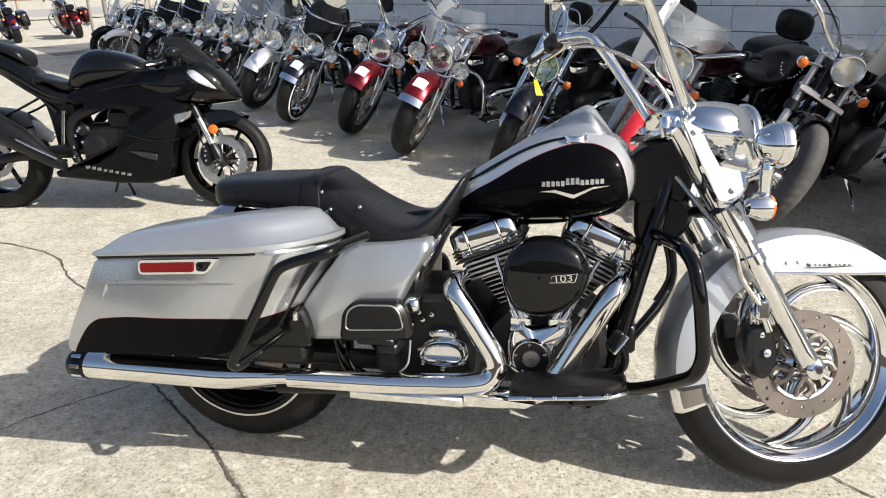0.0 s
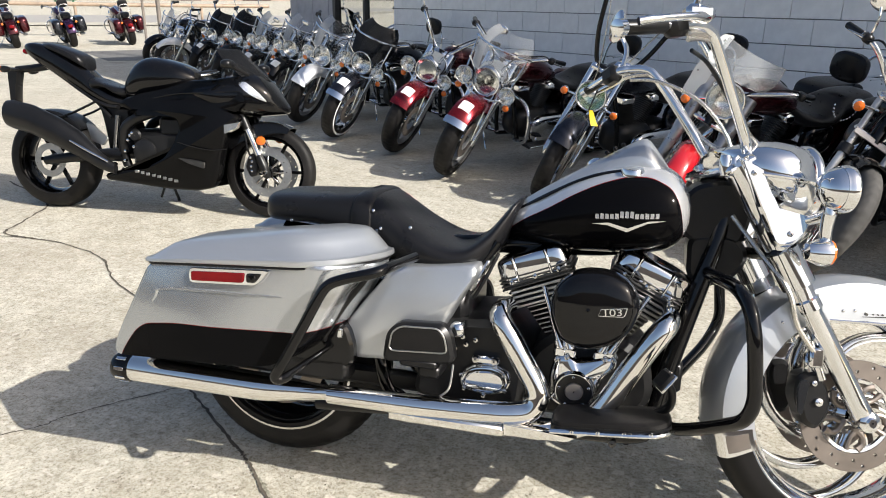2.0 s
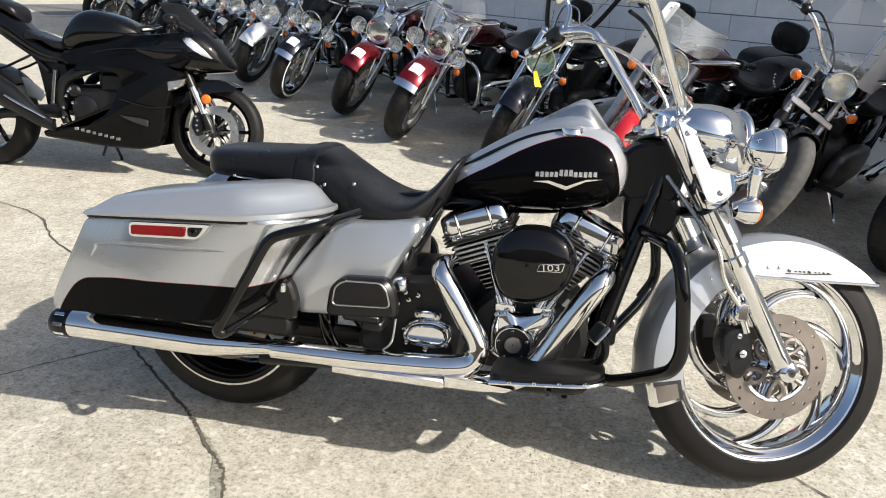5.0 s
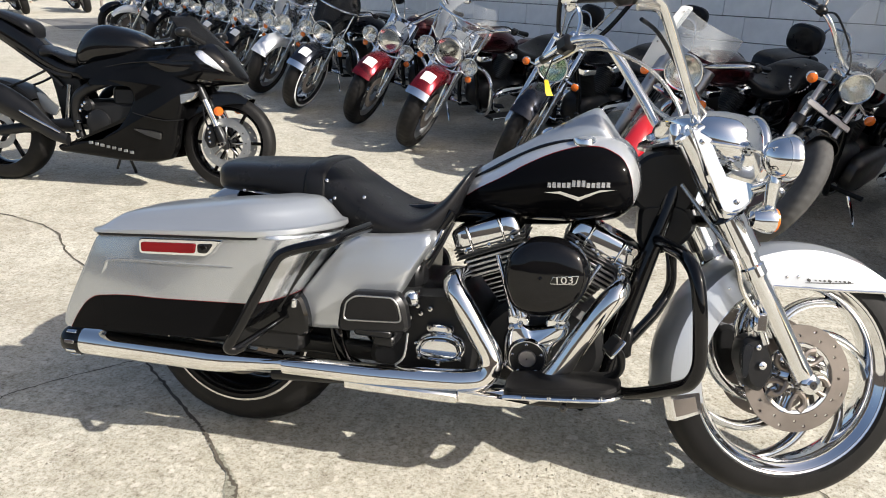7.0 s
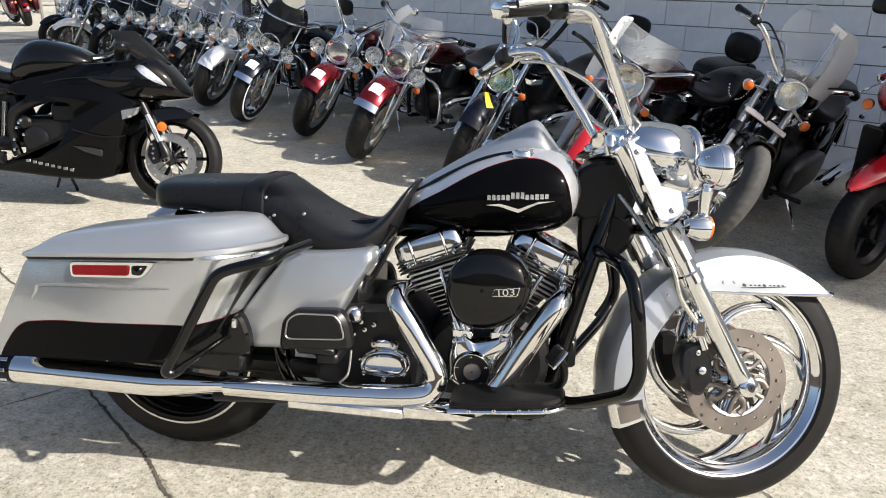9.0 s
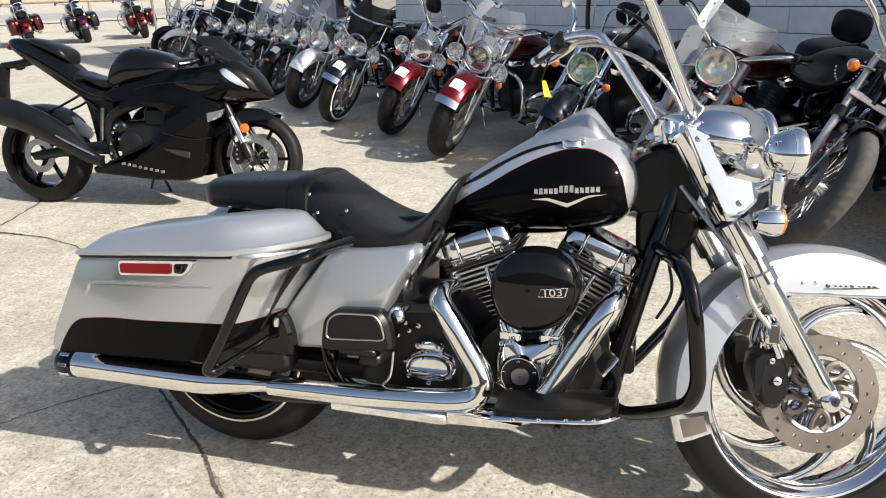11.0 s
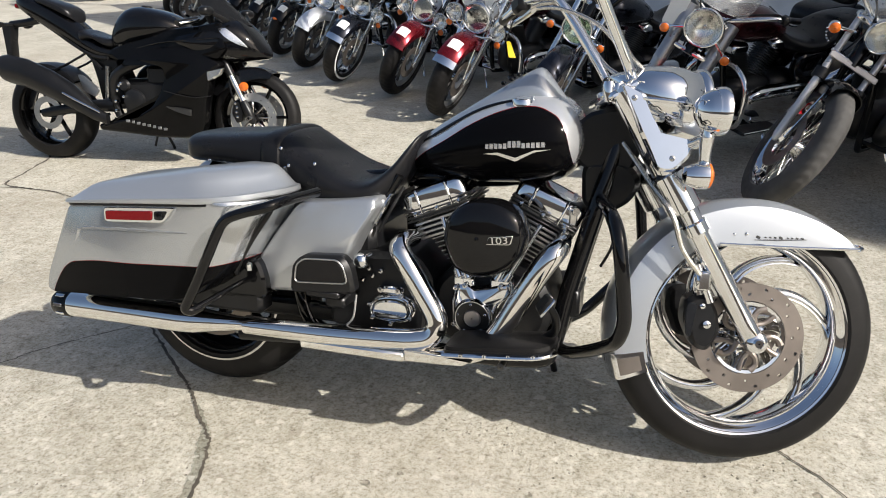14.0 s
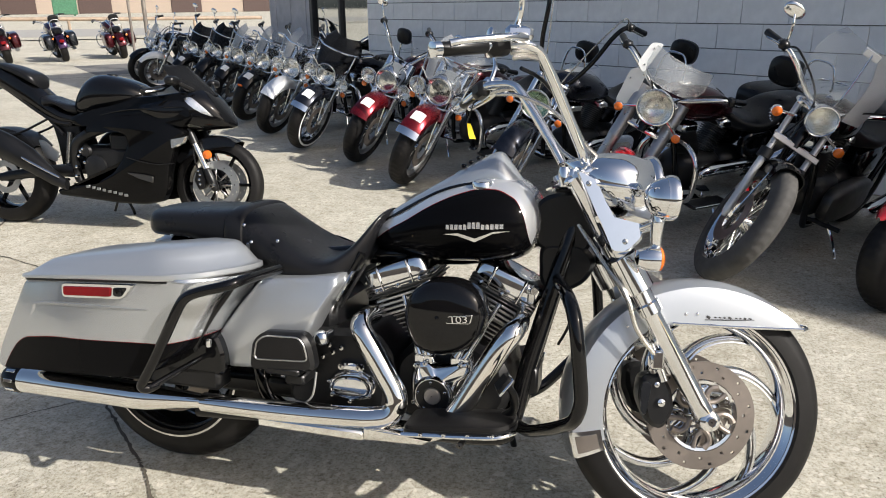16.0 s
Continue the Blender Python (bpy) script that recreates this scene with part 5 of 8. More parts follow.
    part("plate_inlay", fender_geo(FR - 0.006, 0.0840, 191.5, 199.3, lambda d: 0.278, 8, 0.002), DISC_STEEL, tp)

    # headlight nacelle: a chrome shell round the fork head with the lamp in front
    def nac_ring(x, hw, zc, hz, p=2.3):
        return [(x, hw * math.copysign(abs(math.cos(t)) ** (2 / p), math.cos(t)), zc + hz * math.copysign(abs(math.sin(t)) ** (2 / p), math.sin(t))) for t in [2 * math.pi * i / 40 for i in range(40)]]
    nac = part("headlamp_nacelle", Geo().rings([nac_ring(*q) for q in ((0.385, 0.050, 0.992, 0.010), (0.396, 0.098, 0.980, 0.028), (0.425, 0.134, 0.964, 0.052), (0.465, 0.158, 0.954, 0.074), (0.515, 0.166, 0.947, 0.085), (0.560, 0.154, 0.940, 0.089), (0.590, 0.128, 0.934, 0.088), (0.606, 0.108, 0.932, 0.090))]), CHROME, root, m=S)
    for s in (-1, 1):
        part("nacelle_seam", Geo().tube([(0.400, s * 0.112, 0.950), (0.44, s * 0.152, 0.938), (0.515, s * 0.169, 0.930), (0.575, s * 0.147, 0.925), (0.61, s * 0.115, 0.922)], 0.0045, 6, 4), CHROME, nac)
    lamp(root, "headlight", (0.622, 0, 0.930), 0.092, 0.10, S)
    for s in (-1, 1):
        out = round_poly([(0.392, 0.975), (0.440, 0.955), (0.468, 0.898), (0.502, 0.858), (0.574, 0.842), (0.566, 0.806), (0.528, 0.768), (0.492, 0.768), (0.448, 0.85)], 0.012)
        sh = part("fork_shroud", Geo().slab(out, s * 0.100, s * 0.158, bevel=0.008), CHROME, root, m=S)
        for x, z in ((0.425, 0.938), (0.522, 0.800)):
            part("shroud_screw", Geo().lathe([(0.002, s * 0.164), (0.006, s * 0.163), (0.008, s * 0.156)], 10, (x, 0, z)), DULL_CHROME, sh)
        sp = Vector((0.606, s * 0.217, 0.908))
        lamp(root, "passing_lamp", tuple(sp), 0.050, 0.060, S)
        part("lamp_bracket", Geo().tube([(0.52, s * 0.10, 0.83), (0.565, s * 0.15, 0.835), (0.590, s * 0.208, 0.855)], 0.013, 10, 4).tube([(0.585, s * 0.205, 0.852), (0.586, s * 0.196, 0.82), (0.590, s * 0.188, 0.775)], [0.017, 0.015, 0.013], 12, 3).lathe([(0.002, 0.02), (0.012, 0.018), (0.014, 0.0), (0.012, -0.01)], 12, (0.586, s * 0.205, 0.852), "z"), CHROME, root, m=S)
        signal(root, (0.590, s * 0.200, 0.762), S, 0.032)

    # handlebar with tall bends
    left = [(0.430, 0.05, 0.980), (0.428, 0.095, 0.984), (0.415, 0.125, 1.010), (0.380, 0.145, 1.075), (0.300, 0.196, 1.212), (0.270, 0.214, 1.243), (0.228, 0.234, 1.247), (0.190, 0.255, 1.238), (0.030, 0.350, 1.195)]
    right = [(x, -y, z) for x, y, z in left]
    left = left[:-1] + [(0.130, 0.375, 1.200)]
    hb = part("handlebar", Geo().tube(right[::-1] + [(0.430, 0.0, 0.978)] + left, 0.0128, 14, 7), CHROME, root, "tall polished chrome handlebar", m=S)
    for s in (-1, 1):
        part("riser", Geo().box((0.425, s * 0.042, 0.958), (0.05, 0.046, 0.075), 0.014).lathe([(0.002, 0.012), (0.010, 0.011), (0.012, 0.0)], 12, (0.425, s * 0.042, 0.996), "z"), CHROME, root, m=S)
    for k in range(4):
        part("clamp_knob", Geo().lathe([(0.002, 0.020), (0.013, 0.018), (0.016, 0.008), (0.014, -0.012), (0.010, -0.03)], 16, (0.372 + 0.020 * k, -0.118, 0.960 - 0.004 * k), "z"), CHROME, root, m=S)
    for pts, s in ((right, -1), (left, 1)):
        a, b = Vector(pts[-2]), Vector(pts[-1])
        d = (b - a).normalized()
        gr = part("grip", Geo().tube([a + d * 0.05, a + d * 0.055, b - d * 0.015, b - d * 0.012], [q * (1.0 if s < 0 else 0.82) for q in (0.0145, 0.0165, 0.0165, 0.0145)], 16), SATIN_BLACK, hb)
        part("grip_cap", Geo().tube([b - d * 0.016, b - d * 0.014, b + d * 0.004, b + d * 0.008], [q * (1.0 if s < 0 else 0.76) for q in (0.0145, 0.0185, 0.0185, 0.009)], 16), CHROME, gr)
        part("switch_housing", Geo().box((0, 0, 0), (0.058, 0.044, 0.050), 0.012, Matrix.Translation(a + d * 0.015) @ d.to_track_quat("X", "Z").to_matrix().to_4x4()), SATIN_BLACK, hb)
        out_ = Vector((0.045, s * 0.035, 0.012))
        part("brake_reservoir" if s < 0 else "clutch_clamp", Geo().box(tuple(a + out_ * 0.7 + Vector((0.0, 0, 0.012))), (0.065, 0.04, 0.035), 0.010), CHROME, hb)
        part("lever", Geo().tube([a + out_, a + out_ + d * 0.06 + Vector((0.012, s * 0.012, 0)), a + out_ * 1.0 + d * 0.16, b + out_ * 0.75], [0.011, 0.009, 0.008, 0.009], 10, 5), CHROME, hb)
        mp = a + Vector((0.02, s * 0.09, 0.16))
        part("mirror_stalk", Geo().tube([a + Vector((0.02, 0, 0.02)), a + Vector((0.035, s * 0.03, 0.08)), mp], 0.0065, 8, 5), CHROME, hb)
        part("mirror", Geo().blob((0, 0, 0), (0.018, 0.068, 0.046), 20, 12, 2.3, Matrix.Translation(mp)), CHROME, hb)
    for s, mat in ((-1, BRAID), (1, BRAID)):
        for off in ((0.020, 0.034) if s < 0 else (0.022,)):
            part("cable", Geo().tube([Vector((q[0] + 0.010 + off * 0.5, s * (q[1] - off * 0.55), q[2] - off * 0.7)) for q in left[7:2:-1]] + [Vector((0.440 + off, s * 0.075, 1.00)), Vector((0.455 + off, s * 0.05, 0.94))], 0.0062, 8, 6), mat, hb)
    part("cable", Geo().tube([Vector((0.225, 0.22, 1.215)), Vector((0.29, 0.17, 1.205)), Vector((0.39, 0.12, 1.15)), Vector((0.455, 0.075, 1.05)), Vector((0.47, 0.05, 0.95))], 0.0055, 8, 6), BRAID, hb)
    part("cable", Geo().tube([Vector((0.24, -0.20, 1.20)), Vector((0.31, -0.14, 1.18)), Vector((0.40, -0.08, 1.09)), Vector((0.45, -0.05, 0.98))], 0.005, 8, 6), SATIN_BLACK, hb)

    # yellow tag on a cord below the far grip
    at = (root.matrix_basis @ S).inverted() @ Vector((0.060, 0.480, 1.010))
    tg = part("hanging_tag", Geo().rings([[(at.x + 0.010 * math.sin(v * 40) + u, at.y + 0.006 * math.cos(v * 55) - d_, at.z + v) for u, d_ in ((-0.008 - 0.55 * v, 0), (0.009 - 0.75 * v, 0), (0.009 - 0.75 * v, 0.002), (-0.008 - 0.55 * v, 0.002))] for v in (-0.024, -0.015, -0.005, 0.005, 0.015, 0.024)]), YELLOW_TAG, hb, "yellow tag hanging from the grip")
    part("cord", Geo().tube([at + Vector((-0.014, 0, 0.022)), at + Vector((0.0, -0.02, 0.07)), at + Vector((0.02, -0.05, 0.14))], 0.0022, 6, 4), SATIN_BLACK, hb)

    # fuel tank with its console
    tank = part("fuel_tank", hull([(-0.135, 0.748, 0.790, 0.030), (-0.10, 0.738, 0.822, 0.070), (-0.04, 0.727, 0.856, 0.108), (0.05, 0.720, 0.913, 0.142), (0.13, 0.722, 0.946, 0.160), (0.21, 0.728, 0.962, 0.170), (0.27, 0.736, 0.957, 0.166), (0.31, 0.752, 0.938, 0.150), (0.335, 0.785, 0.905, 0.118), (0.347, 0.82, 0.87, 0.06)], 60, 56, 2.25), SILVER_TANK_LIT, root, "black and silver fuel tank with a red pin stripe")
    con = part("tank_console", hull([(-0.115, 0.788, 0.822, 0.028), (-0.06, 0.82, 0.862, 0.042), (0.04, 0.87, 0.925, 0.056), (0.13, 0.90, 0.978, 0.064), (0.20, 0.915, 1.018, 0.068), (0.225, 0.915, 1.024, 0.068), (0.245, 0.91, 1.005, 0.067), (0.305, 0.88, 0.925, 0.055)], 40, 28, 3.2, top=0.62), SILVER, root, "raised silver tank console")
    part("console_edge", Geo().tube([(-0.11, -0.036, 0.808), (0.0, -0.062, 0.876), (0.10, -0.078, 0.925), (0.20, -0.084, 0.945), (0.27, -0.078, 0.935), (0.31, -0.06, 0.905)], 0.006, 8, 5), GLOSS_BLACK, con)
    g = Geo()
    for i, x in enumerate((0.125, 0.145, 0.165)):
        g.box((x, -0.022 + 0.003 * i, 0.9835 + (x - 0.125) * 0.56), (0.012, 0.016, 0.010), 0.003)
    part("console_buttons", g, GLOSS_BLACK, con)
    cap = part("filler_cap", Geo().lathe([(0.002, 0.006), (0.017, 0.006), (0.020, 0.008), (0.026, 0.007), (0.029, 0.002), (0.029, -0.016)], 28, axis="z", m=Matrix.Translation((0.195, -0.093, 0.945)) @ Matrix.Rotation(radians(7), 4, "X")), CHROME, tank)
    part("cap_face", Geo().lathe([(0.002, 0.0085), (0.016, 0.0085), (0.0190, 0.007), (0.0195, 0.004)], 24, axis="z", m=Matrix.Translation((0.195, -0.093, 0.945)) @ Matrix.Rotation(radians(7), 4, "X")), SILVER, cap)
    part("left_filler_cap", Geo().lathe([(0.002, 0.024), (0.022, 0.023), (0.030, 0.014), (0.031, 0.0), (0.033, -0.016)], 24, axis="z", m=Matrix.Translation((0.10, 0.095, 0.932)) @ Matrix.Rotation(radians(-26), 4, "X")), CHROME, tank)
    # winged badge as plain shapes
    def on_tank(x, z, lift):
        lo, hi, hw = smooth_interp(x, [(-0.135, 0.748, 0.790, 0.030), (-0.10, 0.738, 0.822, 0.070), (-0.04, 0.727, 0.856, 0.108), (0.05, 0.720, 0.913, 0.142), (0.13, 0.722, 0.946, 0.160), (0.21, 0.728, 0.962, 0.170), (0.27, 0.736, 0.957, 0.166), (0.31, 0.752, 0.938, 0.150)])
        q = min(0.98, abs((z - (lo + hi) / 2) / ((hi - lo) / 2)))
        return (x, -hw * (1 - q ** 2.25) ** (1 / 2.25) - lift, z)

    def plate(outline, lift, base=0.001):
        top = [on_tank(x, z, lift) for x, z in outline]
        bot = [on_tank(x, z, base - 0.002) for x, z in outline]
        return Geo().rings([bot, top])
    badge = part("tank_badge", plate([(0.108, 0.8150), (0.146, 0.8145), (0.193, 0.8010), (0.240, 0.8265), (0.283, 0.8355), (0.242, 0.8325), (0.194, 0.811), (0.148, 0.8215)], 0.004), CHROME, tank, "winged chrome badge with raised bars")
    for i in range(13):
        x = 0.119 + i * 0.0119
        h = (0.0120, 0.0135, 0.0125)[i % 3] if not 4 < i < 8 else 0.0160
        zc = 0.8345 + (x - 0.119) * 0.085 + (0.004 if 4 < i < 8 else 0)
        part("badge_bar", plate([(x - 0.0046, zc - h / 2), (x + 0.0046, zc - h / 2), (x + 0.0040, zc + h / 2), (x - 0.0044, zc + h / 2)], 0.004), GOLD_STRIPE, badge)

    # seat
    seat = part("seat", hull([(-0.822, 0.762, 0.795, 0.05), (-0.808, 0.742, 0.818, 0.105), (-0.77, 0.738, 0.826, 0.135), (-0.66, 0.738, 0.832, 0.148), (-0.58, 0.720, 0.836, 0.152), (-0.51, 0.688, 0.842, 0.152), (-0.47, 0.662, 0.838, 0.155), (-0.43, 0.654, 0.812, 0.162), (-0.35, 0.650, 0.758, 0.178), (-0.27, 0.654, 0.724, 0.180), (-0.21, 0.660, 0.728, 0.168), (-0.16, 0.678, 0.768, 0.140), (-0.122, 0.730, 0.818, 0.108), (-0.096, 0.80, 0.848, 0.075), (-0.084, 0.83, 0.852, 0.04)], 84, 44, 3.2), LEATHER, root, "black vinyl two-up seat with chrome studs")
    SEAT = [(-0.58, 0.720, 0.836, 0.152), (-0.51, 0.688, 0.842, 0.152), (-0.47, 0.662, 0.838, 0.155), (-0.43, 0.654, 0.816, 0.162)]
    band = []
    for x, up_ in ((-0.536, -0.002), (-0.530, 0.004), (-0.515, 0.006), (-0.492, 0.0065), (-0.480, 0.0045), (-0.474, -0.002)):
        lo, hi, hw = smooth_interp(x, SEAT)
        band.append(section(x, lo - up_, hi + up_, hw + up_, 44, 3.2))
    part("seat_strap", Geo().rings(band), LEATHER, seat)
    part("seat_piping", Geo().tube([(-0.510, y, 0.846 - abs(y / 0.150) ** 3 * 0.10) for y in [-0.150 + 0.30 * i / 14 for i in range(15)]], 0.005, 8).tube([(-0.510, -0.150, 0.75), (-0.555, -0.156, 0.71)], 0.004, 6), LEATHER, seat)
    for x, z in ((-0.77, 0.757), (-0.72, 0.752), (-0.67, 0.750), (-0.62, 0.748), (-0.45, 0.72), (-0.465, 0.70), (-0.40, 0.70), (-0.425, 0.672), (-0.36, 0.765), (-0.445, 0.755), (-0.47, 0.80)):
        lo, hi, hw = smooth_interp(x, [(-0.80, 0.765, 0.80, 0.05), (-0.75, 0.738, 0.836, 0.135), (-0.66, 0.738, 0.842, 0.148), (-0.49, 0.68, 0.858, 0.152), (-0.42, 0.654, 0.836, 0.162), (-0.34, 0.652, 0.79, 0.178)])
        q = min(0.97, abs((z - (lo + hi) / 2) / ((hi - lo) / 2)))
        part("seat_stud", Geo().blob((x, -hw * (1 - q ** 3) ** (1 / 3) - 0.001, z), (0.0055, 0.004, 0.0055), 10, 6), CHROME, seat)
    part("seat_buckle", Geo().slab(round_poly([(-0.462, 0.752), (-0.452, 0.752), (-0.448, 0.722), (-0.458, 0.722)], 0.004), -0.150, -0.160, bevel=0.002), CHROME, seat)

    # side covers, bags, rear fender
    for s in (-1, 1):
        out = round_poly([(-0.54, 0.47), (-0.46, 0.575), (-0.39, 0.668), (-0.30, 0.676), (-0.170, 0.690), (-0.164, 0.668), (-0.205, 0.598), (-0.245, 0.52), (-0.305, 0.420), (-0.49, 0.408), (-0.51, 0.44)], 0.022)
        part("side_cover", Geo().rings([[(x + (x + 0.35) * k, s * (y - 0.030 * max(0.0, (z - 0.60)) / 0.09 * (y > 0.16)), z + (z - 0.55) * k) for x, z in out] for y, k in ((0.10, 0.0), (0.205, 0.0), (0.228, -0.02), (0.236, -0.06), (0.240, -0.14))]), SILVER, root)
        saddlebag(root, s)
        part("mount_cover", Geo().slab(round_poly([(-0.66, 0.385), (-0.66, 0.518), (-0.530, 0.524), (-0.492, 0.505), (-0.474, 0.45), (-0.476, 0.395)], 0.02), s * 0.20, s * 0.270, bevel=0.008), GLOSS_BLACK, root)
        part("bag_support", Geo().box((-0.80, s * 0.235, 0.382), (0.62, 0.07, 0.07), 0.012), SATIN_BLACK, root)
        gr = part("bag_guard", Geo().tube([(-0.33, s * 0.22, 0.700 - 0.02 * (s + 1)), (-0.345, s * 0.36, 0.702 - 0.025 * (s + 1)), (-0.37, s * 0.412, 0.694 - 0.02 * (s + 1)), (-0.447, s * 0.420, 0.672), (-0.485, s * 0.422, 0.652), (-0.508, s * 0.424, 0.616), (-0.536, s * 0.426, 0.561), (-0.575, s * 0.428, 0.486), (-0.606, s * 0.430, 0.430), (-0.617, s * 0.428, 0.408), (-0.606, s * 0.418, 0.400), (-0.59, s * 0.395, 0.404)], [0.0135] * 11 + [0.009], 14, 6), GLOSS_BLACK, root)
        part("guard_strut", Geo().tube([(-0.602, s * 0.416, 0.402), (-0.57, s * 0.34, 0.424), (-0.536, s * 0.228, 0.448)], [0.0095, 0.0085, 0.006], 12, 3), GLOSS_BLACK, gr)
        part("strut_end", Geo().lathe([(0.002, 0.010), (0.008, 0.008), (0.009, 0.0), (0.007, -0.012)], 12, (-0.500, s * 0.30, 0.500), "z"), CHROME, gr)
        part("bag_bracket", Geo().tube([(-0.425, s * 0.288, 0.664), (-0.435, s * 0.298, 0.645), (-0.486, s * 0.300, 0.575), (-0.536, s * 0.300, 0.495), (-0.545, s * 0.290, 0.470)], [0.006, 0.008, 0.0075, 0.008, 0.006], 10, 4), SATIN_BLACK, gr)
    Wr = Matrix.Translation((-0.775, 0, 0.328))
    rwh = part("rear_wheel", Geo().lathe([(0.002, -0.08), (0.05, -0.075), (0.06, -0.03), (0.06, 0.03), (0.05, 0.075), (0.002, 0.08)], 24), GLOSS_BLACK, root, m=Wr)
    part("tyre", tyre_geo(0.322, 0.090, 0.212, 48), RUBBER, rwh)
    part("rim", Geo().lathe([(0.216, -0.078), (0.219, -0.070), (0.200, -0.060), (0.19, -0.02), (0.19, 0.02), (0.200, 0.060), (0.219, 0.070), (0.216, 0.078), (0.205, 0.074), (0.186, 0.05), (0.180, 0.0), (0.186, -0.05), (0.205, -0.074)], 64, loop=True), GLOSS_BLACK, rwh)
    part("rim_stripe", Geo().lathe([(0.2310, -0.086), (0.2310, -0.0925), (0.2245, -0.0935), (0.2245, -0.087)], 64, loop=True), DULL_CHROME, rwh)
    part("spokes", cast_spokes(0.05, 0.185, 7, 0.032, 0.02), GLOSS_BLACK, rwh)
    part("brake_disc", disc_geo(0.09, 0.146, -0.088, 0.006), DISC_STEEL, rwh)
    part("rear_fender", fender_geo(0.368, 0.115, 14, 190, lambda d: 0.27, 36), SILVER, root, m=Matrix.Translation((-0.775, 0, 0.345)))
    part("tail_light", Geo().blob((-1.13, 0, 0.50), (0.03, 0.06, 0.045), 18, 10, 3.0), RED_LENS, root)
    part("swing_arm", Geo().box((-0.52, -0.115, 0.32), (0.55, 0.035, 0.055), 0.012).box((-0.52, 0.115, 0.32), (0.55, 0.035, 0.055), 0.012), SATIN_BLACK, root)

    # engine
    case = part("crankcase", Geo().slab(round_poly([(-0.02, 0.28), (0.24, 0.28), (0.30, 0.36), (0.28, 0.47), (0.18, 0.53), (0.04, 0.52), (-0.04, 0.44)], 0.04), -0.125, 0.125, bevel=0.02), WRINKLE_BLACK, root)
    part("gearbox", Geo().slab(round_poly([(-0.34, 0.30), (-0.04, 0.29), (-0.02, 0.47), (-0.08, 0.54), (-0.30, 0.52)], 0.035), -0.17, 0.13, bevel=0.02), WRINKLE_BLACK, root)
    part("battery_box", Geo().box((-0.28, 0, 0.54), (0.16, 0.28, 0.13), 0.02), SATIN_BLACK, root)
    for nm, foot_, top_, tilt in (("rear_cylinder", (0.047, -0.01, 0.462), (-0.003, -0.01, 0.588), -1), ("front_cylinder", (0.166, 0.01, 0.462), (0.224, 0.01, 0.585), 1)):
        f0, t0 = Vector(foot_), Vector(top_)
        d = (t0 - f0).normalized()
        q = Matrix.Translation(f0) @ Matrix(((d.z, 0, d.x, 0), (0, 1, 0, 0), (-d.x, 0, d.z, 0), (0, 0, 0, 1)))
        L = (t0 - f0).length
        prof = 10
        cyl = part(nm, Geo().lathe([(0.002, 0.0), (0.034, 0.0), (0.050, L), (0.002, L)], 24, axis="z", m=q), WRINKLE_BLACK, root)
        for i in range(prof):
            s0 = L * (i + 0.25) / prof
            k, kx = 0.060 + 0.0024 * i, 0.030 + 0.0040 * i
            ring = [(kx * math.copysign(abs(math.cos(t)) ** 0.75, math.cos(t)), k * 1.02 * math.copysign(abs(math.sin(t)) ** 0.75, math.sin(t))) for t in [2 * math.pi * j / 28 for j in range(28)]]
            part("fin", Geo().rings([[(x * 0.985, y * 0.985, s0) for x, y in ring], [(x, y, s0 + 0.002) for x, y in ring], [(x, y, s0 + 0.005) for x, y in ring], [(x * 0.985, y * 0.985, s0 + 0.007) for x, y in ring]], m=q), WRINKLE_BLACK, cyl)
        # polished fin edges
        g = Geo()
        for i in range(prof):
            s0 = L * (i + 0.25) / prof
            g.box((0, -0.0620 - 0.0025 * i, s0 + 0.0035), (0.038 + 0.0066 * i, 0.004, 0.0040), 0.001, m=q)
        part("fin_edges", g, ALLOY, cyl)
        g = Geo()
        for i in range(4):
            s0 = L + 0.004 + i * 0.0135
            g.box((0, 0, s0), (0.165, 0.195, 0.0065), 0.002, m=q)
        g.box((0, 0, L + 0.022), (0.14, 0.17, 0.05), 0.01, m=q)
        hd = part("cylinder_head", g, SATIN_BLACK, cyl)
        g = Geo()
        for i in range(4):
            g.box((0, -0.0985, L + 0.004 + i * 0.0135), (0.150, 0.003, 0.0068), 0.001, m=q)
        part("head_fin_edges", g, ALLOY, hd)
        part("head_block", Geo().box((0, 0, L + 0.070), (0.172, 0.176, 0.034), 0.004, m=q), DARK_ALLOY, cyl)
        for i in range(4):
            part("head_fin", Geo().box((0, 0, L + 0.056 + 0.0095 * i), (0.194, 0.198, 0.0045), 0.0015, m=q), DARK_ALLOY, cyl)
        rk = part("rocker_box", Geo().blob((0.0, -0.022, L + 0.098), (0.097, 0.076, 0.040), 28, 14, 6.0, m=q), CHROME, cyl)
        for x in (-0.045, 0.045):
            part("rocker_rib", Geo().box((x, -0.022, L + 0.100), (0.012, 0.156, 0.072), 0.005, m=q), CHROME, rk)
        for x in (-0.065, 0.0, 0.065):
            part("rocker_bolt", Geo().lathe([(0.002, -0.103), (0.006, -0.102), (0.007, -0.094)], 8, (x, 0, L + 0.072), m=q), DULL_CHROME, rk)
    for a, b in (((0.056, -0.172, 0.490), (0.000, -0.145, 0.64)), ((0.080, -0.172, 0.490), (0.030, -0.145, 0.64)), ((0.156, -0.172, 0.492), (0.232, -0.145, 0.64)), ((0.180, -0.172, 0.492), (0.262, -0.145, 0.64))):
        A, B = Vector(a), Vector(b)
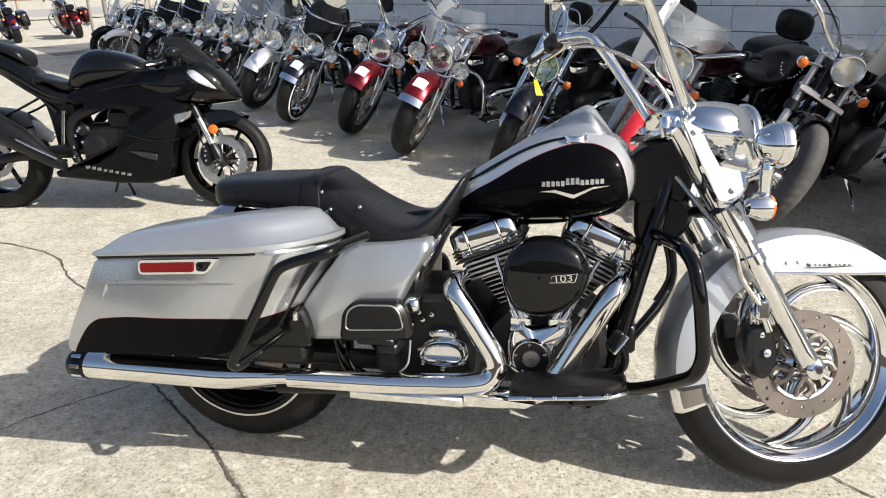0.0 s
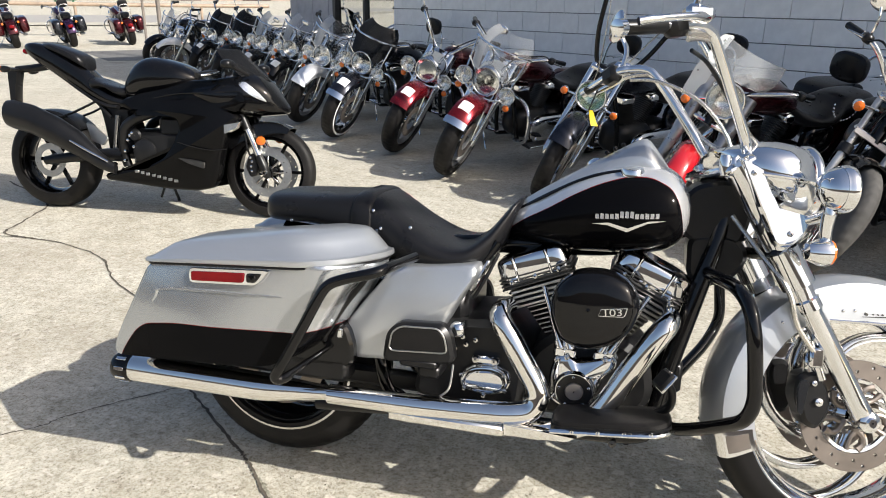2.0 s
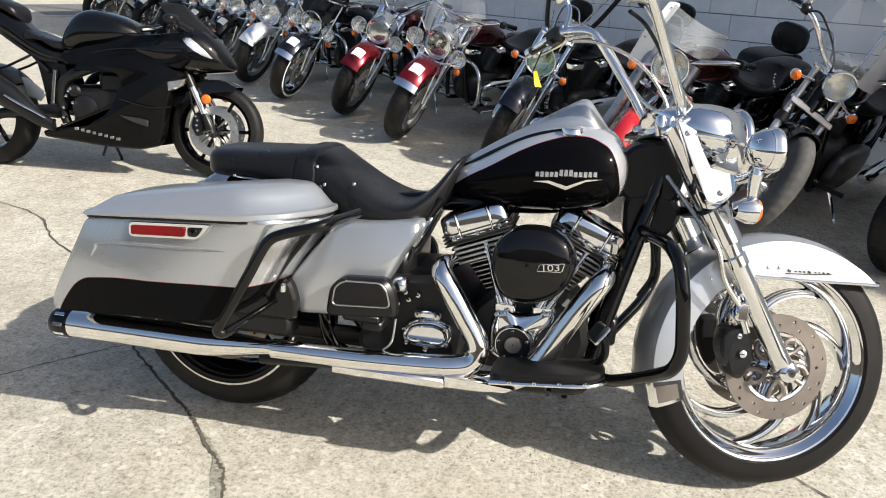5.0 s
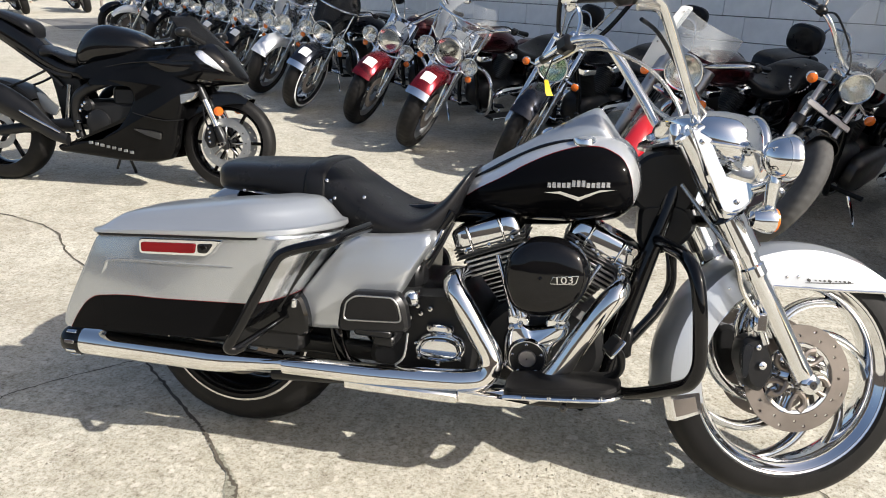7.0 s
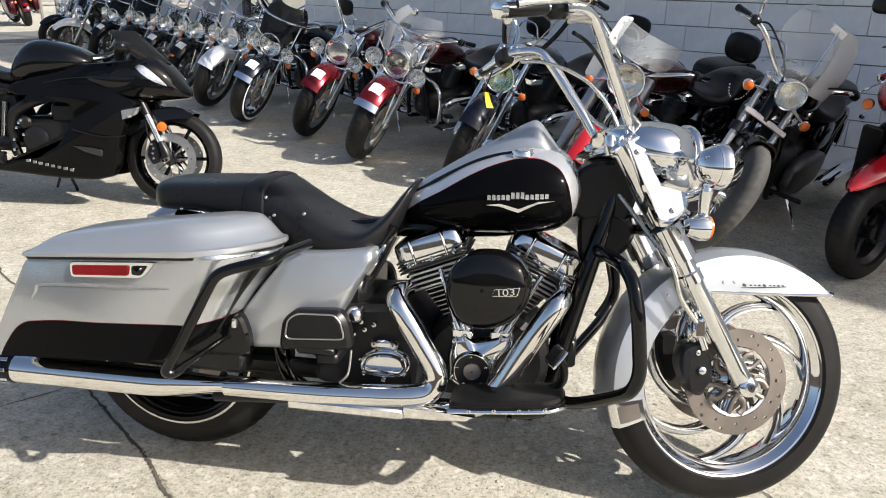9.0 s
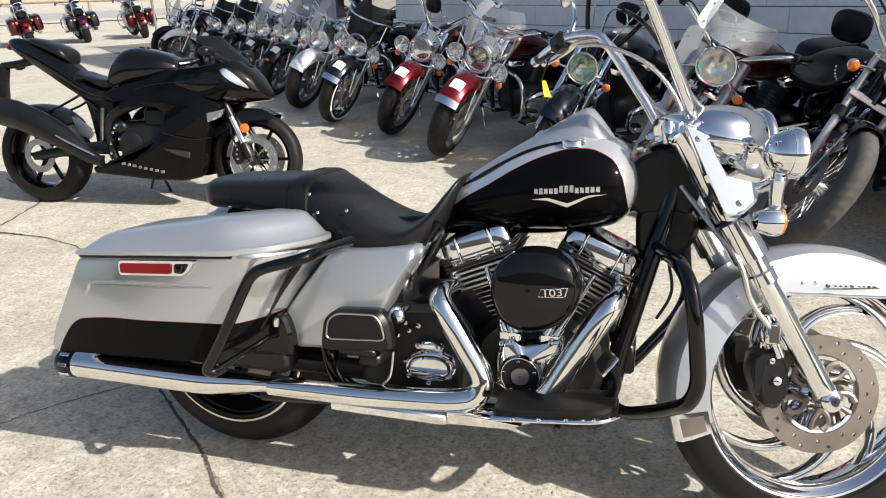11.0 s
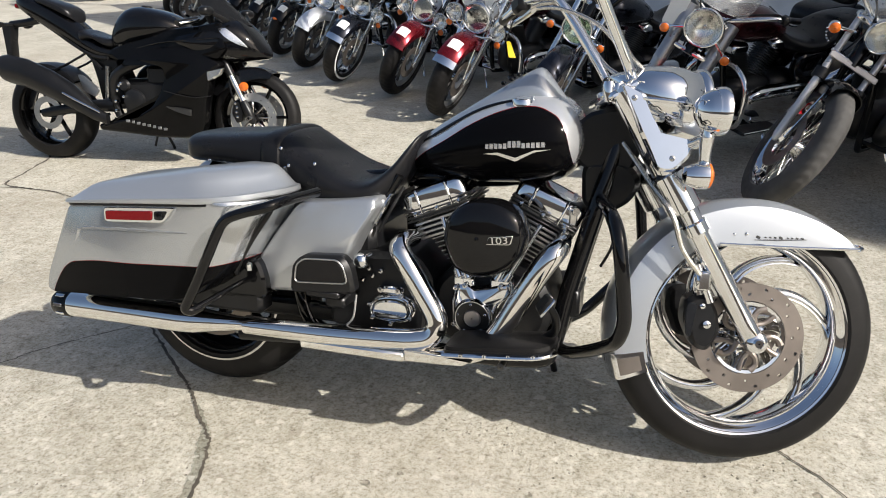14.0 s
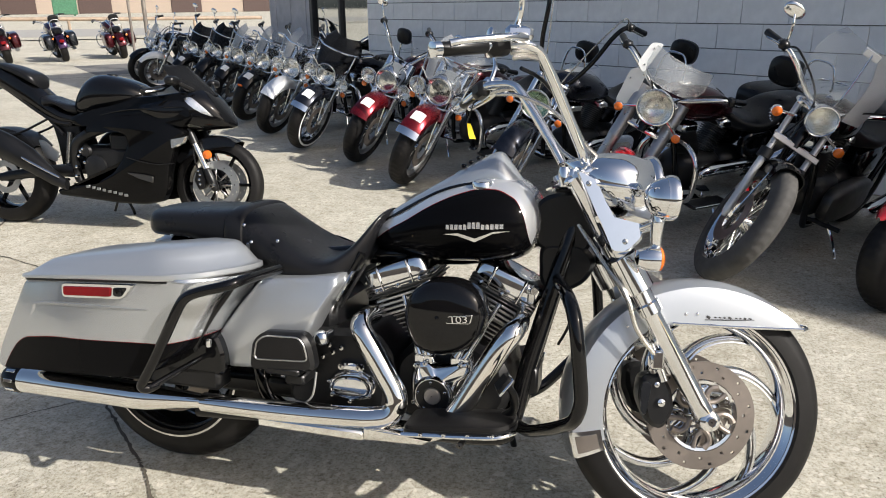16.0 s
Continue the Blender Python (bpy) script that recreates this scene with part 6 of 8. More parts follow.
        pr = part("pushrod_tube", Geo().tube([A, A + (B - A) * 0.12, A + (B - A) * 0.13, A + (B - A) * 0.5, A + (B - A) * 0.51, B], [0.014, 0.014, 0.009, 0.009, 0.007, 0.007], 12), CHROME, root)
        part("tappet_block", Geo().box((a[0], a[1] + 0.01, a[2] - 0.012), (0.034, 0.034, 0.028), 0.006), CHROME, pr)
    ring = round_poly([(0.040, 0.585), (0.050, 0.652), (0.094, 0.696), (0.160, 0.701), (0.212, 0.676), (0.235, 0.622), (0.224, 0.557), (0.184, 0.508), (0.122, 0.486), (0.066, 0.508)], 0.05, 6)
    air = part("air_cleaner", Geo().rings([[(0.127 + (x - 0.132) * k * 1.14, y, 0.610 + (z - 0.598) * k * 0.96) for x, z in ring] for y, k in ((-0.15, 0.96), (-0.17, 1.0), (-0.205, 1.0), (-0.222, 0.98), (-0.234, 0.93), (-0.243, 0.80), (-0.248, 0.55), (-0.2505, 0.25), (-0.251, 0.03))]), GLOSS_BLACK, root, "glossy black air cleaner cover with a number plate")
    num = text_mesh("103", 0.030, 0.0012)
    pl = part("number_plate", Geo().slab(round_poly([(0.143, 0.604), (0.207, 0.608), (0.213, 0.633), (0.149, 0.624)], 0.004), -0.238, -0.2515, bevel=0.002), CHROME, air, "small chrome emblem")
    part("plate_field", Geo().slab(round_poly([(0.1455, 0.6065), (0.2050, 0.6105), (0.2105, 0.6305), (0.1510, 0.6220)], 0.003), -0.2465, -0.2525), GLOSS_BLACK, pl)
    part("numerals", num, CHROME, pl, "numerals 103", m=Matrix.Translation((0.178, -0.2532, 0.6175)) @ Matrix.Rotation(radians(90), 4, "X") @ Matrix.Rotation(radians(7), 4, "Z") @ Matrix.Diagonal((1.08, 0.80, 1, 1)))
    part("air_cleaner_bolt", Geo().lathe([(0.002, -0.257), (0.005, -0.256), (0.006, -0.244)], 10, (0.120, 0, 0.616)), GLOSS_BLACK, air)
    cam = part("cam_cover", pillow(round_poly([(0.035, 0.348), (0.03, 0.42), (0.045, 0.47), (0.075, 0.482), (0.10, 0.465), (0.15, 0.478), (0.20, 0.492), (0.205, 0.455), (0.17, 0.42), (0.155, 0.36), (0.11, 0.33), (0.06, 0.33)], 0.018), -0.12, -0.186, 0.024, 6, 0.010), CHROME, root)
    part("timer_cover", Geo().lathe([(0.002, -0.197), (0.026, -0.197), (0.030, -0.201), (0.047, -0.201), (0.052, -0.195), (0.054, -0.18)], 40, (0.100, 0, 0.386)), CHROME, cam)
    part("timer_insert", Geo().lathe([(0.024, -0.2012), (0.025, -0.2030), (0.044, -0.2030), (0.046, -0.2005)], 40, (0.100, 0, 0.386)), SATIN_BLACK, cam)
    part("timer_badge", Geo().lathe([(0.002, -0.2040), (0.021, -0.2038), (0.0235, -0.2005)], 28, (0.100, 0, 0.386)), FORK_GREY, cam)
    for j in range(5):
        a = 2 * math.pi * j / 5 + 0.4
        part("cover_bolt", Geo().lathe([(0.002, -0.208), (0.004, -0.207), (0.005, -0.200)], 8, (0.100 + 0.039 * math.cos(a), 0, 0.386 + 0.039 * math.sin(a))), DULL_CHROME, cam)
    for x, z in ((0.05, 0.462), (0.075, 0.47), (0.17, 0.475), (0.192, 0.478), (0.045, 0.36), (0.15, 0.345)):
        part("cover_bolt", Geo().lathe([(0.002, -0.193), (0.006, -0.192), (0.007, -0.184)], 8, (x, 0, z)), DULL_CHROME, cam)
    tr = part("gearbox_cover", pillow(round_poly([(-0.207, 0.365), (-0.195, 0.405), (-0.16, 0.422), (-0.11, 0.426), (-0.072, 0.412), (-0.060, 0.38), (-0.075, 0.348), (-0.12, 0.332), (-0.17, 0.336), (-0.20, 0.348)], 0.02), -0.13, -0.191, 0.022), CHROME, root)
    oval = round_poly([(-0.207, 0.365), (-0.195, 0.405), (-0.16, 0.422), (-0.11, 0.426), (-0.072, 0.412), (-0.060, 0.38), (-0.075, 0.348), (-0.12, 0.332), (-0.17, 0.336), (-0.20, 0.348)], 0.02)
    part("cover_groove", Geo().slab([(-0.134 + (x + 0.134) * 0.80, 0.379 + (z - 0.379) * 0.72) for x, z in oval], -0.188, -0.1915), GLOSS_BLACK, tr)
    part("cover_face", Geo().slab([(-0.134 + (x + 0.134) * 0.74, 0.378 + (z - 0.379) * 0.62) for x, z in oval], -0.188, -0.1965, bevel=0.004), CHROME, tr)
    part("cover_lip", Geo().tube([(-0.134 + (x + 0.134) * 0.82, -0.191, 0.379 + (z - 0.379) * 0.75) for x, z in oval], 0.003, 6, closed=True), CHROME, tr)
    for x, z in ((-0.188, 0.352), (-0.196, 0.388), (-0.082, 0.400), (-0.078, 0.358), (-0.135, 0.338)):
        part("cover_bolt", Geo().lathe([(0.002, -0.196), (0.006, -0.195), (0.0068, -0.180)], 10, (x, 0, z)), DULL_CHROME, tr)
    for x in (-0.160, -0.110):
        part("lug_bolt", Geo().lathe([(0.002, -0.202), (0.008, -0.201), (0.009, -0.188)], 12, (x, 0, 0.437)), DULL_CHROME, tr)
    part("cover_lug", Geo().box((-0.135, -0.175, 0.434), (0.075, 0.035, 0.022), 0.006), CHROME, tr)
    part("oil_plug", Geo().blob((-0.206, -0.22, 0.520), (0.022, 0.02, 0.022), 18, 12).tube([(-0.206, -0.10, 0.51), (-0.206, -0.21, 0.519)], 0.013, 12), CHROME, root)
    for x, z in ((-0.165, 0.485), (-0.19, 0.47), (-0.22, 0.455), (-0.20, 0.49), (-0.06, 0.50)):
        part("case_bolt", Geo().lathe([(0.002, -0.186), (0.007, -0.185), (0.008, -0.165)], 8, (x, 0, z)), DULL_CHROME, root)
    part("primary_cover", Geo().blob((-0.06, 0.19, 0.39), (0.31, 0.055, 0.115), 28, 12, 3.4), CHROME, root)
    part("intake", Geo().tube([(0.02, -0.02, 0.60), (0.10, -0.06, 0.61), (0.20, -0.02, 0.60)], 0.025, 12, 4).box((0.11, -0.10, 0.61), (0.07, 0.1, 0.07), 0.012), SATIN_BLACK, root)

    # exhaust
    ex = part("exhaust_shield", Geo().tube([(-0.090, -0.120, 0.570), (-0.102, -0.172, 0.572), (-0.098, -0.210, 0.556), (-0.068, -0.222, 0.516), (-0.026, -0.228, 0.452), (0.008, -0.232, 0.396), (0.012, -0.236, 0.362), (-0.006, -0.242, 0.336), (-0.046, -0.250, 0.326), (-0.12, -0.258, 0.322), (-0.30, -0.270, 0.318), (-0.515, -0.280, 0.319), (-0.524, -0.280, 0.319), (-0.526, -0.280, 0.319)], [0.022, 0.028, 0.029, 0.030, 0.030, 0.030, 0.030, 0.030, 0.030, 0.029, 0.028, 0.0265, 0.0262, 0.0205], 22, 6), PIPE_CHROME, root)
    part("front_pipe", Geo().tube([(0.315, -0.09, 0.598), (0.318, -0.16, 0.594), (0.308, -0.195, 0.583), (0.285, -0.206, 0.552), (0.234, -0.210, 0.465), (0.174, -0.215, 0.358), (0.120, -0.22, 0.305), (0.02, -0.225, 0.282), (-0.12, -0.24, 0.290)], [0.020, 0.024, 0.028, 0.030, 0.030, 0.030, 0.029, 0.027, 0.026], 22, 6), PIPE_CHROME, root)
    mf = part("muffler", Geo().tube([(-0.500, -0.281, 0.322), (-0.53, -0.282, 0.322), (-0.56, -0.283, 0.321), (-0.70, -0.285, 0.314), (-0.74, -0.286, 0.313), (-1.115, -0.286, 0.314), (-1.130, -0.286, 0.314)], [0.018, 0.019, 0.0215, 0.0375, 0.0392, 0.0400, 0.039], 28), PIPE_CHROME, root)
    tip = part("muffler_tip", Geo().lathe([(0.039, 0.0), (0.042, -0.004), (0.042, -0.046), (0.035, -0.058), (0.029, -0.058), (0.029, -0.01)], 28, (-1.128, -0.286, 0.314), "x"), GLOSS_BLACK, mf)
    g = Geo()
    for j in range(9):
        a = 2 * math.pi * j / 9
        g.box((-1.153, 0, 0.0425), (0.030, 0.010, 0.003), 0.001, m=Matrix.Translation((0, -0.286, 0.314)) @ Matrix.Rotation(a, 4, "X"))
    part("tip_flutes", g, CHROME, tip)
    # dark tube added only to close a sunlit gap in the ground shadow
    part("shadow_gap_tube", Geo().tube([(-0.60, -0.205, 0.258), (-0.50, -0.205, 0.265), (-0.36, -0.205, 0.276), (-0.14, -0.205, 0.294)], 0.022, 14, 3), SATIN_BLACK, root)
    part("heat_shield", Geo().box((-0.215, -0.275, 0.285), (0.305, 0.022, 0.026), 0.005), PIPE_CHROME, root)
    part("lower_shield", Geo().slab([(-0.065, 0.305), (0.03, 0.305), (0.120, 0.296), (0.10, 0.283), (-0.063, 0.276)], -0.255, -0.280, bevel=0.004), PIPE_CHROME, root)


    # frame and guards
    g = Geo()
    for s in (-1, 1):
        g.tube([(0.43, s * 0.035, 0.84), (0.395, s * 0.06, 0.70), (0.335, s * 0.085, 0.46), (0.30, s * 0.10, 0.30), (0.24, s * 0.11, 0.25), (-0.10, s * 0.12, 0.245), (-0.38, s * 0.12, 0.26), (-0.45, s * 0.12, 0.40), (-0.47, s * 0.11, 0.60)], 0.0235, 14, 6)
        g.tube([(-0.30, s * 0.10, 0.69), (-0.22, s * 0.12, 0.62), (-0.13, s * 0.12, 0.74)], 0.012, 10, 4)
    g.tube([(0.44, 0, 0.86), (0.2, 0, 0.745), (-0.1, 0, 0.72), (-0.5, 0, 0.68), (-0.8, 0, 0.70)], 0.028, 12, 4)
    part("frame", g, GLOSS_BLACK, root)
    part("neck_cover", Geo().slab(round_poly([(0.325, 0.79), (0.315, 0.86), (0.345, 0.915), (0.42, 0.935), (0.475, 0.92), (0.495, 0.86), (0.475, 0.775), (0.41, 0.745)], 0.03), -0.058, 0.058, bevel=0.010), SATIN_BLACK, root)
    part("harness_cover", Geo().slab(round_poly([(0.345, 0.79), (0.46, 0.80), (0.50, 0.75), (0.47, 0.69), (0.40, 0.655), (0.35, 0.68)], 0.03), -0.062, 0.062, bevel=0.012), SATIN_BLACK, root)
    part("wiring", Geo().tube([(-0.16, -0.08, 0.70), (-0.175, -0.12, 0.655), (-0.20, -0.13, 0.60)], 0.006, 8, 4).tube([(-0.135, -0.08, 0.70), (-0.155, -0.13, 0.645), (-0.185, -0.14, 0.585)], 0.005, 8, 4), SATIN_BLACK, root)
    part("wiring_guide", Geo().tube([(-0.15, -0.10, 0.71), (-0.162, -0.145, 0.665), (-0.19, -0.155, 0.61)], 0.006, 8, 4), DULL_CHROME, root)
    part("engine_guard", Geo().tube([(0.40, -0.0, 0.702), (0.402, -0.08, 0.702), (0.425, -0.20, 0.711), (0.446, -0.29, 0.712), (0.466, -0.342, 0.684), (0.479, -0.361, 0.627), (0.490, -0.362, 0.544), (0.495, -0.360, 0.481), (0.482, -0.350, 0.434), (0.451, -0.30, 0.394), (0.405, -0.24, 0.352), (0.354, -0.17, 0.312), (0.31, -0.11, 0.30)], 0.0165, 16, 6).tube([(0.40, 0.0, 0.702), (0.402, 0.08, 0.702), (0.425, 0.20, 0.711), (0.446, 0.29, 0.712), (0.466, 0.342, 0.684), (0.479, 0.361, 0.627), (0.490, 0.362, 0.544), (0.495, 0.360, 0.481), (0.482, 0.350, 0.434), (0.451, 0.30, 0.394), (0.405, 0.24, 0.352), (0.354, 0.17, 0.312), (0.31, 0.11, 0.30)], 0.0165, 16, 6), GLOSS_BLACK, root, "glossy black tubular engine guard")
    part("horn_bracket", Geo().box((0.335, -0.07, 0.655), (0.02, 0.05, 0.05), 0.004).tube([(0.31, -0.05, 0.665), (0.345, -0.11, 0.672)], 0.010, 10), DULL_CHROME, root)
    part("clutch_cable", Geo().tube([(0.46, 0.02, 0.80), (0.425, -0.05, 0.70), (0.44, -0.08, 0.60), (0.41, -0.06, 0.52)], 0.004, 8, 6), SATIN_BLACK, root)

    # footboards and controls
    for s in (-1, 1):
        o = round_poly([(0.056, 0.205), (0.056, 0.330), (0.30, 0.338), (0.338, 0.305), (0.338, 0.215)], 0.03)
        fb = part("floorboard", Geo().rings([[(x, s * y, z + (x - 0.06) * 0.115) for x, y in o] for z in (0.325, 0.342)]), SATIN_BLACK, root)
        pad = part("rubber_pad", Geo().rings([[(0.198 + (x - 0.198) * k, s * (0.27 + (y - 0.27) * k), z + (x - 0.06) * 0.115) for x, y in o] for z, k in ((0.342, 0.98), (0.352, 0.96), (0.355, 0.90))]), RUBBER, fb)
        part("board_trim", Geo().tube([(0.058, s * 0.333, 0.331), (0.19, s * 0.339, 0.346), (0.298, s * 0.339, 0.359), (0.340, s * 0.306, 0.364)], 0.006, 8, 4), CHROME, fb)
        for x in (0.11, 0.17, 0.23, 0.29):
            part("board_bolt", Geo().lathe([(0.002, s * 0.3455), (0.005, s * 0.345), (0.006, s * 0.339)], 8, (x, 0, 0.331 + (x - 0.06) * 0.115 + 0.004)), CHROME, fb)
        part("board_mount", Geo().box((0.10, s * 0.18, 0.312), (0.04, 0.16, 0.03), 0.006).box((0.26, s * 0.18, 0.325), (0.04, 0.16, 0.03), 0.006).lathe([(0.002, s * 0.315), (0.009, s * 0.313), (0.009, s * 0.28)], 14, (0.205, 0, 0.312)), DARK_ALLOY, fb)
        # passenger board folded up against the side
        o2 = round_poly([(-0.388, 0.432), (-0.378, 0.512), (-0.348, 0.541), (-0.228, 0.548), (-0.208, 0.520), (-0.194, 0.448)], 0.022)
        pb = part("passenger_board", Geo().slab(o2, s * 0.245, s * 0.292, bevel=0.010), SATIN_BLACK, root, "folded black passenger footboard")
        c = (-0.290, 0.492)
        part("board_inlay", Geo().tube([(c[0] + (x - c[0]) * 0.80, s * 0.2935, c[1] + (z - c[1]) * 0.62 + 0.012) for x, z in o2], 0.0025, 6, closed=True), ALLOY, pb)
        part("board_pad", Geo().slab([(c[0] + (x - c[0]) * 0.76, c[1] + (z - c[1]) * 0.58 + 0.012) for x, z in o2], s * 0.287, s * 0.295, bevel=0.002), RUBBER, pb)
        part("board_hinge", Geo().box((-0.29, s * 0.258, 0.439), (0.10, 0.07, 0.022), 0.006).box((-0.27, s * 0.20, 0.407), (0.06, 0.12, 0.035), 0.008), SATIN_BLACK, pb)
        part("board_wire", Geo().tube([(-0.205, s * 0.258, 0.437), (-0.21, s * 0.268, 0.378), (-0.235, s * 0.258, 0.348)], 0.003, 6, 4), ALLOY, pb)
    bp = part("brake_pedal", Geo().box((0, 0, 0), (0.046, 0.052, 0.014), 0.005, Matrix.Translation((0.306, -0.31, 0.488)) @ Matrix.Rotation(radians(22), 4, "Z") @ Matrix.Rotation(radians(-52), 4, "Y")), RUBBER, root)
    part("pedal_arm", Geo().tube([(0.312, -0.295, 0.482), (0.33, -0.285, 0.45), (0.325, -0.26, 0.40), (0.27, -0.22, 0.35)], [0.008, 0.010, 0.011, 0.012], 10, 5), SATIN_BLACK, bp)
    part("pedal_frame", Geo().box((0, 0, 0), (0.053, 0.060, 0.007), 0.003, Matrix.Translation((0.309, -0.308, 0.485)) @ Matrix.Rotation(radians(22), 4, "Z") @ Matrix.Rotation(radians(-52), 4, "Y")), CHROME, bp)
    part("regulator", Geo().box((0.345, -0.05, 0.42), (0.04, 0.10, 0.08), 0.008), SATIN_BLACK, root)
    part("side_stand", Geo().tube([(0.20, 0.14, 0.25), (0.24, 0.25, 0.12), (0.26, 0.33, -0.030)], 0.011, 10, 3).box((0.265, 0.335, -0.036), (0.07, 0.045, 0.014), 0.005), SATIN_BLACK, root)
    part("belt_guard", Geo().box((-0.50, 0.15, 0.42), (0.45, 0.03, 0.05), 0.01), SATIN_BLACK, root)
    return root


hero()


# ---- the black sport machine ----
def sport_bike():
    root = thing("sport_motorcycle", Matrix.Translation((-2.82, 2.232, 0)) @ Matrix.Rotation(radians(5.9), 4, "Z") @ Matrix.Rotation(radians(-8), 4, "X"), "black sport motorcycle with full fairing and low exhaust, on its stand", "motorcycle")
    S = steer_matrix(3.0, 0.778, 0.293, 24.0)
    W = S @ Matrix.Translation((0.778, 0, 0.293))
    fwh = part("front_wheel", Geo().lathe([(0.002, -0.06), (0.024, -0.058), (0.032, -0.03), (0.032, 0.03), (0.024, 0.058), (0.002, 0.06)], 20), SATIN_BLACK, root, m=W)
    part("tyre", tyre_geo(0.293, 0.056, 0.230), RUBBER, fwh)
    part("rim", rim_geo(0.230, 0.046, 0.010), GLOSS_BLACK, fwh)
    part("spokes", cast_spokes(0.025, 0.219, 6, 0.020, 0.012), GLOSS_BLACK, fwh)
    for s in (-1, 1):
        d = part("brake_disc", disc_geo(0.105, 0.155, s * 0.068, 0.005), ALLOY, fwh)
        part("disc_carrier", cast_spokes(0.03, 0.108, 8, 0.014, 0.004), DULL_CHROME, d, m=Matrix.Translation((0, s * 0.068, 0)))
    W2 = Matrix.Translation((-0.728, 0, 0.312))
    rwh = part("rear_wheel", Geo().lathe([(0.002, -0.08), (0.03, -0.078), (0.04, -0.03), (0.04, 0.03), (0.03, 0.078), (0.002, 0.08)], 20), SATIN_BLACK, root, m=W2)
    part("tyre", tyre_geo(0.315, 0.088, 0.222), RUBBER, rwh)
    part("rim", rim_geo(0.222, 0.072, 0.010), GLOSS_BLACK, rwh)
    part("spokes", cast_spokes(0.03, 0.205, 6, 0.024, 0.014), GLOSS_BLACK, rwh)
    part("brake_disc", disc_geo(0.07, 0.110, -0.075, 0.005), ALLOY, rwh)
    up = Vector((-math.sin(radians(24)), 0, math.cos(radians(24))))
    foot = Vector((0.778, 0, 0.293))
    for s in (-1, 1):
        y = Vector((0, s * 0.100, 0))
        leg = part("fork_leg", Geo().tube([foot + y - up * 0.04, foot + y - up * 0.02, foot + y + up * 0.05, foot + y + up * 0.10, foot + y + up * 0.12], [0.014, 0.026, 0.028, 0.024, 0.020], 14), SATIN_BLACK, root, m=S)
        part("fork_tube", Geo().tube([foot + y + up * 0.10, foot + y + up * 0.30], 0.0205, 14), CHROME, leg)
        part("fork_upper", Geo().tube([foot + y + up * 0.29, foot + y + up * 0.60], 0.027, 14), SATIN_BLACK, leg)
        cal = part("brake_caliper", Geo().slab(round_poly([(0.645, 0.32), (0.665, 0.40), (0.705, 0.41), (0.735, 0.33), (0.715, 0.27), (0.675, 0.26)], 0.015), s * 0.05, s * 0.105, bevel=0.01), SATIN_BLACK, leg)
        g = Geo()
        for x, z in ((0.68, 0.385), (0.69, 0.36), (0.685, 0.33), (0.69, 0.30)):
            g.lathe([(0.002, s * 0.113), (0.008, s * 0.112), (0.009, s * 0.10)], 10, (x, 0, z))
        part("caliper_pistons", g, DULL_CHROME, cal)
        part("axle_end", Geo().lathe([(0.008, s * 0.145), (0.015, s * 0.145), (0.018, s * 0.12), (0.018, s * 0.10)], 14, tuple(foot)), DULL_CHROME, leg)
        part("brake_hose", Geo().tube([(0.675, s * 0.105, 0.40), (0.657, s * 0.11, 0.46), (0.645, s * 0.10, 0.56)], 0.006, 8, 4), SATIN_BLACK, leg)
        sg = part("turn_signal", Geo().lathe([(0.002, -s * 0.0), (0.026, s * 0.004), (0.030, s * 0.016), (0.026, s * 0.030), (0.002, s * 0.036)], 18, (0.775, s * 0.14, 0.495)), AMBER, root, "round amber reflector")
    fen = part("front_fender", fender_geo(0.318, 0.078, 62, 150, lambda d: 0.275 - 0.05 * max(0, math.sin(radians((d - 62) * 2.0))), 24), GLOSS_BLACK, root, m=W)
    # fuel tank
    tk = part("fuel_tank", hull([(-0.13, 0.73, 0.80, 0.08), (-0.09, 0.72, 0.88, 0.115), (-0.03, 0.72, 0.960, 0.135), (0.06, 0.73, 0.990, 0.155), (0.18, 0.75, 0.975, 0.165), (0.28, 0.78, 0.945, 0.150), (0.36, 0.80, 0.90, 0.10), (0.40, 0.82, 0.86, 0.05)], 30, 30, 2.6), GLOSS_BLACK, root, m=Matrix.Translation((-0.045, 0, 0)))
    part("filler_cap", Geo().lathe([(0.002, 0.014), (0.03, 0.013), (0.036, 0.006), (0.038, -0.01)], 22, axis="z", m=Matrix.Translation((0.105, 0, 0.982)) @ Matrix.Rotation(radians(5), 4, "Y")), SATIN_BLACK, tk)
    # seat and tail
    part("rider_seat", hull([(-0.43, 0.80, 0.85, 0.07), (-0.38, 0.77, 0.855, 0.115), (-0.30, 0.790, 0.825, 0.125), (-0.20, 0.735, 0.800, 0.115), (-0.12, 0.74, 0.80, 0.08), (-0.09, 0.75, 0.79, 0.05)], 20, 24, 3.0), LEATHER, root)
    tail = part("tail_cowl", hull([(-0.90, 1.015, 1.05, 0.02), (-0.86, 0.985, 1.066, 0.055), (-0.78, 0.93, 1.062, 0.075), (-0.68, 0.87, 1.035, 0.085), (-0.58, 0.81, 0.99, 0.095), (-0.48, 0.755, 0.93, 0.10), (-0.38, 0.70, 0.845, 0.10), (-0.28, 0.665, 0.775, 0.10), (-0.18, 0.655, 0.735, 0.09), (-0.12, 0.66, 0.70, 0.06)], 30, 26, 3.0), GLOSS_BLACK, root)
    part("pillion_seat", hull([(-0.74, 1.03, 1.065, 0.05), (-0.68, 1.015, 1.062, 0.085), (-0.56, 0.965, 1.03, 0.10), (-0.47, 0.92, 0.99, 0.095), (-0.445, 0.90, 0.95, 0.06)], 14, 20, 3.0), LEATHER, tail)
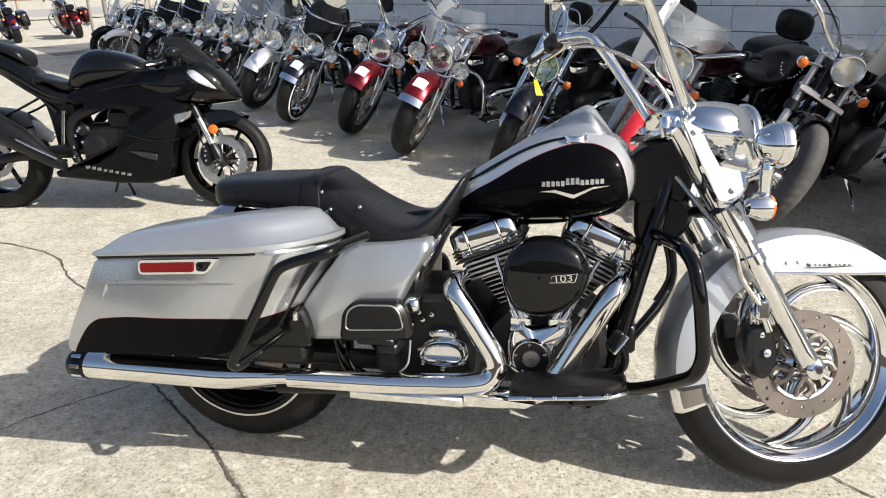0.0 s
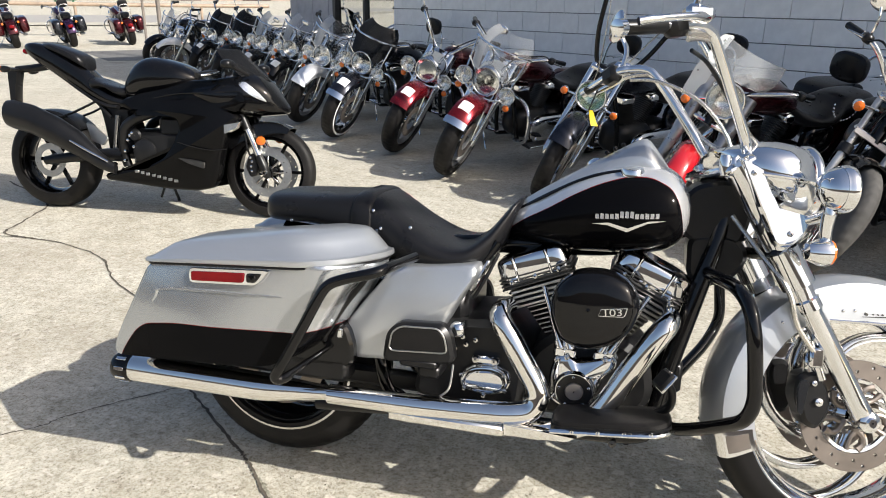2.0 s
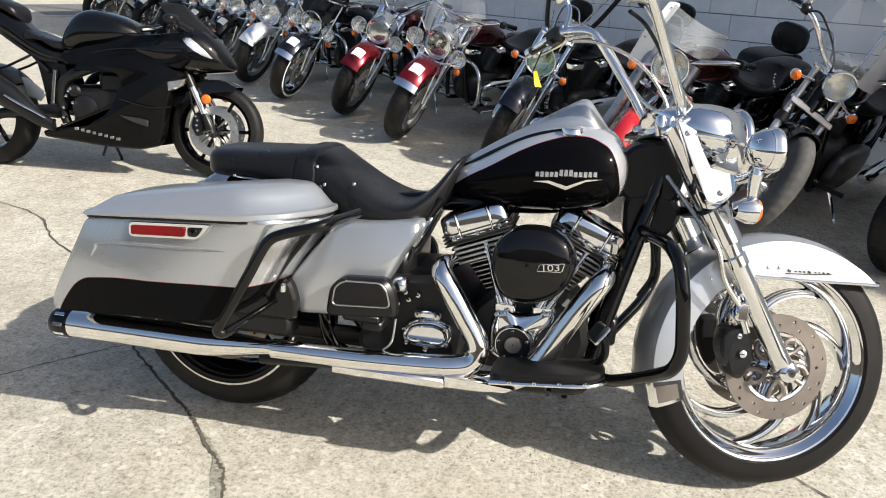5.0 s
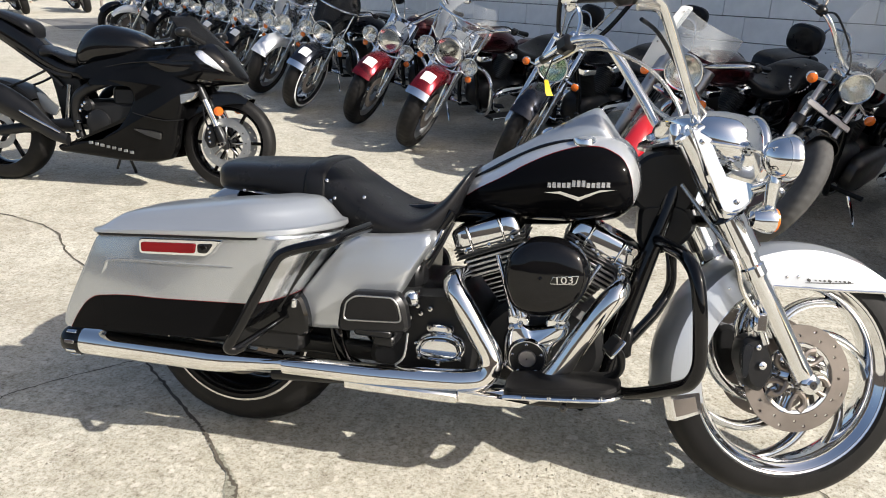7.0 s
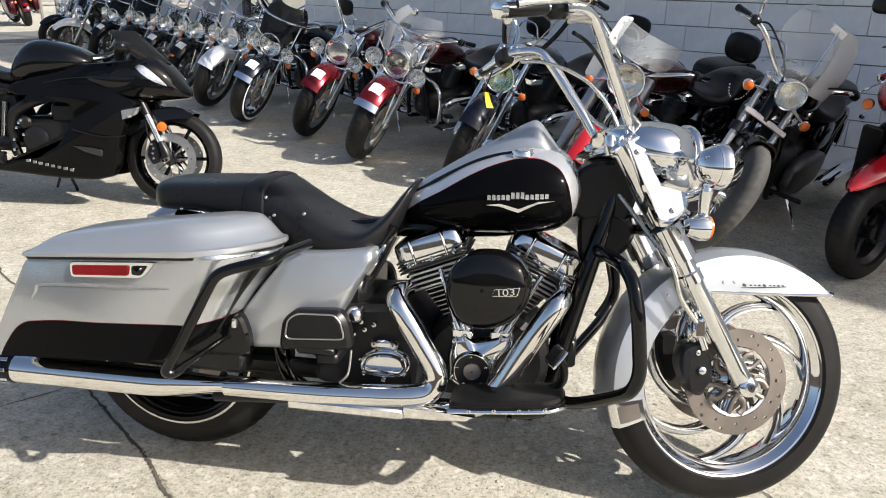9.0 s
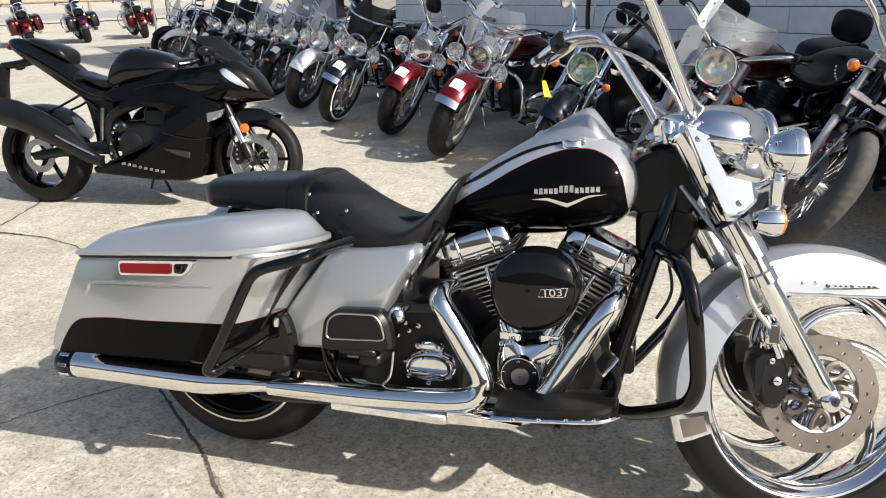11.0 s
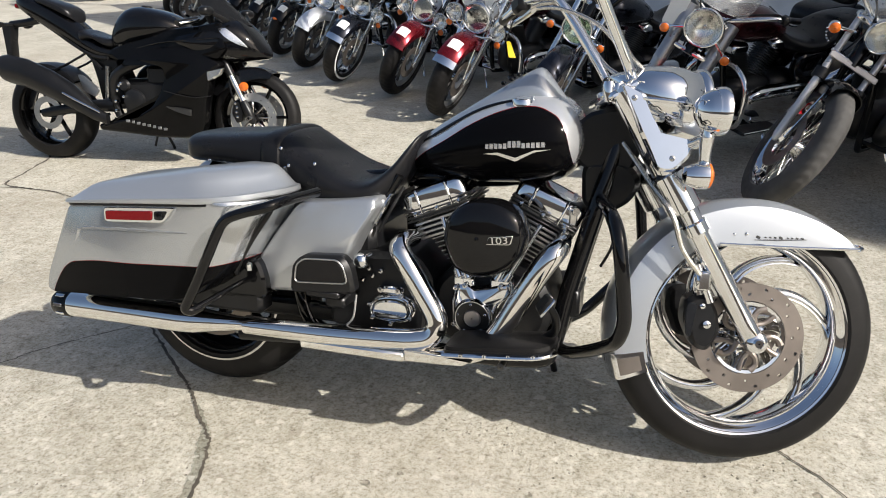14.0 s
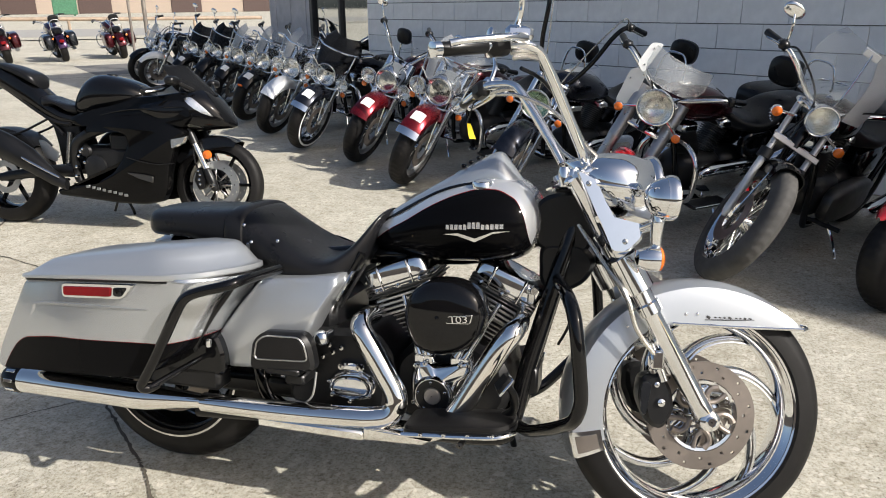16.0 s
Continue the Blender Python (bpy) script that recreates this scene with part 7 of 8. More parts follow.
    part("tail_lamp", Geo().blob((-0.885, 0, 1.01), (0.02, 0.045, 0.018), 14, 8, 3.0), RED_LENS, tail)
    part("plate_hanger", Geo().tube([(-0.72, 0, 0.93), (-0.85, 0, 0.905), (-0.98, 0, 0.895)], [0.03, 0.026, 0.022], 10, 3).slab(round_poly([(-1.03, 0.905), (-0.95, 0.905), (-0.965, 0.80), (-0.985, 0.66), (-1.02, 0.67)], 0.02), -0.035, 0.035, bevel=0.01), SATIN_BLACK, root)
    for s in (-1, 1):
        signal(root, (-0.98, s * 0.13, 0.89), Matrix.Identity(4), 0.022, SATIN_BLACK, -1)
        part("signal_stalk", Geo().tube([(-0.95, 0, 0.89), (-0.95, s * 0.12, 0.89)], 0.008, 8), SATIN_BLACK, root)
    g = Geo()
    for s in (-1, 1):
        g.tube([(-0.20, s * 0.10, 0.67), (-0.36, s * 0.085, 0.705), (-0.72, s * 0.06, 0.93)], 0.014, 10, 3)
        g.tube([(-0.26, s * 0.09, 0.60), (-0.36, s * 0.085, 0.70)], 0.010, 8)
        g.tube([(0.62, s * 0.06, 0.84), (0.40, s * 0.13, 0.76), (0.10, s * 0.16, 0.66), (-0.12, s * 0.15, 0.56), (-0.16, s * 0.13, 0.40), (-0.14, s * 0.12, 0.30)], [0.03, 0.032, 0.034, 0.032, 0.03, 0.028], 12, 5)
        g.tube([(-0.74, s * 0.11, 0.635), (-0.60, s * 0.105, 0.60), (-0.35, s * 0.09, 0.71)], 0.008, 8, 3)
    part("frame", g, SATIN_BLACK, root)
    def on_cowl(x, z, lift):
        lo, hi, hw = smooth_interp(x, COWL)
        q = min(0.97, abs((z - (lo + hi) / 2) / max(0.01, (hi - lo) / 2)))
        return hw * (1 - q ** 2.6) ** (1 / 2.6) + lift
    # upper cowl with lamps
    COWL = [(0.36, 0.72, 0.83, 0.20), (0.45, 0.68, 0.85, 0.215), (0.56, 0.645, 0.878, 0.21), (0.66, 0.635, 0.90, 0.195), (0.73, 0.640, 0.895, 0.165), (0.80, 0.648, 0.840, 0.13), (0.86, 0.655, 0.765, 0.085), (0.898, 0.662, 0.715, 0.04), (0.910, 0.672, 0.690, 0.012)]
    cowl = part("upper_cowl", hull(COWL, 40, 34, 2.6), GLOSS_BLACK, root)
    for s in (-1, 1):
        top_ = [(0.652, 0.842), (0.662, 0.850), (0.688, 0.848), (0.725, 0.822), (0.765, 0.785), (0.800, 0.745), (0.808, 0.734)]
        low_ = [(0.650, 0.838), (0.660, 0.826), (0.680, 0.804), (0.712, 0.776), (0.755, 0.750), (0.798, 0.734), (0.808, 0.731)]
        rows = []
        for (xa, za), (xb, zb) in zip(top_, low_):
            run = [(xa + (xb - xa) * k / 4, za + (zb - za) * k / 4) for k in range(5)]
            rows.append([(x, s * on_cowl(x, z, 0.005), z) for x, z in run] + [(x, s * on_cowl(x, z, -0.015), z) for x, z in run[::-1]])
        part("headlight", Geo().rings(rows), REFLECTOR, cowl, "slanted clear headlight")
        part("air_slit", Geo().rings([[(x, s * on_cowl(x, z, dy), z) for x, z in ((0.592, 0.700), (0.66, 0.688), (0.752, 0.662), (0.790, 0.650), (0.66, 0.668), (0.60, 0.682))] for dy in (-0.02, 0.006)]), DULL_CHROME, cowl)
        part("signal_pod", Geo().slab(round_poly([(0.548, 0.592), (0.668, 0.612), (0.64, 0.562), (0.60, 0.545), (0.552, 0.525)], 0.012), s * 0.16, s * 0.205, bevel=0.01), REFLECTOR, root, "clear lens at the fairing's nose")
        lo_ = round_poly([(0.40, 0.748), (0.56, 0.70), (0.655, 0.63), (0.575, 0.560), (0.530, 0.40), (0.505, 0.26), (0.462, 0.190), (0.36, 0.168), (0.16, 0.172), (-0.06, 0.195), (-0.25, 0.212), (-0.262, 0.250), (-0.12, 0.290), (0.04, 0.320), (0.148, 0.372), (0.215, 0.455), (0.262, 0.560), (0.245, 0.612), (0.10, 0.640), (-0.04, 0.615), (-0.02, 0.665), (0.20, 0.735)], 0.025)
        low = part("side_fairing", Geo().rings([[(x, s * (y - 0.10 * max(0.0, 0.34 - z) - 0.09 * max(0.0, x - 0.42)), z) for x, z in inset(lo_, d)] for y, d in ((0.13, 0.0), (0.188, 0.0), (0.201, 0.004), (0.210, 0.012), (0.214, 0.022))]), FAIRING_BLACK, root)
        part("fairing_seam", Geo().tube([(0.255, s * 0.213, 0.470), (0.36, s * 0.2145, 0.445), (0.47, s * 0.210, 0.430), (0.57, s * 0.200, 0.44)], 0.003, 6, 4), SATIN_BLACK, low)
        g = Geo()
        for i, (x, w) in enumerate(((-0.03, 0.028), (0.003, 0.022), (0.034, 0.026), (0.068, 0.022), (0.10, 0.024), (0.133, 0.022), (0.166, 0.026), (0.20, 0.026))):
            g.box((x * 1.13 + 0.005, s * (0.2155 - 0.10 * max(0.0, 0.34 - (0.271 - 0.215 * x))), 0.271 - 0.215 * x), (w * 1.0, 0.004, 0.017), 0.001)
        part("maker_lettering", g, ALLOY, low, "row of plain silver bars")
        part("fairing_vent", Geo().slab(round_poly([(0.251, 0.373), (0.36, 0.366), (0.432, 0.352), (0.428, 0.312), (0.33, 0.338)], 0.010), s * 0.200, s * 0.2165, bevel=0.003), DARK_ALLOY, low)
        part("mirror", Geo().blob((0, 0, 0), (0.038, 0.055, 0.028), 18, 10, 2.6, Matrix.Translation((0.625, s * 0.27, 0.945))).tube([(0.70, s * 0.15, 0.89), (0.64, s * 0.23, 0.935)], 0.012, 8), SATIN_BLACK, root)
        part("grip", Geo().tube([(0.50, s * 0.16, 0.90), (0.44, s * 0.30, 0.875)], 0.018, 12), SATIN_BLACK, root)
        part("lever", Geo().tube([(0.52, s * 0.17, 0.90), (0.52, s * 0.24, 0.89), (0.47, s * 0.31, 0.875)], 0.007, 8, 3), DULL_CHROME, root)
        part("rider_peg", Geo().tube([(-0.22, s * 0.13, 0.31), (-0.22, s * 0.24, 0.32)], 0.012, 10).tube([(-0.415, s * 0.17, 0.40), (-0.34, s * 0.175, 0.385), (-0.30, s * 0.18, 0.345), (-0.20, s * 0.18, 0.315)], [0.008, 0.010, 0.010, 0.008], 10, 3), DULL_CHROME, root)
        part("heel_plate", Geo().slab(round_poly([(-0.405, 0.57), (-0.36, 0.56), (-0.252, 0.475), (-0.29, 0.425), (-0.37, 0.455)], 0.012), s * 0.135, s * 0.150, bevel=0.004), ALLOY, root)
    for s in (-1, 1):
        part("mid_fairing", Geo().rings([[(x + (0.27 - x) * k, s * (y - 0.16 * max(0.0, z - 0.74)), z + (0.75 - z) * k) for x, z in round_poly([(0.66, 0.885), (0.50, 0.862), (0.34, 0.850), (0.18, 0.800), (0.02, 0.765), (-0.11, 0.725), (-0.14, 0.690), (-0.08, 0.655), (0.10, 0.665), (0.30, 0.690), (0.50, 0.700), (0.64, 0.660), (0.70, 0.72)], 0.02)] for y, k in ((0.10, 0.03), (0.175, 0.0), (0.196, 0.02), (0.205, 0.08))]), FAIRING_BLACK, root)
        part("fairing_crease", Geo().tube([(0.66, s * 0.208, 0.790), (0.45, s * 0.207, 0.778), (0.25, s * 0.203, 0.765), (0.05, s * 0.199, 0.725)], [0.002, 0.006, 0.006, 0.002], 8, 4), GLOSS_BLACK, root)
    part("windscreen", shield_geo(0.30, 0.275, (0.785, 0.865), radians(48), 0.12, 14, 10, 0.003, 2.0), SMOKE_SHEET, root, "dark smoked windscreen")
    part("instrument", Geo().box((0.60, 0, 0.90), (0.08, 0.16, 0.05), 0.015), SATIN_BLACK, root)
    # engine, swing arm, exhaust
    part("engine", Geo().box((0.10, 0, 0.40), (0.40, 0.30, 0.28), 0.04).box((0.20, 0, 0.56), (0.24, 0.28, 0.14), 0.03), WRINKLE_BLACK, root)
    part("clutch_cover", Geo().lathe([(0.002, -0.175), (0.05, -0.175), (0.075, -0.165), (0.08, -0.14)], 24, (0.00, 0, 0.40)).lathe([(0.002, -0.17), (0.03, -0.17), (0.04, -0.155)], 18, (-0.06, 0, 0.50)), WRINKLE_BLACK, root)
    for x, z in ((-0.085, 0.50), (-0.07, 0.515), (-0.10, 0.47), (-0.12, 0.40), (-0.125, 0.34), (-0.06, 0.43)):
        part("engine_bolt", Geo().lathe([(0.002, -0.185), (0.009, -0.184), (0.010, -0.16)], 10, (x, 0, z)), CHROME, root)
    part("swing_arm", Geo().tube([(-0.16, -0.12, 0.37), (-0.40, -0.115, 0.36), (-0.728, -0.115, 0.312)], [0.045, 0.038, 0.028], 12, 3).tube([(-0.16, 0.12, 0.37), (-0.40, 0.115, 0.36), (-0.728, 0.115, 0.312)], [0.045, 0.038, 0.028], 12, 3), SATIN_BLACK, root)
    mf = part("muffler", Geo().rings([[(x + 0.30 * k * 0.0, -0.215 + 0.062 * r * math.cos(t), z + 0.082 * r * math.sin(t)) for t in [2 * math.pi * i / 20 for i in range(20)]] for x, z, r, k in ((-0.17, 0.285, 0.40, 0), (-0.27, 0.335, 0.65, 0), (-0.40, 0.430, 1.0, 0), (-0.54, 0.502, 1.14, 0), (-0.72, 0.577, 1.15, 0), (-0.85, 0.606, 1.12, 0), (-0.892, 0.612, 1.0, 0), (-0.900, 0.613, 0.7, 0))]), SATIN_BLACK, root, "stubby satin black muffler")
    part("heat_guard", Geo().tube([(-0.43, -0.282, 0.46), (-0.35, -0.272, 0.415), (-0.20, -0.25, 0.335)], [0.006, 0.008, 0.006], 8, 3), DULL_CHROME, mf)
    part("belly_pipe", Geo().tube([(0.35, -0.05, 0.20), (0.0, -0.08, 0.20), (-0.16, -0.18, 0.27)], 0.03, 12, 4), DULL_CHROME, root)
    part("side_stand", Geo().tube([(0.0, 0.12, 0.22), (0.0, 0.24, 0.06), (0.0, 0.27, -0.03)], 0.010, 8, 2).box((0.01, 0.28, -0.036), (0.06, 0.04, 0.012), 0.004), SATIN_BLACK, root)
    part("stand_lug", Geo().tube([(0.04, 0.0, 0.17), (0.0, 0.02, 0.09)], 0.008, 8), SATIN_BLACK, root)
    part("shock_cover", Geo().slab(round_poly([(-0.36, 0.69), (-0.16, 0.67), (-0.10, 0.50), (-0.13, 0.36), (-0.30, 0.37), (-0.33, 0.55)], 0.02), -0.07, 0.07, bevel=0.015), SATIN_BLACK, root)
    part("shock_spring", Geo().tube([(-0.25, -0.078, 0.40), (-0.22, -0.078, 0.62)], 0.020, 12), DULL_CHROME, root)
    part("rear_hugger", fender_geo(0.335, 0.095, 40, 120, lambda d: 0.28, 14), SATIN_BLACK, root, m=W2)
    return root


sport_bike()


# ---- the row of parked machines along the wall ----
HEAD = -126.0
cruiser(bike_pose((-7.75, 9.75), -150, 9), "black cruiser motorcycle with a white front fender", GLOSS_BLACK, WHITE_PAINT, wheel="cast", bars="low", spots=True, steer=10)
cruiser(bike_pose((-8.75, 10.75), -140, 9), "dark cruiser motorcycle with passing lamps at the row's end", GLOSS_BLACK, GLOSS_BLACK, wheel="cast", bars="mini", spots=True, shield="clear", backrest=True, bags=GLOSS_BLACK, steer=20)
cruiser(bike_pose((-6.98, 9.42), -130, 10), "black touring motorcycle with a smoked windshield and backrest", GLOSS_BLACK, GLOSS_BLACK, wheel="cast", bars="mini", spots=True, shield="smoke", backrest=True, bags=GLOSS_BLACK, tag=True)
cruiser(bike_pose((-6.15, 8.75), HEAD, 10), "black touring motorcycle with a tall smoked windshield", GLOSS_BLACK, GLOSS_BLACK, wheel="cast", spots=True, shield="smoke", backrest=True, bags=GLOSS_BLACK)
cruiser(bike_pose((-5.2, 7.75), HEAD, 10), "black touring motorcycle with passing lamps parked in a row", GLOSS_BLACK, GLOSS_BLACK, wheel="cast", tag=True, spots=True, shield="clear")
cruiser(bike_pose((-4.25, 6.7), HEAD, 10), "black cruiser motorcycle with amber signals parked in a row", GLOSS_BLACK, GLOSS_BLACK, wheel="cast", tag=True, spots=True, shield="clear", mirrors=False, amber_tip=True)
cruiser(bike_pose((-3.44, 5.82), HEAD, 10), "cruiser motorcycle with a silver front fender and clear windshield", SILVER, SILVER_SKYLIT, wheel="cast", spots=True, shield="clear", mirrors=False, backrest=True, lamp_r=0.105)
cruiser(bike_pose((-2.69, 5.06), HEAD, 10), "black touring motorcycle with a smoked windshield and whitewall tyre", NAVY_PAINT, NAVY_PAINT, wheel="wire", spots=True, shield="smoke", tag=True, whitewall=True, chrome_tip=True, bags=NAVY_PAINT, mirrors=False, lamp_r=0.105)
cruiser(bike_pose((-1.88, 4.53), HEAD, 10), "dark red cruiser motorcycle with bare handlebar and paper tag", WINE_PAINT, RED_PAINT, wheel="cast", tag=True, bars="mini", cover=True, spots=True, fork=CHROME)
cruiser(bike_pose((-1.19, 3.78), HEAD, 10), "dark red touring motorcycle with clear windshield and paper tag", WINE_PAINT, RED_PAINT, wheel="cast", shield="clear", spots=True, tag=True, chrome_tip=True, bags=WINE_PAINT, cover=True, fork=CHROME, lamp_r=0.105, mirrors=False, backrest=True, pad=(-0.19, 0.99))
m_ = bike_pose((-0.37, 3.27), HEAD, 11)
cruiser(m_, "blue-black chopper motorcycle with tall black handlebar and chrome fork", NAVY_PAINT, NAVY_PAINT, R=0.325, wheel="wire", bars="ape", guard=False, fw=0.058, backrest=True, bar_metal=GLOSS_BLACK, lamp_glow=LEAF_TINT, mirrors=False, lamp_u=0.50, pad=(-0.16, 1.03))
cruiser(bike_pose((0.33, 2.62), -136, 11), "red cruiser motorcycle with studded leather bags and low windshield", WINE_PAINT, BRIGHT_RED, wheel="wire", shield="low", bags="leather", backrest=True, deflector=True, seat_studs=True, steer=40, fy=0.125, cover=True, nacelle=False, mirrors=False, fork=FORK_GREY, R=0.305, lamp_r=0.100, lamp_u=0.645, lamp_x=0.17, fw=0.050, sig_z=0.115, pad=(0.30, 0.98))
cruiser(bike_pose((1.035, 2.10), -122.5, 15.5, 0.81), "black cruiser motorcycle with wire wheel and clear windshield", GLOSS_BLACK, GLOSS_BLACK, R=0.345, fw=0.055, wheel="wire", bars="low", guard=False, steer=40, rake=33, plain=True, fork=PALE_FORK, tyre=GREY_RUBBER, lamp_u=0.64, lamp_x=0.12, lamp_r=0.074, sig_z=0.085, shield="hazy")


def scooter(m, label):
    """A sharp-nosed step-through scooter."""
    root = thing("scooter", m, label, "scooter", "row of parked motorcycles")
    R = 0.245
    S = steer_matrix(-22.0, 0.66, R, 27.0)
    W = S @ Matrix.Translation((0.66, 0, R))
    fwh = part("front_wheel", Geo().lathe([(0.002, -0.05), (0.03, -0.05), (0.04, 0.0), (0.03, 0.05), (0.002, 0.05)], 20), SATIN_BLACK, root, m=W)
    part("tyre", tyre_geo(R, 0.062, 0.165, 36), RUBBER, fwh)
    part("rim", rim_geo(0.165, 0.048, 0.010, 48), SATIN_BLACK, fwh)
    part("spokes", cast_spokes(0.03, 0.155, 5, 0.026, 0.014), SATIN_BLACK, fwh)
    part("brake_disc", disc_geo(0.07, 0.11, -0.062, 0.005, n=48), DISC_STEEL, fwh)
    Wr = Matrix.Translation((-0.66, 0, R))
    rwh = part("rear_wheel", Geo().lathe([(0.002, -0.05), (0.04, -0.05), (0.04, 0.05), (0.002, 0.05)], 18), SATIN_BLACK, root, m=Wr)
    part("tyre", tyre_geo(R, 0.070, 0.165, 32), RUBBER, rwh)
    part("rim", rim_geo(0.165, 0.052, 0.010, 40), SATIN_BLACK, rwh)
    part("spokes", cast_spokes(0.03, 0.155, 5, 0.03, 0.016), SATIN_BLACK, rwh)
    up = Vector((-math.sin(radians(27)), 0, math.cos(radians(27))))
    foot = Vector((0.66, 0, R))
    for s in (-1, 1):
        y = Vector((0, s * 0.085, 0))
        leg = part("fork_leg", Geo().tube([foot + y - up * 0.03, foot + y, foot + y + up * 0.20, foot + y + up * 0.22, foot + y + up * 0.45], [0.014, 0.024, 0.026, 0.018, 0.018], 12), SATIN_BLACK, root, m=S)
        part("brake_caliper", Geo().box(tuple(foot + y * 0.8 + up * 0.09 + Vector((-0.075, 0, 0))), (0.05, 0.04, 0.08), 0.008), SATIN_BLACK, leg)
    part("front_fender", Geo().rings([[(x, w * c, z + h * q) for c, q in ((-1, -0.75), (-1, -0.1), (-0.62, 0.6), (0, 1.0), (0.62, 0.6), (1, -0.1), (1, -0.75), (0.86, -0.75), (0.84, -0.1), (0.5, 0.42), (0, 0.75), (-0.5, 0.42), (-0.84, -0.1), (-0.86, -0.75))] for x, w, z, h in ((0.86, 0.010, 0.470, 0.010), (0.82, 0.040, 0.492, 0.024), (0.74, 0.065, 0.525, 0.036), (0.64, 0.078, 0.555, 0.048), (0.54, 0.084, 0.575, 0.058), (0.48, 0.082, 0.580, 0.060))]), BRIGHT_RED, root, "bright red pointed front fender", m=S)
    shield = part("front_cowl", hull([(0.22, 0.66, 1.00, 0.10), (0.27, 0.68, 1.05, 0.19), (0.36, 0.71, 1.045, 0.215), (0.46, 0.74, 1.00, 0.20), (0.56, 0.77, 0.93, 0.155), (0.64, 0.79, 0.865, 0.09), (0.685, 0.815, 0.835, 0.03)], 26, 28, 2.3, top=0.7), BRIGHT_RED, root, "bright red front cowl")
    part("leg_shield", hull([(0.20, 0.34, 0.70, 0.14), (0.26, 0.36, 0.74, 0.17), (0.36, 0.48, 0.75, 0.165), (0.44, 0.60, 0.76, 0.13), (0.50, 0.68, 0.77, 0.07)], 14, 22, 2.8), SATIN_BLACK, root)
    for s in (-1, 1):
        part("headlight", Geo().rings([[(x, s * (y + dy), z) for x, y, z in ((0.61, 0.045, 0.850), (0.52, 0.125, 0.905), (0.47, 0.158, 0.915), (0.50, 0.160, 0.865), (0.58, 0.095, 0.825))] for dy in (-0.02, 0.012)]), REFLECTOR, shield, "slanted clear headlight")
        part("cowl_plate", Geo().slab(round_poly([(0.56, 0.72), (0.40, 0.60), (0.24, 0.42), (0.20, 0.30), (0.30, 0.30), (0.44, 0.50), (0.60, 0.72)], 0.02), s * 0.10, s * 0.19, bevel=0.012), SATIN_BLACK, root)
        signal(root, (0.52, s * 0.215, 0.80), Matrix.Identity(4), 0.026, SATIN_BLACK)
        gp = part("grip", Geo().tube([(0.20, s * 0.20, 1.10), (0.15, s * 0.34, 1.09)], 0.018, 12), SATIN_BLACK, root, m=S)
        part("lever", Geo().tube([(0.24, s * 0.20, 1.10), (0.25, s * 0.27, 1.095), (0.20, s * 0.34, 1.085)], 0.007, 8, 3), DULL_CHROME, gp)
        part("mirror_stalk", Geo().tube([(0.22, s * 0.21, 1.11), (0.25, s * 0.25, 1.20), (0.24, s * 0.33, 1.27)], 0.007, 8, 4), SATIN_BLACK, gp)
        part("mirror", Geo().blob((0, 0, 0), (0.022, 0.07, 0.045), 18, 10, 2.8, Matrix.Translation((0.235, s * 0.35, 1.29))), SATIN_BLACK, gp)
    part("windscreen", shield_geo(0.26, 0.20, (0.42, 1.02), radians(38), 0.08), SMOKE_SHEET, root, "short smoked windscreen")
    part("handlebar_cover", Geo().blob((0.22, 0, 1.09), (0.08, 0.20, 0.045), 20, 10, 2.8), SATIN_BLACK, root, m=S)
    part("floor_board", Geo().box((0.02, 0, 0.33), (0.50, 0.34, 0.10), 0.03), SATIN_BLACK, root)
    part("belly_pan", hull([(-0.25, 0.16, 0.30, 0.14), (0.0, 0.15, 0.30, 0.16), (0.25, 0.18, 0.34, 0.13), (0.33, 0.24, 0.36, 0.08)], 12, 20, 3.0), SATIN_BLACK, root)
    part("tail_body", hull([(-1.02, 0.70, 0.76, 0.03), (-0.90, 0.60, 0.79, 0.11), (-0.65, 0.48, 0.77, 0.17), (-0.40, 0.40, 0.74, 0.19), (-0.24, 0.36, 0.70, 0.16), (-0.19, 0.38, 0.60, 0.10)], 24, 24, 2.8), BRIGHT_RED, root)
    part("seat", hull([(-0.93, 0.78, 0.87, 0.07), (-0.80, 0.76, 0.90, 0.14), (-0.55, 0.74, 0.86, 0.16), (-0.40, 0.72, 0.80, 0.16), (-0.22, 0.70, 0.80, 0.11), (-0.16, 0.72, 0.77, 0.05)], 24, 22, 3.0), LEATHER, root)
    part("tail_light", Geo().blob((-1.0, 0, 0.73), (0.03, 0.07, 0.025), 14, 8, 3.0), RED_LENS, root)
    part("engine", Geo().box((-0.48, 0.02, 0.28), (0.46, 0.24, 0.18), 0.04), WRINKLE_BLACK, root)
    part("muffler", Geo().tube([(-0.42, -0.16, 0.28), (-0.50, -0.17, 0.29), (-0.92, -0.19, 0.36), (-0.95, -0.19, 0.365)], [0.03, 0.06, 0.065, 0.04], 16), SATIN_BLACK, root)
    part("side_stand", Geo().tube([(-0.05, 0.12, 0.22), (-0.03, 0.20, 0.08), (-0.02, 0.25, -0.036)], 0.010, 8, 3).box((-0.01, 0.255, -0.04), (0.05, 0.035, 0.012), 0.004), SATIN_BLACK, root)
    return root


scooter(bike_pose((1.76, 1.86), -121, 9, 0.66), "bright red scooter with black wheels and black mirrors")
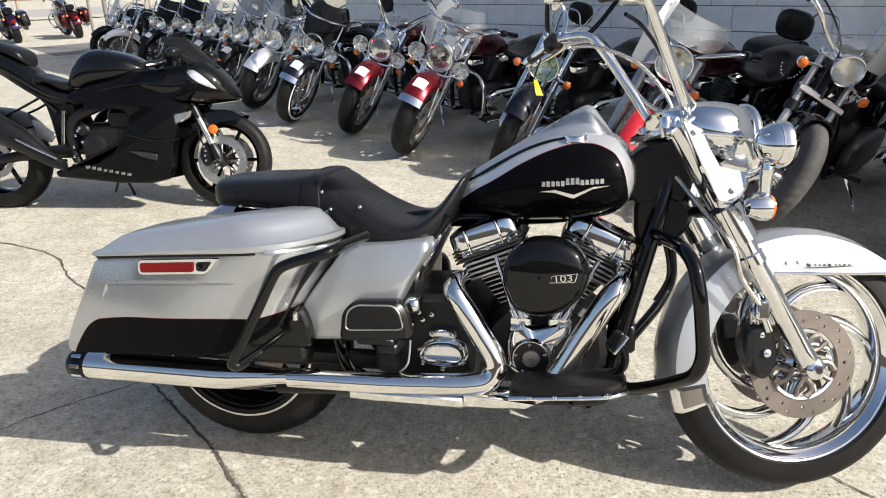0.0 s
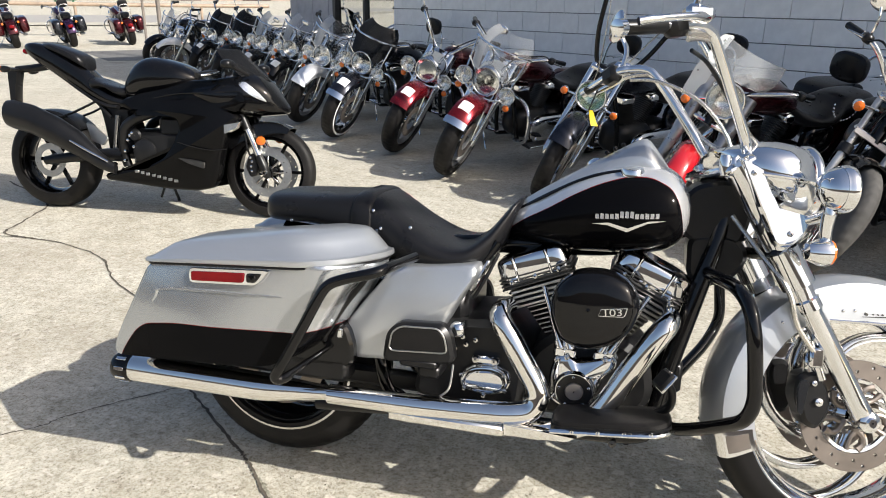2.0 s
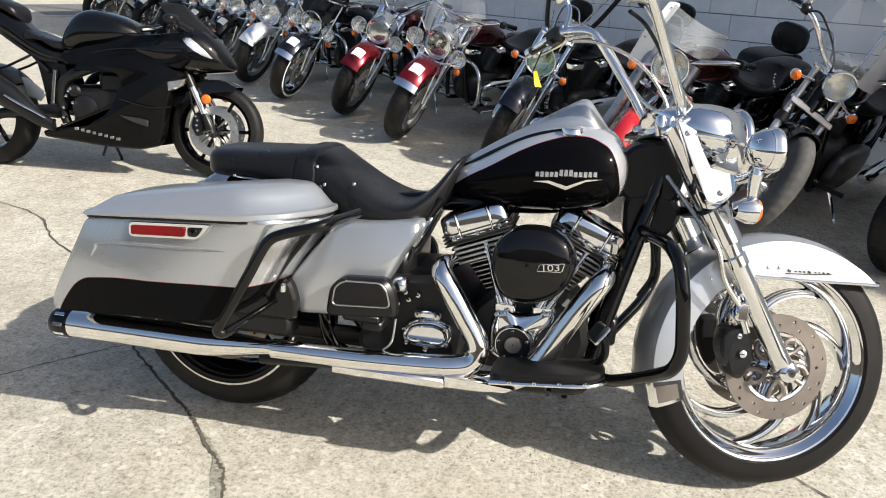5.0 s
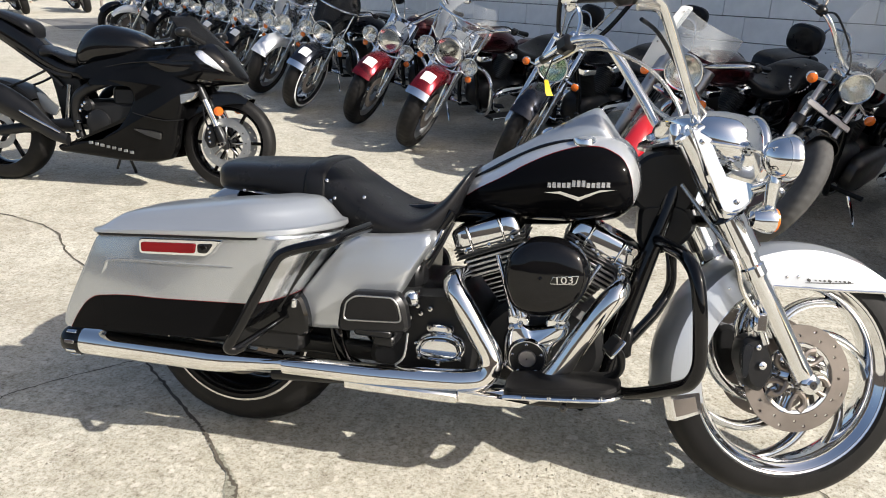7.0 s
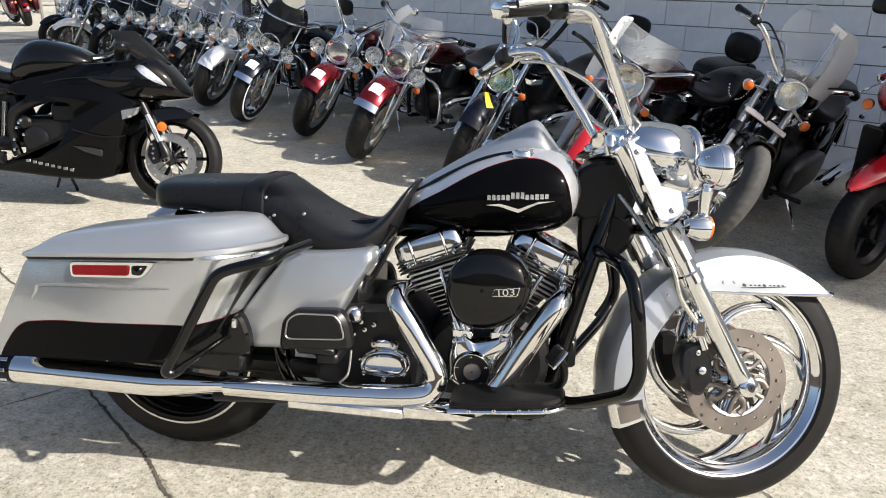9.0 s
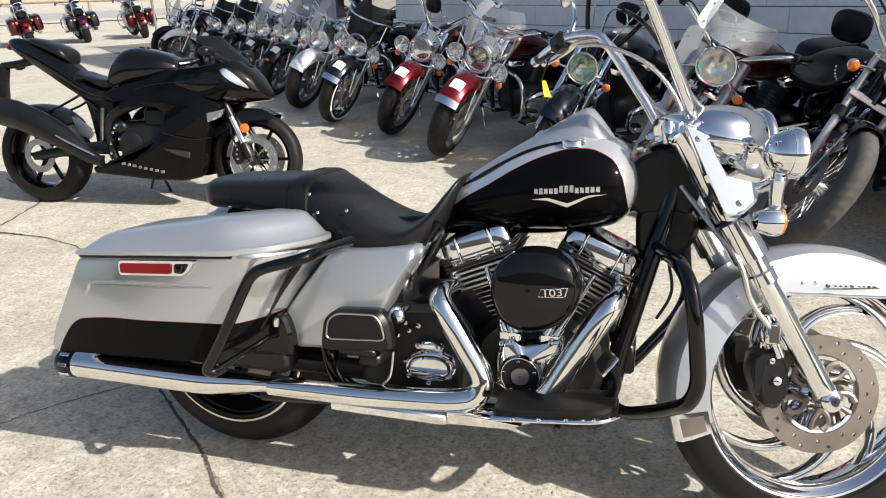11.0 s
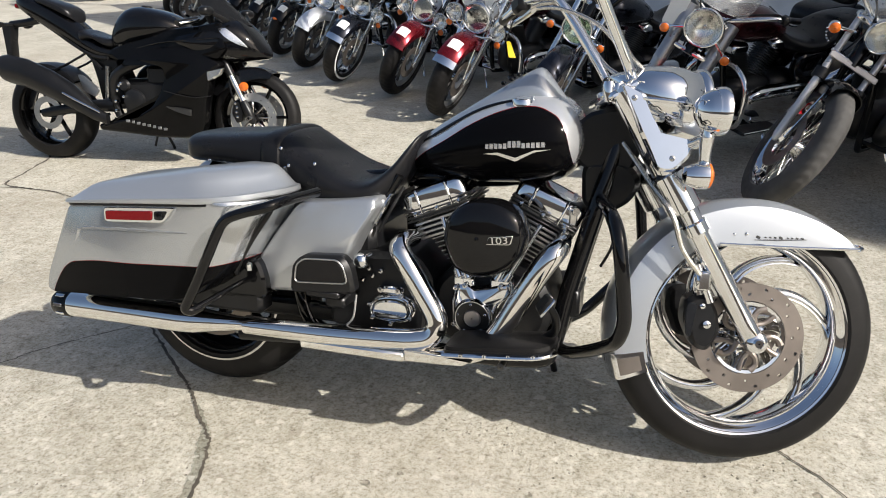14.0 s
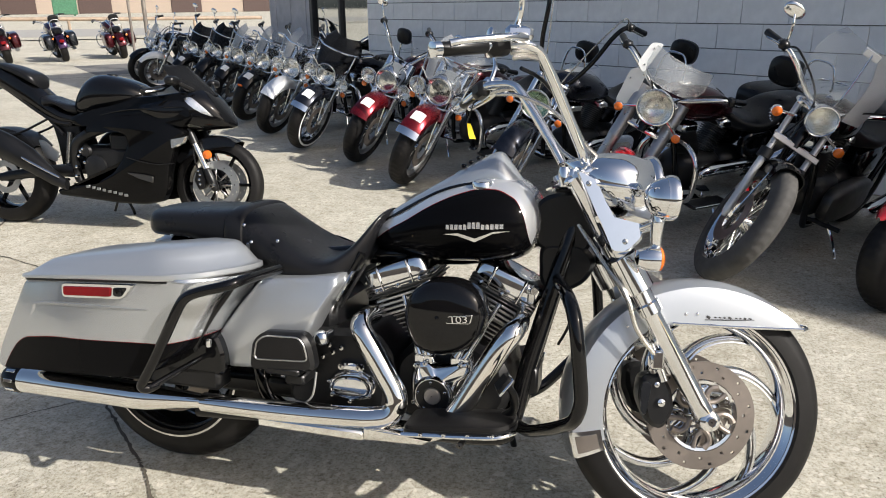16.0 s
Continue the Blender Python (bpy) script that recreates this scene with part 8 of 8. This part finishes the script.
# ---- machines across the street ----
for at, paint, label in (((-15.4, 18.25), WINE_PAINT, "red cruiser motorcycle parked across the yard"), ((-16.25, 16.9), PURPLE_PAINT, "violet touring motorcycle parked across the yard"), ((-17.2, 15.9), WINE_PAINT, "dark red touring motorcycle parked across the yard")):
    cruiser(bike_pose(at, 138, 9) @ Matrix.Scale(1.1, 4), label, paint, paint, far=True, group="far motorcycles", mirrors=False, backrest=True, bags=SMOKE_PAINT if paint is PURPLE_PAINT else paint, steer=15)


# ---- blocks of the wall ----
block_mesh = Geo().box((0, 0, 0), (0.395, 0.030, 0.1955), 0.002).mesh("block")
half_mesh = Geo().box((0, 0, 0), (0.195, 0.030, 0.1955), 0.002).mesh("block")
for me_ in (block_mesh, half_mesh):
    me_.materials.append(BLOCK)
rest = Geo()
rnd_b = random.Random(7)
for row in range(24):
    z_ = 0.095 + 0.203 * row + 0.008
    u_ = U0 + 0.002 + (0.0 if row % 2 else 0.0)
    first = row % 2 == 0
    while u_ < 13.8:
        L = 0.20 if (first and u_ < U0 + 0.1) else 0.40
        c_ = (u_ + L / 2, 0.0 + rnd_b.uniform(-0.0015, 0.0015), z_)
        if c_[0] < 3.2 and 0.7 < z_ < 2.1:
            part("block", half_mesh if L < 0.3 else block_mesh, None, wall, m=Matrix.Translation(c_) @ Matrix.Rotation(radians(rnd_b.uniform(-0.25, 0.25)), 4, "Z"))
        else:
            rest.box(c_, (L - 0.005, 0.030, 0.1955), 0.002)
        u_ += L
rb = part("further_blocks", rest, BLOCK, wall)
tagged(rb, kind="stuff")
